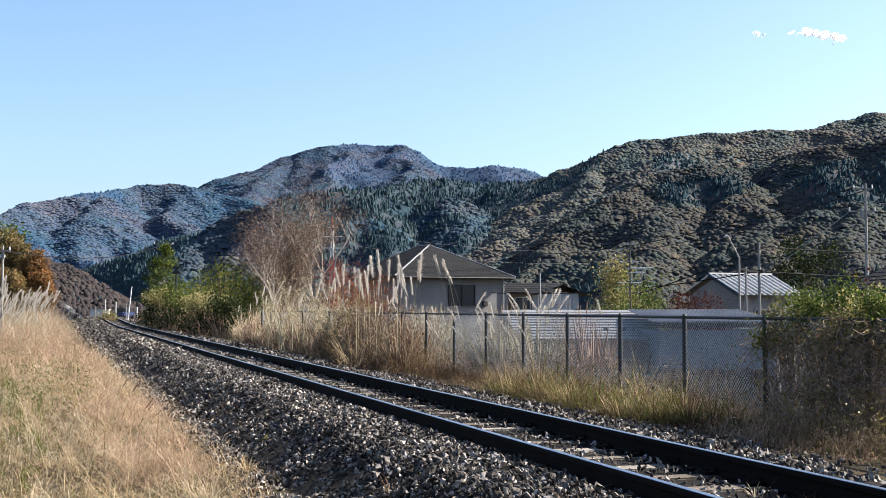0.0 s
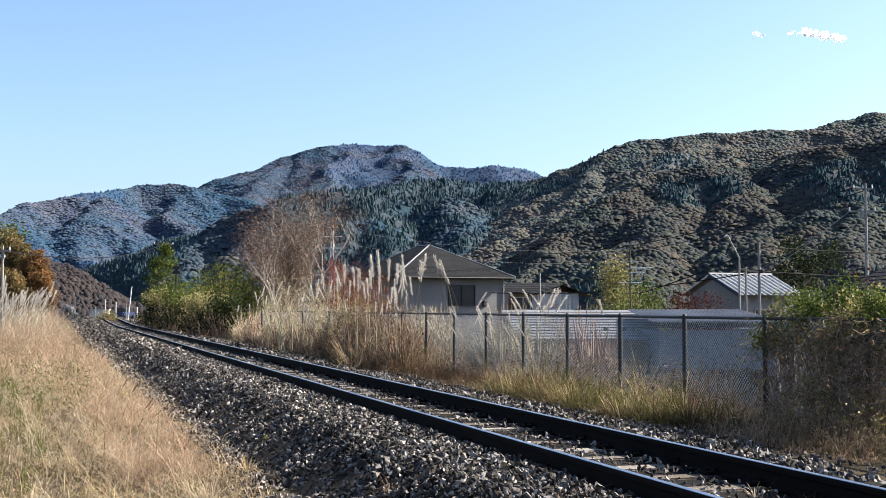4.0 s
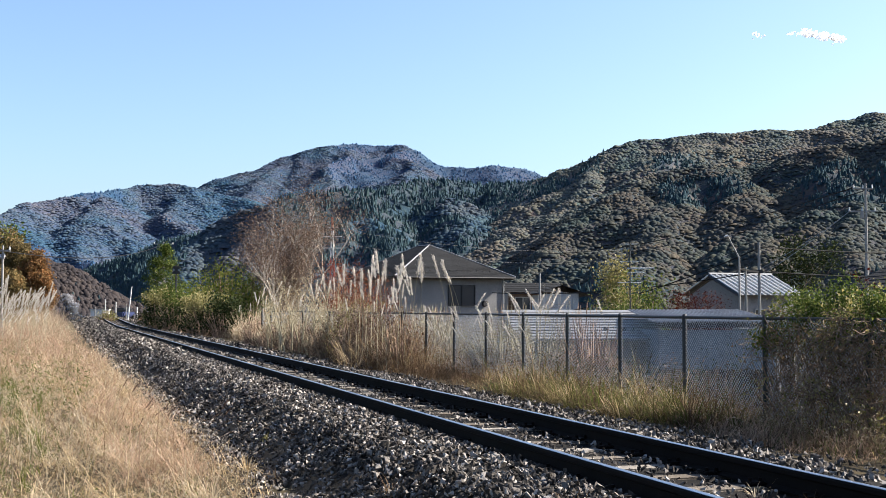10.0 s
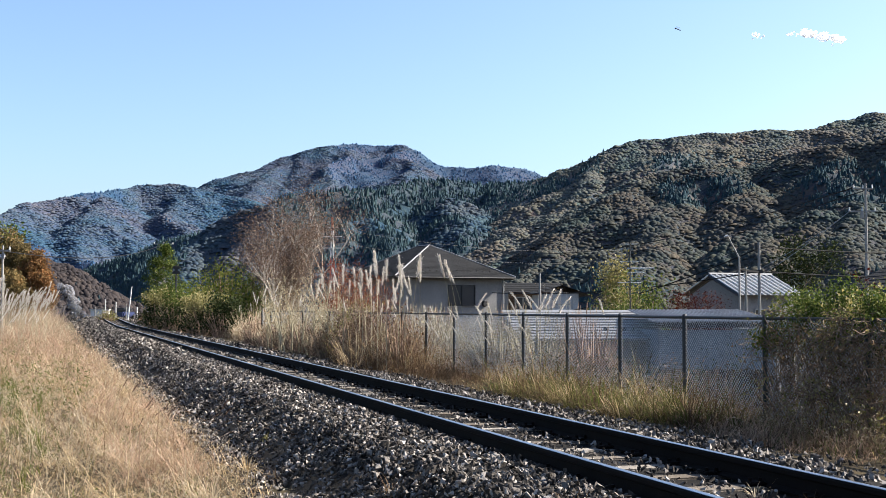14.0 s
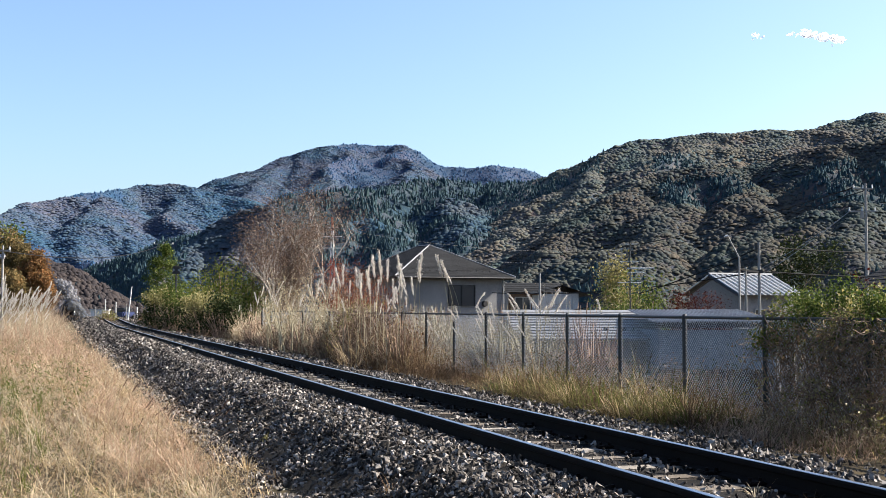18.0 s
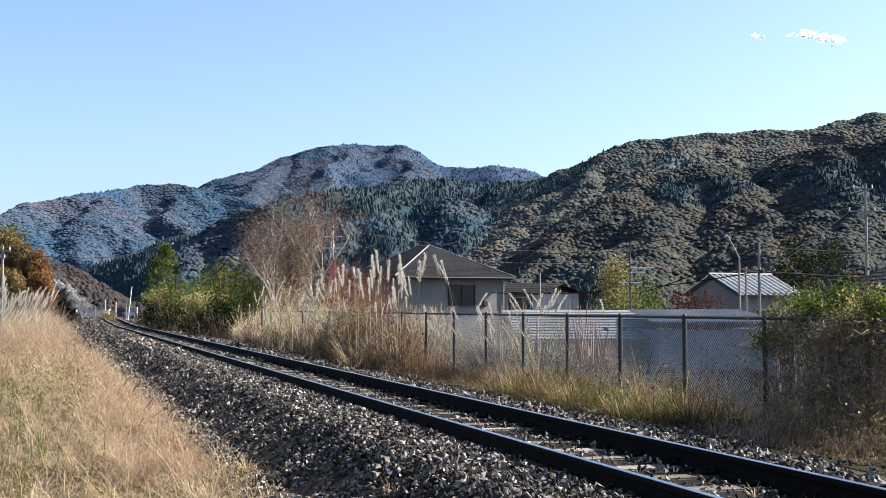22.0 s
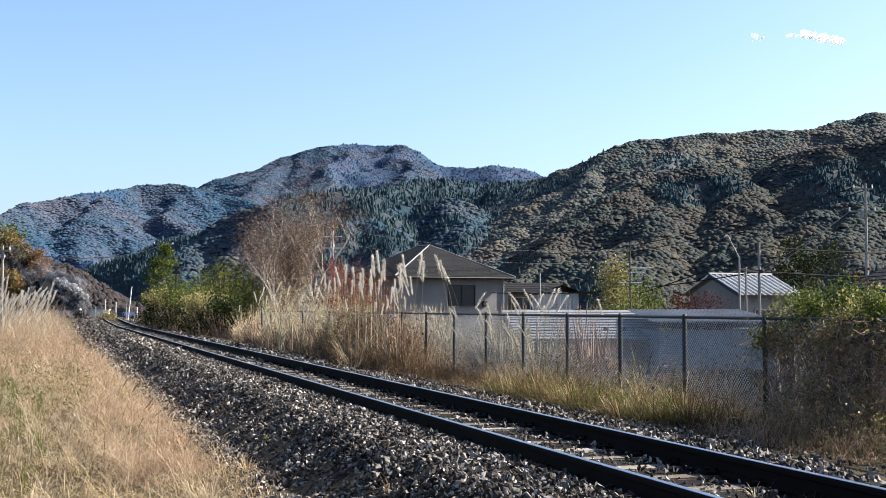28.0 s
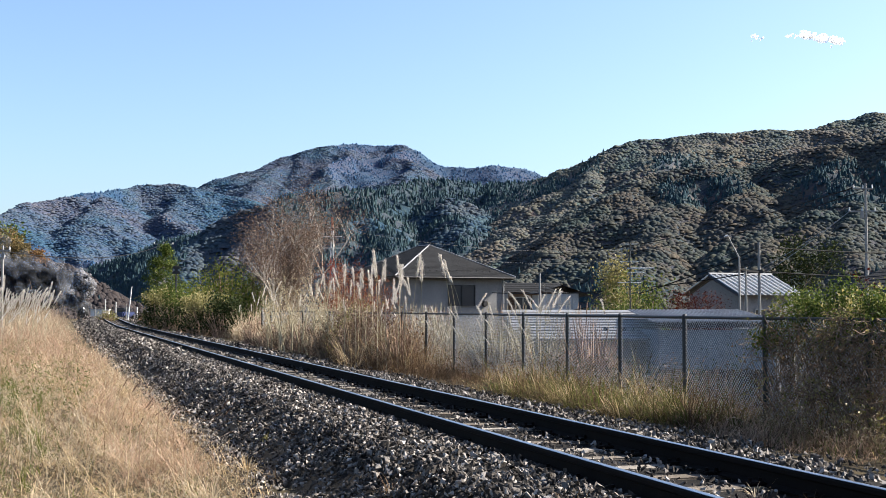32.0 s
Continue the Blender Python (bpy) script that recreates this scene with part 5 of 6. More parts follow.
# the tall clump in front of the house
for i in range(20):
    x, y = -2.25 + i * 0.09 + rng.normal(0, 0.06), 28.6 + rng.normal(0, 0.5)
    plume(x, y, -0.5, rng.uniform(2.0, 2.9), i % 2, rng.uniform(0, 360), 1.2, 1.35)
for x, y, h, q in ((0.2, 27.5, 2.7, 1), (0.35, 27.6, 2.6, 1), (0.52, 27.4, 2.55, 2), (1.9, 22.5, 1.9, 2), (2.1, 22.2, 1.8, 3), (2.9, 21.3, 1.7, 1)):
    plume(x, y, -0.5, h, q, 160 if q > 1 else 190, 1.2, 1.0)
for i in range(9):
    arching("silver_grass_clump", -2.1 + i * 0.21, 28.5 + rng.normal(0, 0.4), -0.5, 60, 1.35, 0.010, M_straw3 if i % 3 else M_straw, "clump of dry silver-grass leaves before the house", 0.2, 0.4)
# weeds on the ballast and between the sleepers
for s, l, n, h, m, lb in ((8.7, 0.25, 12, 0.12, M_straw2, "dry weed between the sleepers"), (8.0, 0.1, 40, 0.09, M_leaf_l, "small green weed between the sleepers"), (8.3, 0.42, 10, 0.11, M_straw3, "thin dead weed beside the rail"), (7.4, 0.35, 10, 0.12, M_straw3, "thin dead weed beside the rail"), (13.2, -2.2, 60, 0.16, M_straw3, "brown grass tuft on the ballast"), (10.6, -1.75, 40, 0.14, M_straw3, "brown grass tuft on the ballast"), (8.4, -1.2, 40, 0.13, M_straw3, "brown grass tuft on the ballast"), (15.5, -1.9, 50, 0.1, M_sedge, "green moss tuft on the ballast"), (14.0, -2.35, 80, 0.2, M_straw, "straw tuft at the ballast's edge")):
    x, y = on_line(s, l)
    arching("weed", float(x), float(y), float(bed_z(l)) + 0.02, n, h, 0.006, m, lb, 0.05, 0.4)


# ---- houses
def roof_face(name, a, b, c, d, n, mat, parent, step=0.02, over=0.06):
    """Courses from the eave a-b up to the ridge d-c, each lapping the one below."""
    a, b, c, d = (np.array(p, float) for p in (a, b, c, d))
    nrm = np.cross(b - a, d - a)
    nrm /= np.linalg.norm(nrm)
    if nrm[2] < 0:
        nrm = -nrm
    for i in range(n):
        t0, t1 = i / n, min(1.0, (i + 1 + over * n * 0.2) / n)
        p = [a + (d - a) * t0, b + (c - b) * t0, b + (c - b) * t1, a + (d - a) * t1]
        bm = bmesh.new()
        lo = [bm.verts.new(q + nrm * (0.0 + 0.002 * i % 2)) for q in p]
        hi = [bm.verts.new(q + nrm * e) for q, e in zip(p, (step, step, 0.006, 0.006))]
        for f in ((0, 1, 2, 3),):
            bm.faces.new([hi[k] for k in f])
            bm.faces.new([lo[k] for k in reversed(f)])
        for k in range(4):
            bm.faces.new((lo[k], lo[(k + 1) % 4], hi[(k + 1) % 4], hi[k]))
        bmesh.ops.remove_doubles(bm, verts=bm.verts, dist=0.001)
        part(name, bm, mat, parent)


def window(parent, x0, x1, y, z0, z1, pane=M_glass, frame_mat=M_trim, side=-1, bars=1):
    w = part("window", block(x0, x1, y, y + 0.03, z0, z1, 0.004), pane, parent, "dark window behind closed shutters")
    b, e = y + side * 0.05, y + 0.02
    lo, hi = min(b, e), max(b, e)
    part("frame_rail", block(x0 - 0.05, x1 + 0.05, lo, hi, z1, z1 + 0.05), frame_mat, w)
    part("sill", block(x0 - 0.07, x1 + 0.07, lo - 0.03, hi, z0 - 0.06, z0), frame_mat, w)
    for x in [x0 - 0.05, x1] + [x0 + (x1 - x0) * k / (bars + 1) for k in range(1, bars + 1)]:
        part("frame_stile", block(x, x + 0.05, lo, hi, z0, z1), frame_mat, w)
    return w


h1 = thing("hip_roofed_house", pose(-2.83, 74, -3.0, 0, 0, 24.8), "two-storey grey plaster house with a shingled hip roof", "house")
W, D, E = 8.0, 9.9, 5.86
part("wall", block(0.55, 7.45, 0.55, 0.75, 0, E, 0.01), M_wall, h1)
part("wall", block(0.55, 0.75, 0.75, D - 0.55, 0, E, 0.01), M_wall, h1)
part("wall", block(7.25, 7.45, 0.75, D - 0.55, 0, E, 0.01), M_wall, h1)
part("wall", block(0.75, 7.25, D - 0.75, D - 0.55, 0, E, 0.01), M_wall, h1)
part("soffit", block(0.05, W - 0.05, 0.05, D - 0.05, E, E + 0.05, 0.01), M_brownwood, h1, "dark wooden eaves")
part("fascia", block(0, W, 0.0, 0.05, E - 0.02, E + 0.14), M_dark, h1)
part("fascia", block(0, 0.05, 0.05, D, E - 0.02, E + 0.14), M_dark, h1)
part("fascia", block(W - 0.05, W, 0.05, D, E - 0.02, E + 0.14), M_dark, h1)
e0, ap = E + 0.12, E + 2.2
R1, R2 = (4.0, 4.0, ap), (4.0, D - 4.0, ap)
c1, c2, c3, c4 = (-0.05, -0.05, e0), (W + 0.05, -0.05, e0), (W + 0.05, D + 0.05, e0), (-0.05, D + 0.05, e0)
roof_face("shingle_course", c1, c2, R1, R1, 26, M_roof, h1)
roof_face("shingle_course", c4, c1, R1, R2, 26, M_roof, h1)
roof_face("shingle_course", c2, c3, R2, R1, 26, M_roof, h1)
roof_face("shingle_course", c3, c4, R2, R2, 26, M_roof, h1)
for p, q in ((c1, R1), (c2, R1), (c3, R2), (c4, R2), (R1, R2)):
    part("hip_cap", rod(Vector(p) + Vector((0, 0, 0.03)), Vector(q) + Vector((0, 0, 0.03)), 0.05, None, 8), M_tin, h1, "pale metal hip capping")
part("gutter", rod((0, -0.1, E + 0.06), (W, -0.1, E + 0.06), 0.055, None, 8), M_dark, h1)
window(h1, 3.75, 5.5, 0.53, 4.27, 5.45, M_dark, M_dark)
window(h1, 1.2, 2.6, 0.53, 1.3, 2.9)
for i in range(13):
    x = 1.1 + i * 0.46
    part("snow_guard", block(x, x + 0.1, 0.62, 0.7, e0 + 0.33, e0 + 0.44, 0.01), M_dark, h1)
part("downpipe", rod((7.5, 0.5, 0), (7.5, 0.5, E), 0.045, None, 8), M_trim, h1)
part("vent_hood", rod((6.2, 0.35, 4.35), (6.2, 0.56, 4.35), 0.16, 0.2, 10), M_dark, h1)

h2 = thing("board_house", pose(4.5, 86, -3.0, 0, 0, 4), "brown board-clad house with a low dark roof", "house")
part("wall", block(0, 3.6, 0, 4, 0, 5.2), M_wall, h2)
for i in range(12):
    part("wall_board", block(0.02, 3.58, -0.03 - 0.004 * (i % 2), -0.002, 3.0 + i * 0.18, 3.17 + i * 0.18, 0.006), M_brownwood, h2)
roof_face("roof_course", (-0.3, -0.5, 5.15), (3.9, -0.5, 5.15), (3.9, 2, 5.85), (-0.3, 2, 5.85), 5, M_roof, h2)
roof_face("roof_course", (3.9, 4.5, 5.15), (-0.3, 4.5, 5.15), (-0.3, 2, 5.85), (3.9, 2, 5.85), 5, M_roof, h2)
window(h2, 0.5, 1.5, -0.06, 4.0, 4.8, M_glass, M_trim)

h2b = thing("garage", pose(5.55, 70, -3.0, 0, 0, 5), "small pale garage with a roller shutter under a gable roof", "garage")
for a in ((0.1, 0.55), (1.75, 2.1)):
    part("wall", block(a[0], a[1], 0, 0.15, 0, 4.9), M_palewall, h2b)
part("wall", block(0.55, 1.75, 0, 0.15, 4.3, 4.95), M_palewall, h2b)
part("wall", block(0.1, 0.25, 0.15, 4, 0, 4.85), M_palewall, h2b)
part("wall", block(1.95, 2.1, 0.15, 4, 0, 4.85), M_palewall, h2b)
for i in range(9):
    part("shutter_slat", block(0.56, 1.74, 0.05, 0.09, 4.3 - 0.1 * (i + 1), 4.3 - 0.1 * i - 0.012, 0.005), M_palewall if i < 4 else M_dark, h2b)
part("shutter_bar", block(0.5, 1.8, -0.04, 0.04, 3.93, 4.03), M_white, h2b, "white shutter bar")
roof_face("roof_course", (-0.35, -0.4, 4.9), (-0.35, 4.3, 4.9), (1.1, 4.3, 5.35), (1.1, -0.4, 5.35), 4, M_roof, h2b)
roof_face("roof_course", (2.9, 4.3, 4.75), (2.9, -0.4, 4.75), (1.1, -0.4, 5.35), (1.1, 4.3, 5.35), 4, M_roof, h2b)


def sheet_roof(name, a, b, c, d, waves, amp, mat, parent, label=""):
    """A corrugated sheet with a-b the eave and d-c the ridge, its waves running down the slope."""
    a, b, c, d = (np.array(p, float) for p in (a, b, c, d))
    nrm = np.cross(b - a, d - a)
    nrm /= np.linalg.norm(nrm)
    nrm = -nrm if nrm[2] < 0 else nrm
    nu = waves * 6 + 1
    u = np.linspace(0, 1, nu)[:, None]
    lift = amp * np.sin(u * waves * 2 * np.pi) * nrm
    top = [a + (b - a) * u + lift, d + (c - d) * u + lift]
    v = np.concatenate([top[0], top[1], top[0] - nrm * 0.01, top[1] - nrm * 0.01])
    f = []
    for i in range(nu - 1):
        f += [(i, i + 1, nu + i + 1), (i, nu + i + 1, nu + i), (2 * nu + i, 3 * nu + i + 1, 2 * nu + i + 1), (2 * nu + i, 3 * nu + i, 3 * nu + i + 1), (i, 2 * nu + i, 2 * nu + i + 1), (i, 2 * nu + i + 1, i + 1)]
    return child(name, mesh(name, v, np.array(f), mat), parent, label)


h3 = thing("tin_roofed_house", pose(12.3, 57, -3.0, 0, 0, 25), "beige house with a pale ribbed metal roof", "house")
part("wall", block(0.1, 3.3, -1.8, -1.65, 0, 4.74), M_wall, h3)
part("wall", block(0.1, 3.3, 1.65, 1.8, 0, 4.74), M_wall, h3)
bm = bmesh.new()
vs = [bm.verts.new(p) for x in (0.1, 0.25) for p in ((x, -1.65, 0), (x, 1.65, 0), (x, 1.65, 4.74), (x, 0, 5.42), (x, -1.65, 4.74))]
bm.faces.new(vs[:5]), bm.faces.new(vs[9:4:-1])
for k in range(5):
    bm.faces.new((vs[k], vs[k + 5], vs[(k + 1) % 5 + 5], vs[(k + 1) % 5]))
part("gable_wall", bm, M_wall, h3)
for sgn in (-1, 1):
    a, b, c, d = (-0.1, sgn * 2.2, 4.66), (3.4, sgn * 2.2, 4.66), (3.4, 0, 5.6), (-0.1, 0, 5.6)
    sheet_roof("roof_sheet", a, b, c, d, 1, 0.0, M_tin, h3)
    for i in range(12):
        x = -0.08 + i * 0.316
        part("roof_rib", rod((x, sgn * 2.21, 4.69), (x, 0, 5.63), 0.045, None, 6), M_white, h3)
part("verge_board", rod((-0.14, -2.25, 4.6), (-0.14, 0, 5.55), 0.07, None, 4), M_dark, h3)
part("ridge_cap", rod((-0.15, 0, 5.64), (3.45, 0, 5.64), 0.07, None, 8), M_tin, h3)
window(h3, 1.0, 2.1, -1.83, 3.0, 4.0)

h4 = thing("dark_roofed_house", pose(15.9, 41, -3.0, 0, 0, 0), "house with a dark tiled roof and pale eaves", "house")
part("wall", block(0.6, 6, 0, 4, 0, 5.0), M_wall, h4)
roof_face("roof_course", (-1.4, 4.4, 4.75), (-1.4, -0.6, 4.75), (2.9, -0.6, 6.9), (2.9, 4.4, 6.9), 14, M_roof, h4)
roof_face("roof_course", (7.2, -0.6, 4.75), (7.2, 4.4, 4.75), (2.9, 4.4, 6.9), (2.9, -0.6, 6.9), 14, M_roof, h4)
part("verge_board", rod((-1.45, -0.62, 4.72), (2.9, -0.62, 6.86), 0.07, None, 4), M_wall, h4)

sh1 = thing("shed", pose(1.75, 27, -3.0, 0, 0, 6), "low shed with a pale ribbed roof behind the fence", "shed")
part("wall", block(0.1, 3.2, 0.25, 0.4, 0, 3.35), M_wall, sh1)
part("wall", block(0.1, 0.25, 0.4, 3.2, 0, 3.5), M_wall, sh1)
part("wall", block(3.05, 3.2, 0.4, 3.2, 0, 3.5), M_wall, sh1)
roof_face("roof_course", (-0.1, -0.15, 3.4), (3.1, -0.15, 3.4), (3.7, 3.2, 4.02), (0.0, 3.2, 4.02), 11, M_tin, sh1, step=0.035)
part("snow_stop", block(1.95, 2.06, 0.75, 0.83, 3.58, 3.66), M_dark, sh1)
part("snow_stop", block(2.35, 2.46, 0.75, 0.83, 3.58, 3.66), M_dark, sh1)
sh2 = thing("tin_shed", pose(4.55, 26.3, -3.0, 0, 0, 3), "pale blue sheet-walled shed with a corrugated tin roof", "shed")
part("wall", block(0, 2.5, 0, 0.08, 2.8, 3.62), M_bluewall, sh2)
part("plinth", block(0, 2.5, 0.02, 0.1, 0, 2.79), M_dark, sh2)
part("wall", block(0, 0.08, 0.1, 3, 0, 3.62), M_bluewall, sh2)
part("wall", block(2.42, 2.5, 0.1, 3, 0, 3.62), M_bluewall, sh2)
part("eave_board", block(-0.1, 2.6, -0.12, -0.05, 3.68, 3.8), M_dark, sh2)
sheet_roof("roof_sheet", (-0.15, -0.2, 3.8), (2.7, -0.2, 3.8), (2.65, 3.2, 4.05), (0.0, 3.2, 4.05), 29, 0.02, M_tin, sh2, "corrugated tin roof")


# ---- poles and wires
def utility_pole(name, x, y, z0, z1, r, label, arms=(), m=M_pole):
    p = thing(name, pose(x, y, z0), label, "pole")
    part("shaft", rod((0, 0, 0), (0, 0, z1 - z0), r, r * 0.75, 12), m, p)
    for h, x0, x1 in arms:
        a = part("crossarm", block(x0, x1, -0.05, 0.05, h - z0 - 0.04, h - z0 + 0.04, 0.008), m, p)
        for k in range(3):
            xi = x0 + (x1 - x0) * (k + 0.08) / 2.16
            part("insulator", rod((xi, 0, h - z0 + 0.04), (xi, 0, h - z0 + 0.2), 0.045, 0.03, 8), M_white, a, "white insulator")
    return p


sl = thing("street_lamp", pose(10.72, 45, -2.9), "slim steel street lamp with a bent arm", "lamp")
part("shaft", rod((0, 0, 0), (0, 0, 5.85), 0.045, 0.035, 10), M_pole, sl)
part("arm", rod((0, 0, 5.8), (-0.42, 0, 6.62), 0.032, 0.025, 8), M_pole, sl)
part("lamp_head", rod((-0.40, 0, 6.60), (-0.54, 0, 6.56), 0.045, 0.03, 8), M_white, sl)
up = utility_pole("utility_pole", 12.2, 48, -2.9, 3.62, 0.07, "grey concrete utility pole with cables")
part("box", block(-0.55, 0.1, -0.2, -0.08, 5.32, 5.46), M_dark, up)
part("bracket", block(-0.16, -0.08, -0.06, 0.06, 6.2, 6.5), M_dark, up)
up2 = utility_pole("utility_pole", 20.45, 60, -3.0, 7.1, 0.085, "tall pale concrete pole with two crossarms", ((6.85, -0.62, 0.35), (5.75, -0.85, 0.5)))
part("transformer", rod((-0.2, 0, 8.4), (-0.2, 0, 8.7), 0.09, None, 12), M_pole, up2)
utility_pole("utility_pole", -21.25, 60, -0.7, 4.1, 0.065, "pale utility pole above the silver grass", ((3.85, -0.35, 0.35), (3.5, -0.3, 0.1)))
utility_pole("utility_pole", -28.1, 125, -1.5, 7.7, 0.08, "utility pole behind the young tree", ((7.5, -1.0, 1.0),))
utility_pole("thin_post", 4.05, 52, -2.9, 2.55, 0.05, "thin grey post behind the fence")
utility_pole("thin_post", 11.2, 46, -2.9, 2.6, 0.05, "thin grey post by the street lamp")
for x, y, h in ((18.2, 66, 2.1), (19.4, 66, 2.0), (16.7, 62, 1.9), (17.5, 62, 2.2)):
    utility_pole("thin_post", x, y, -2.9, h, 0.035, "thin white post in a garden", m=M_white)

an = thing("antenna", pose(7.52, 50, -2.9), "rooftop-style television antenna on a mast", "antenna")
part("mast", rod((0, 0, 0), (0, 0, 6.62), 0.03, None, 8), M_post, an)
for h, x0, x1, r in ((6.55, -0.38, 0.3, 0.02), (6.35, -0.42, 0.1, 0.014), (5.86, -0.4, 0.45, 0.016), (5.58, -0.12, 0.98, 0.03), (5.4, -0.1, 0.6, 0.014), (5.0, -0.5, 0.45, 0.016)):
    b = part("boom", rod((x0, 0, h), (x1, 0, h), r, None, 6), M_wire, an)
    for k in range(6):
        x = x0 + (x1 - x0) * (k + 0.5) / 6
        part("element", rod((x, -0.3, h), (x, 0.3, h), 0.008, None, 5), M_wire, b)


def cable(name, p, q, sag, r, label, m=M_cable, n=24):
    p, q = np.array(p, float), np.array(q, float)
    t = np.linspace(0, 1, n + 1)
    pts = p[None] + (q - p)[None] * t[:, None]
    pts[:, 2] -= sag * 4 * t * (1 - t)
    rows = [(pts[i], pts[i + 1], r, r) for i in range(n)]
    return tagged(new(name, mesh(name, *sticks(rows, 4), m)), label, "cable")


cable("overhead_cable", (12.2, 48, 3.45), (24, 50, 3.3), 0.15, 0.022, "black overhead cable from the concrete pole")
cable("overhead_cable", (12.2, 48, 3.4), (4.0, 62, 0.6), 0.45, 0.022, "black sagging overhead cable over the village")
cable("overhead_cable", (12.2, 48, 2.5), (24, 50, 2.2), 0.1, 0.022, "black lower cable from the concrete pole")
cable("overhead_cable", (12.2, 48, 2.5), (2.6, 66, 1.9), 0.35, 0.022, "black lower cable towards the garage")
cable("service_bundle", (10.7, 45, 2.52), (12.2, 48, 2.48), 0.02, 0.05, "thick dark cable bundle at the lamp")
cable("power_line", (19.85, 60, 6.9), (6.6, 135, 7.2), 1.3, 0.03, "dark power line crossing the valley")
cable("power_line", (20.8, 60, 6.9), (9.6, 135, 6.8), 1.3, 0.025, "dark power line crossing the valley")
cable("power_line", (19.7, 60, 5.8), (13.4, 62, 1.4), 0.3, 0.007, "pale service wire down to a roof", M_wire)
cable("power_line", (19.6, 60, 5.7), (13.9, 63, 2.1), 0.3, 0.007, "pale service wire down to a house", M_wire)
cable("overhead_cable", (-21.3, 60, 3.85), (-28.1, 125, 7.5), 0.8, 0.028, "black cable along the railway line")
cable("overhead_cable", (-21.3, 60, 3.9), (-33, 20, 5.5), 0.5, 0.02, "black cable along the railway line")

# lattice mast, red and white
mast = thing("lattice_mast", pose(-31.2, 350, -4.5), "tall red and white lattice power mast", "mast")
for i in range(8):
    z0, z1 = i * 3.9, i * 3.9 + 3.9
    w0, w1 = 0.95 - i * 0.1, 0.95 - (i + 1) * 0.1
    rows = []
    for sx, sy in ((-1, -1), (1, -1), (1, 1), (-1, 1)):
        rows.append((np.array([sx * w0, sy * w0, z0]), np.array([sx * w1, sy * w1, z1]), 0.1, 0.1))
        nx, ny = -sy, sx
        rows.append((np.array([sx * w0, sy * w0, z0]), np.array([nx * w1, ny * w1, z1]), 0.06, 0.06))
        rows.append((np.array([nx * w0, ny * w0, z0]), np.array([sx * w1, sy * w1, z1]), 0.06, 0.06))
    child("section", mesh("section", *sticks(rows, 4), M_redpaint if i in (7, 3, 4) else M_white), mast)
for z, wd in ((28.3, 1.6), (25.6, 2.6), (22.4, 2.6)):
    part("crossarm", block(-wd, wd, -0.2, 0.2, z - 0.1, z + 0.1), M_white, mast)
for z, wd in ((23.6, 2.8), (19.6, 3.4)):
    cable("power_line", (-31.2 + wd, 350, z - 0.5), (60, 420, z - 3), 2.5, 0.014, "thin transmission line on the far mast", M_pole)

# by the far line
sg = thing("track_sign", pose(-17.15, 80, -0.75), "dark trackside board with pale triangles on a post", "sign")
part("post", rod((0, 0, 0), (0, 0, 4.6), 0.06, None, 8), M_post, sg)
bd = part("board", block(-0.24, 0.24, -0.06, -0.02, 4.02, 4.52, 0.01), M_dark, sg)
for sx in (-1, 1):
    bm = bmesh.new()
    vs = [bm.verts.new((sx * 0.22, y, z)) for y in (-0.075, -0.062) for z in (4.15, 4.39)] + [bm.verts.new((sx * 0.06, y, 4.27)) for y in (-0.075, -0.062)]
    bm.faces.new((vs[0], vs[1], vs[4])), bm.faces.new((vs[2], vs[3], vs[5])), bm.faces.new((vs[0], vs[4], vs[5], vs[2])), bm.faces.new((vs[1], vs[4], vs[5], vs[3])), bm.faces.new((vs[0], vs[1], vs[3], vs[2]))
    part("triangle", bm, M_bluewall, bd, "pale grey triangle")
lp = thing("leaning_post", pose(-25.3, 100, 0.0, 0, 6, 0), "white leaning post beside the line", "post")
part("shaft", rod((0, 0, 0), (0, 0, 2.8), 0.05, 0.04, 8), M_white, lp)
for i in range(13):
    x = -38 + i * 1.25
    p = thing("marker_post", pose(x, 136 - 0.4 * i, -0.6), "slender white post near the station", "post", "posts near the station")
    part("shaft", rod((0, 0, 0), (0, 0, 1.8 + 0.8 * ((i * 7) % 4) / 3), 0.05, None, 6), M_white if i % 3 else M_pole, p)
hut = thing("trackside_hut", pose(-47.3, 172, -1.2), "low white trackside hut", "hut")
part("wall", block(-1.2, 1.2, -0.6, 0.6, 0, 2.0), M_white, hut)
part("roof", block(-1.35, 1.35, -0.75, 0.75, 2.0, 2.12), M_trim, hut)
car = thing("parked_car", pose(-43, 168, -0.4, 0, 0, 80), "dark blue car parked near the station", "car")
part("body", block(-2.0, 2.0, -0.8, 0.8, 0.3, 0.95, 0.15), M_blue, car)
part("cabin", block(-1.3, 1.0, -0.7, 0.7, 0.95, 1.5, 0.18), M_glass, car)
for x in (-1.25, 1.25):
    for y in (-0.78, 0.78):
        part("wheel", rod((x, y - 0.1, 0.32), (x, y + 0.1, 0.32), 0.32, None, 12), M_black, car)
shrub("small_bush", -25.9, 96, 0.0, 0.75, 0.6, 0.85, "small yellow-green bush beside the far line", M_leaf_y, 900, 0.1, seed=71)

# the wooded knoll by the line
M_leaf_ob = surface("orange_brown_leaf", [(0.075, 0.055, 0.027), (0.155, 0.085, 0.035), (0.26, 0.11, 0.042)], big=0.2, fine=1.5, vary=0.4, rough=0.8, through_light=0.3)
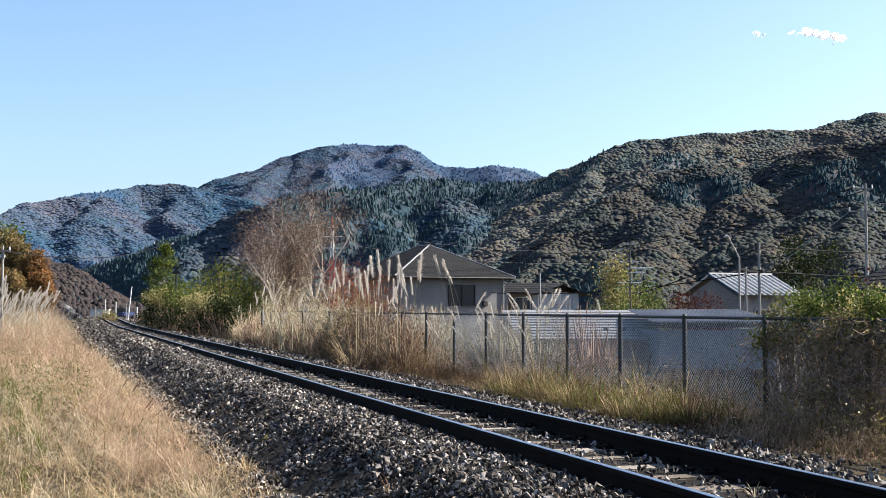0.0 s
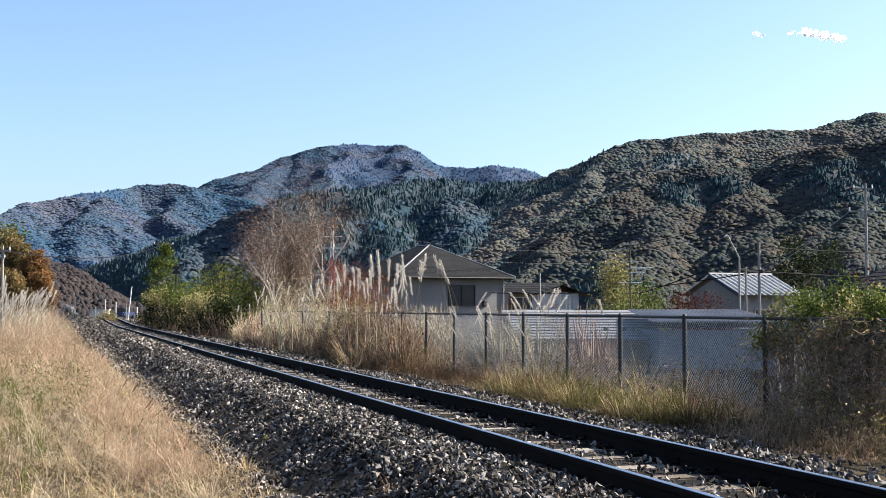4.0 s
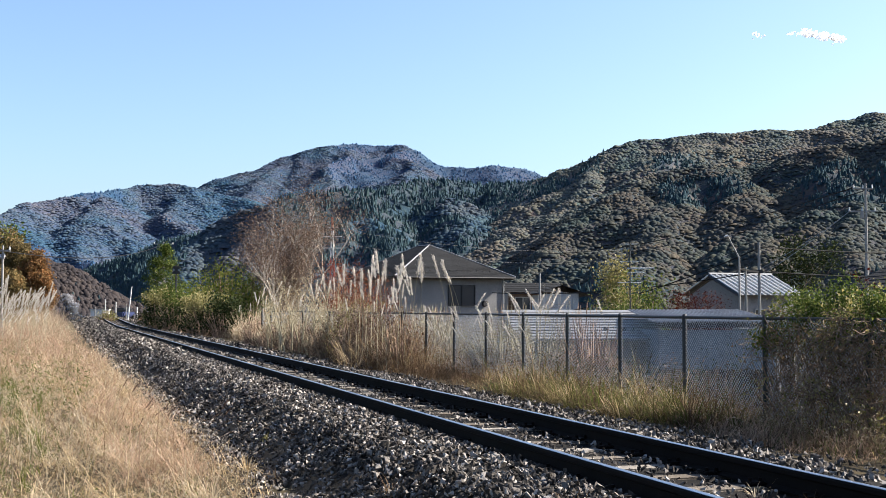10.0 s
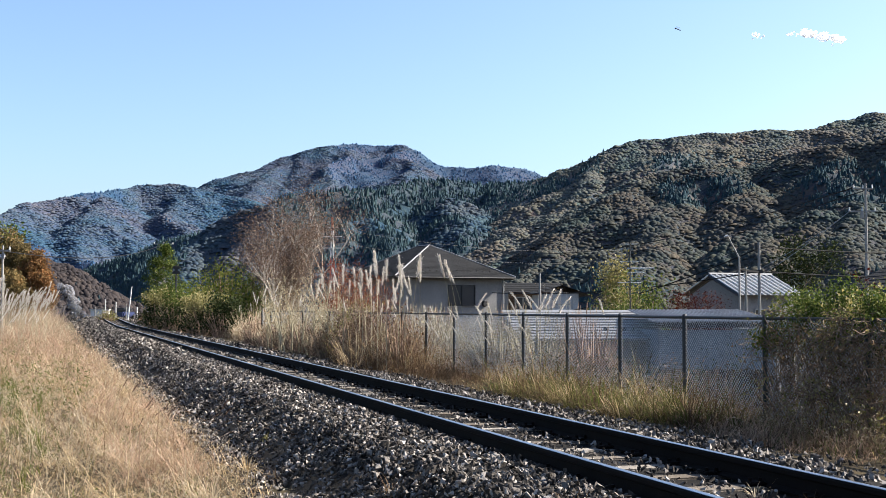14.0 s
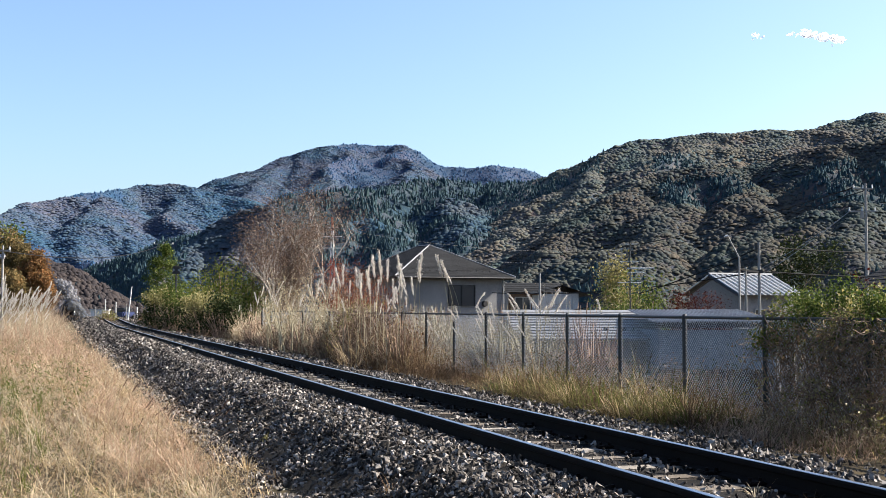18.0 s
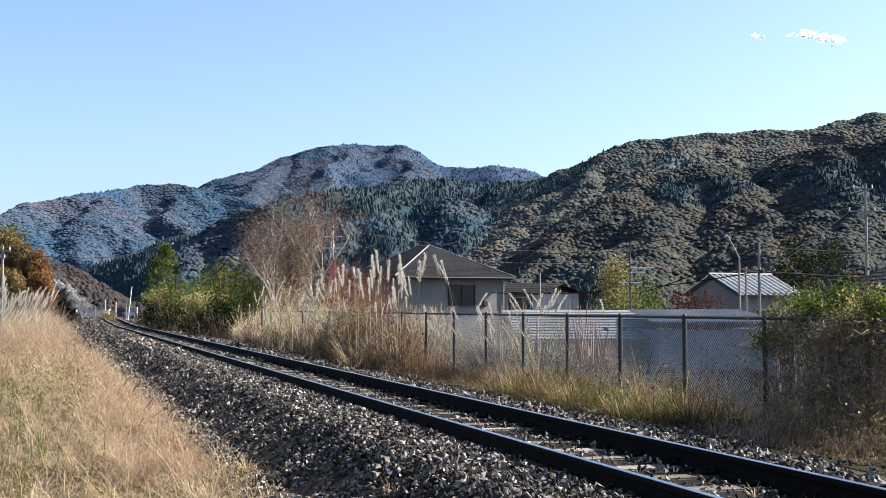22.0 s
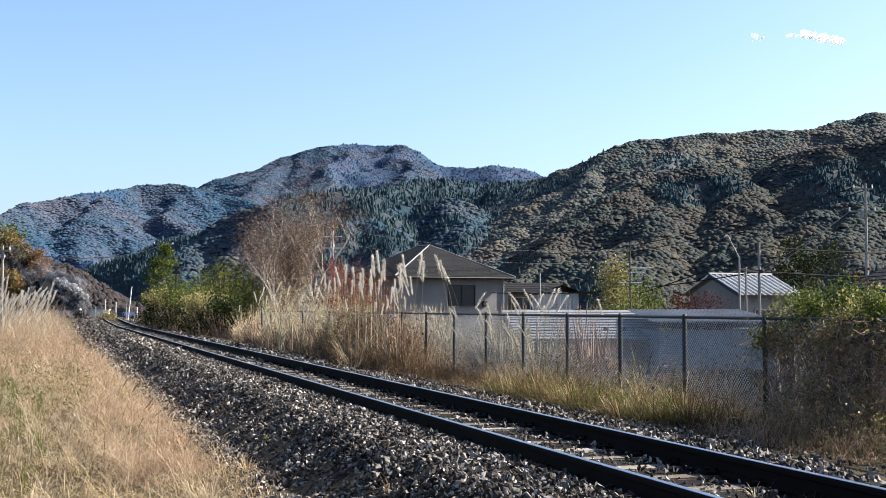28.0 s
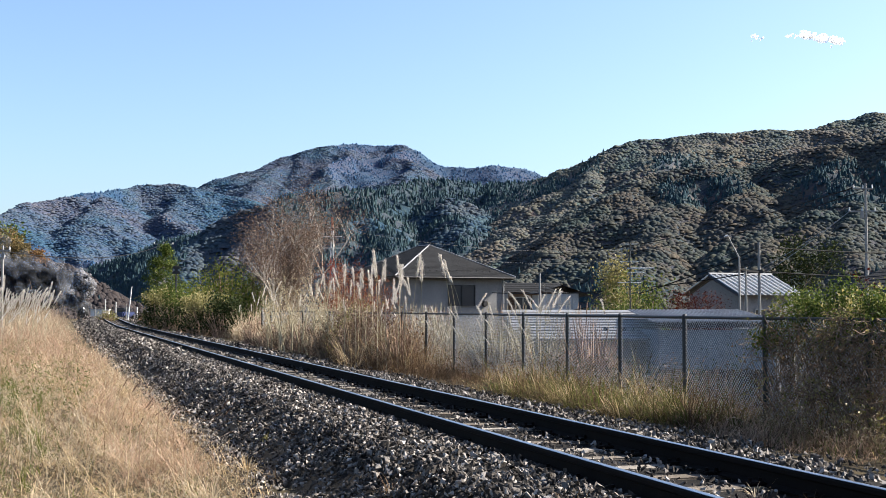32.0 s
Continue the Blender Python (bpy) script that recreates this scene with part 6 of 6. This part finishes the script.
def broadleaf(name, x, y, z, height, wide, label, leaf, n, size, seed):
    """A tall tree with a dense, lumpy, domed crown on a short trunk."""
    t = thing(name, pose(x, y, z), label, "tree")
    g = np.random.default_rng(seed)
    mid = height * 0.58
    tips, boughs = [], []
    for i in range(130):
        d = g.normal(size=3)
        d /= np.linalg.norm(d)
        r = (0.8 + 0.5 * noise.noise(Vector(d) * 1.6 + Vector((seed, 0, 0)))) * g.uniform(0.55, 1.0)
        p = np.array([d[0] * wide * r, d[1] * wide * r, mid + d[2] * height * 0.43 * r])
        tips.append(p)
        if i < 40:
            boughs.append((np.array([0, 0, mid * 0.6]), p, 0.16, 0.04))
    child("trunk", mesh("trunk", *sticks([(np.array([0, 0, -0.5]), np.array([0, 0, mid]), 0.5, 0.25)], 8), M_twig, True), t)
    child("branchwork", mesh("branchwork", *sticks(boughs, 3), M_twig), t)
    child("crown", mesh("crown", *foliage(np.array(tips), n, 0.85, size), leaf), t)
    return t


for i, (x, y, top, wide) in enumerate(((-141.0, 402, 28.8, 7.4), (-134.0, 400, 26.0, 6.4), (-129.3, 395, 21.0, 5.0), (-125.6, 390, 14.5, 3.8), (-148.5, 410, 27.5, 7.5), (-133.5, 385, 15.0, 5.5), (-140.5, 388, 17.0, 6.0))):
    broadleaf("autumn_tree", x, y, -6.0, top + 6.0, wide, "broad tall tree in orange-brown autumn leaf", M_leaf_ob if i in (2, 3) else M_leaf_o, 7500, 0.75, 300 + i)
tree("conifer", -156.6, 427, -6, 27.5, "dark green conifer on the knoll", M_leaf_g, 2600, 1.0, M_twig, seed=330, spread=0.4, depth=3, reach=1.8, r0=0.5, up=0.5)
tree("conifer", 17.7, 68, -3, 6.6, "dark conifer behind the metal-roofed house", M_leaf_d, 4200, 0.15, M_twig, seed=331, spread=0.3, depth=3, reach=0.3, r0=0.12, up=0.3)


# ---- the steam locomotive on the far line
M_lamp = bpy.data.materials.new("headlight_glow")
M_lamp.use_nodes = True
M_lamp.node_tree.nodes["Principled BSDF"].inputs["Emission Color"].default_value = (1, 0.93, 0.8, 1)
M_lamp.node_tree.nodes["Principled BSDF"].inputs["Emission Strength"].default_value = 2.5

loco = thing("steam_locomotive", pose(0, 0, 0), "black steam locomotive with a lit headlight", "locomotive")
bm = rod((0, -0.1, 2.3), (0, 6.5, 2.3), 0.74, None, 24)
part("boiler", bm, M_black, loco)
sb = part("smokebox_door", rod((0, -0.22, 2.3), (0, -0.1, 2.3), 0.55, 0.72, 24), M_black, loco)
part("door_ring", rod((0, -0.25, 2.3), (0, -0.22, 2.3), 0.2, 0.24, 16), M_steel, sb)
part("chimney", rod((0, 0.7, 2.9), (0, 0.7, 3.75), 0.24, 0.28, 16), M_black, loco)
part("dome", rod((0, 2.6, 2.95), (0, 2.6, 3.5), 0.45, 0.36, 16), M_black, loco)
part("headlight_case", rod((0, -0.12, 3.22), (0, 0.3, 3.22), 0.27, 0.24, 16), M_black, loco)
part("headlight_lens", rod((0, -0.15, 3.22), (0, -0.11, 3.22), 0.15, None, 16), M_lamp, loco, "glowing headlight")
for sx in (-1, 1):
    part("smoke_deflector", block(min(sx * 1.05, sx * 1.09), max(sx * 1.05, sx * 1.09), -0.1, 1.6, 1.75, 3.15, 0.015), M_black, loco)
    part("cylinder", rod((sx * 1.1, 0.2, 0.95), (sx * 1.1, 1.3, 0.95), 0.36, None, 14), M_black, loco)
    part("running_board", block(min(sx * 0.7, sx * 1.35), max(sx * 0.7, sx * 1.35), -0.2, 7.5, 1.66, 1.74), M_black, loco)
    part("buffer_beam_step", block(min(sx * 0.8, sx * 1.3), max(sx * 0.8, sx * 1.3), -0.9, -0.2, 0.35, 0.45), M_black, loco)
    for k, (y, r) in enumerate(((0.7, 0.43), (2.6, 0.75), (4.3, 0.75), (6.0, 0.75), (8.0, 0.43))):
        w = part("wheel", rod((sx * 0.5, y, r), (sx * 0.62, y, r), r, None, 20), M_black, loco)
        part("tyre", rod((sx * 0.53, y, r), (sx * 0.63, y, r), r + 0.015, None, 20), M_steel, w)
part("front_deck", block(-1.3, 1.3, -0.9, 0, 1.05, 1.14), M_black, loco)
part("buffer_beam", block(-1.3, 1.3, -1.05, -0.9, 0.7, 1.15), M_black, loco)
part("coupler", block(-0.15, 0.15, -1.4, -1.0, 0.75, 1.0), M_rust, loco)
part("cab", block(-1.35, 1.35, 6.5, 8.4, 1.4, 3.5, 0.06), M_black, loco)
part("cab_roof", block(-1.45, 1.45, 6.3, 9.0, 3.5, 3.65, 0.06), M_black, loco)
part("tender", block(-1.3, 1.3, 9.2, 14.5, 0.9, 2.7, 0.06), M_black, loco)


def loco_at(t):
    """Where the smokebox's front stands: it climbs towards the camera at about eight metres a second."""
    y = 330 + 8.0 * (32 - t)
    return -95.2 - 0.3175 * (y - 330), y, -2.2 - 0.0118 * (y - 330)


# ---- smoke: lumps that ride and drift, dense ones of steam and thin grey veils
def smoke_stuff(name, colour, cover, scale, low=0.35, high=0.65):
    m = bpy.data.materials.new(name)
    m.use_nodes = True
    nt = m.node_tree
    nt.nodes.clear()
    out = nt.nodes.new("ShaderNodeOutputMaterial")
    d = put(nt, "BsdfDiffuse", Color=(*colour, 1))
    tl = put(nt, "BsdfTranslucent", Color=(*colour, 1))
    a = nt.nodes.new("ShaderNodeMixShader")
    a.inputs[0].default_value = 0.5
    nt.links.new(d.outputs[0], a.inputs[1]), nt.links.new(tl.outputs[0], a.inputs[2])
    tp = nt.nodes.new("ShaderNodeBsdfTransparent")
    mx = nt.nodes.new("ShaderNodeMixShader")
    tc = nt.nodes.new("ShaderNodeTexCoord")
    n = put(nt, "TexNoise", Scale=scale, Detail=4.0, Roughness=0.6)
    nt.links.new(tc.outputs["Object"], n.inputs["Vector"])
    r = nt.nodes.new("ShaderNodeMapRange")
    r.inputs["From Min"].default_value, r.inputs["From Max"].default_value, r.inputs["To Max"].default_value = low, high, cover
    nt.links.new(n.outputs[0], r.inputs["Value"])
    nt.links.new(r.outputs[0], mx.inputs[0])
    nt.links.new(tp.outputs[0], mx.inputs[1]), nt.links.new(a.outputs[0], mx.inputs[2])
    nt.links.new(mx.outputs[0], out.inputs[0])
    return m


M_steam = smoke_stuff("white_steam", (0.27, 0.27, 0.29), 0.7, 1.6, 0.32, 0.6)
M_smoke = smoke_stuff("dark_smoke", (0.17, 0.18, 0.2), 0.36, 0.8, 0.3, 0.6)
M_veil = smoke_stuff("thin_smoke", (0.27, 0.29, 0.34), 0.19, 0.22, 0.4, 0.75)
M_cloud = smoke_stuff("cloud_white", (0.97, 0.97, 0.97), 0.62, 0.09, 0.32, 0.62)


def puff_mesh(name, q, mat, n, reach, r0, r1, flat=1.0):
    g = np.random.default_rng(400 + q)
    loc = g.normal(0, 1, (n, 3)) * reach * np.array([1, 1, flat])
    sz = g.uniform(r0, r1, n)
    v, f = swarm(lumps(2, 0.5, 4), any_turn(n), loc, sz)
    return mesh(name, v, f, mat, True)


PUFFS = []
LO = [(puff_mesh("steam_puff", q, M_steam, 12, 0.75, 0.35, 0.9)) for q in range(3)]
DK = [(puff_mesh("smoke_puff", q + 5, M_smoke, 7, 0.8, 0.6, 1.2)) for q in range(3)]
VE = [(puff_mesh("smoke_veil", q + 9, M_veil, 6, 3.4, 2.2, 4.6, 0.8)) for q in range(3)]
gp = np.random.default_rng(17)
# offsets from the chimney: sideways, back, up; and how they drift in a second once the train works uphill
for i in range(24):
    u = i / 23
    ob = tagged(new("steam_puff", LO[i % 3]), "billowing pale steam over the locomotive", "steam", "steam puffs")
    PUFFS.append((ob, (-0.2 - 5.0 * u + gp.normal(0, 0.5), 4 + 14 * u, 1.9 + 3.4 * u ** 0.7 + gp.normal(0, 0.4)), (-0.4 * u, 0.05, 0.12 * u)))
for i in range(18):
    u = i / 17
    ob = tagged(new("smoke_puff", DK[i % 3]), "dark coal smoke from the chimney", "smoke", "smoke puffs")
    PUFFS.append((ob, (0.3 - 6 * u + gp.normal(0, 0.5), 2 + 20 * u, 0.4 + 2.0 * u + gp.normal(0, 0.5)), (-1.1 * u, 0.1, 0.12 * u)))
for i in range(14):
    u = i / 13
    ob = tagged(new("smoke_veil", VE[i % 3]), "thin grey smoke drifting over the trees", "smoke", "smoke veils")
    PUFFS.append((ob, (-1.0 - 4 * u + gp.normal(0, 1.0), 14 + 26 * u, 2.0 + 4.5 * u + gp.normal(0, 1.2)), (-0.4 - 1.5 * u, 0.3, 0.28)))

# ---- cloud: a few long soft lumps that barely overlap
CLOUDS = []
for q, (x, y, z, rows, label) in enumerate(((1203, 4000, 884, ((-62, 4, 26, 7), (-30, 7, 30, 12), (5, 5, 38, 15), (42, -4, 34, 15), (74, -14, 20, 15)), "small bright white cloud"), (1025, 4000, 884, ((-8, 4, 13, 10), (10, -5, 20, 8)), "small torn scrap of white cloud"))):
    g = np.random.default_rng(500 + q)
    loc, sz = [], []
    for dx, dz, rx, rz in rows:
        n = int(rx * 0.16) + 2
        off = g.normal(0, 0.5, (n, 3)) * np.array([rx, 12, rz])
        loc.append(off + np.array([dx, 0, dz]))
        sz.append(rz * 0.8 * g.uniform(0.5, 1.1, n) * np.exp(-np.abs(off[:, 2]) / rz))
    loc, sz = np.concatenate(loc), np.concatenate(sz)
    v, f = swarm(lumps(2, 0.5, 4), turns(len(loc), 0.3), loc, np.stack([sz * 2.4, sz * 0.8, sz], -1))
    ob = new("cloud", mesh("cloud", v, f, M_cloud, True))
    CLOUDS.append((tagged(ob, label + " high over the mountain", "cloud"), x, y, z))

# ---- a dragonfly that darts past
fly = thing("dragonfly", pose(0, 0, 0), "dark dragonfly darting past the camera", "insect")
part("body", rod((-0.022, 0, 0), (0.008, 0, 0), 0.0018, 0.003, 8), M_black, fly)
part("head", rod((0.008, 0, 0), (0.014, 0, 0), 0.0035, 0.0025, 8), M_black, fly)
M_wing = surface("clear_wing", [(0.3, 0.3, 0.3), (0.5, 0.5, 0.5)], big=50, fine=300, rough=0.2, own=True, clear=0.7)
for sx in (-1, 1):
    for x0, a in ((0.003, 0.004), (-0.002, -0.004)):
        bm = bmesh.new()
        vs = [bm.verts.new(p) for p in ((x0, 0, 0.003), (x0 + 0.004 + a, sx * 0.015, 0.006), (x0 + a, sx * 0.027, 0.007), (x0 - 0.005 + a, sx * 0.016, 0.006))]
        bm.faces.new(vs)
        part("wing", bm, M_wing, fly)

for ob in fly.children:
    ob.data.transform(Matrix.Scale(0.72, 4))

# ---- the line and the bank go on beside and behind the tripod
for k in range(19):
    x, y = on_line(4.0 - 0.64 * k, 0.0)
    child("sleeper", me_sl[k % 4], track).matrix_world = pose(float(x), float(y), float(rail_z(0)) - 0.155, 0, 0, ANG + (k * 7 % 5 - 2) * 0.5)
heap = [stones(9500, -8, 5, -2.5, -0.66, 0.036), stones(2200, -8, 5, -0.5, 0.5, 0.028), stones(6000, -8, 5, 0.66, 2.6, 0.036)]
loc, size = np.concatenate([h[0] for h in heap]), np.concatenate([h[1] for h in heap])
v, f = swarm(ROCKS, any_turn(len(loc)), loc, size)
tagged(child("ballast_stones", mesh("ballast_stones", v, f, M_stone), bed), "angular grey ballast stones", kind="stuff")
tussocks("dry_tussocks", 420, -8, 5.0, -9.0, -2.6, 26, 0.14, 0.009, M_straw, "low tangled straw-coloured grass on the bank", 0.9, 41, CURLS, 0.2)
tussocks("dry_tussocks", 240, -8, 5.0, -9.0, -2.6, 26, 0.15, 0.009, M_straw2, "low tangled pale grass on the bank", 0.9, 66, CURLS, 0.2)
tussocks("brown_tussocks", 260, -8, 5.0, -9.0, -2.6, 26, 0.14, 0.009, M_pink, "low tangled reddish grass on the bank", 0.9, 67, CURLS, 0.2)
tussocks("green_tussocks", 50, -8, 5.2, -8.0, -4.5, 40, 0.2, 0.01, M_green_grass, "green weeds among the dry grass", 0.7, 42)
tussocks("rusty_grass", 70, -8, 8, 2.8, 5.0, 45, 0.2, 0.008, M_pink, "rust-coloured short grass at the fence's foot", 0.6, 43)


def motions():
    g = np.random.default_rng(99)
    for t, x, y, z, az, amount in SWAY:
        ph = g.uniform(0, 6.28, 3)
        rows = []
        for i in range(0, 33):
            a = amount * (math.sin(i * 2.1 + ph[0]) + 0.6 * math.sin(i * 1.3 + ph[1]))
            b = amount * math.sin(i * 1.7 + ph[2])
            rows.append((i * 1.0, pose(x, y, z, b, a, az)))
        walk(t, rows)
    turn = math.degrees(math.atan2(0.3175, 1.0))
    rows = []
    for i in range(0, 9):
        t = i * 4.0
        x, y, z = loco_at(t)
        rows.append((t, pose(x, y, z, 0, 0, turn)))
    walk(loco, rows)
    for ob, off, drift in PUFFS:
        ph, sp = g.uniform(0, 6.28), g.uniform(4, 12) * g.choice((-1, 1))
        rows = []
        for i in range(0, 17):
            t = i * 2.0
            x, y, z = loco_at(t)
            # the plume builds up as the train comes out from behind the rise
            k = min(1.0, max(0.1, (t - 5) / 12)) if ob.name[:5] == "steam" else min(1.0, max(0.08, (t - 16) / 10))
            d = [o * k + v * max(0.0, t - 17) for o, v in zip(off, drift)]
            if ob.name[:5] == "steam":
                d[2] *= 1 + max(0.0, 26 - t) / 9
                late = max(0.0, t - 26) / 6
                d[0] = d[0] * (1 - 0.75 * late) + 1.4 * late
                d[1] *= 1 - 0.6 * late
                d[2] = d[2] * (1 - 0.4 * late) + late * (3.0 + 1.3 * math.sin(ph * 7))
            if "veil" in ob.name:
                d[2] -= 9 * (1 - k)
            wob = 0.35 * math.sin(t * 1.1 + ph)
            rows.append((t, pose(x + d[0] - 0.3175 * d[1] + wob, y + d[1] + 0.7, z + 3.7 + d[2] + 0.3 * math.sin(t * 0.9 + ph * 2), sp * t * 0.3, 0, sp * t)))
        walk(ob, rows)
    for ob, x, y, z in CLOUDS:
        walk(ob, [(0, pose(x + 3, y, z + 5)), (32, pose(x - 3, y, z - 5))])
    # the dragonfly comes down out of the sky, crosses in a third of a second and is gone before the dark hillside
    step = Vector((-0.42, 0, -0.235))
    mid = Vector((0.53, 5.0, 1.99))
    walk(fly, [(0, pose(*(mid - step * 9), 0, -25, 180)), (13.1, pose(*(mid - step * 9), 0, -25, 180))] + [(14.1 + 0.1 * i, pose(*(mid + step * i), 0, -25, 180)) for i in range(-8, 9)] + [(15.5, pose(*(mid + step * 16), 0, -25, 180)), (32, pose(*(mid + step * 16), 0, -25, 180))])


motions()
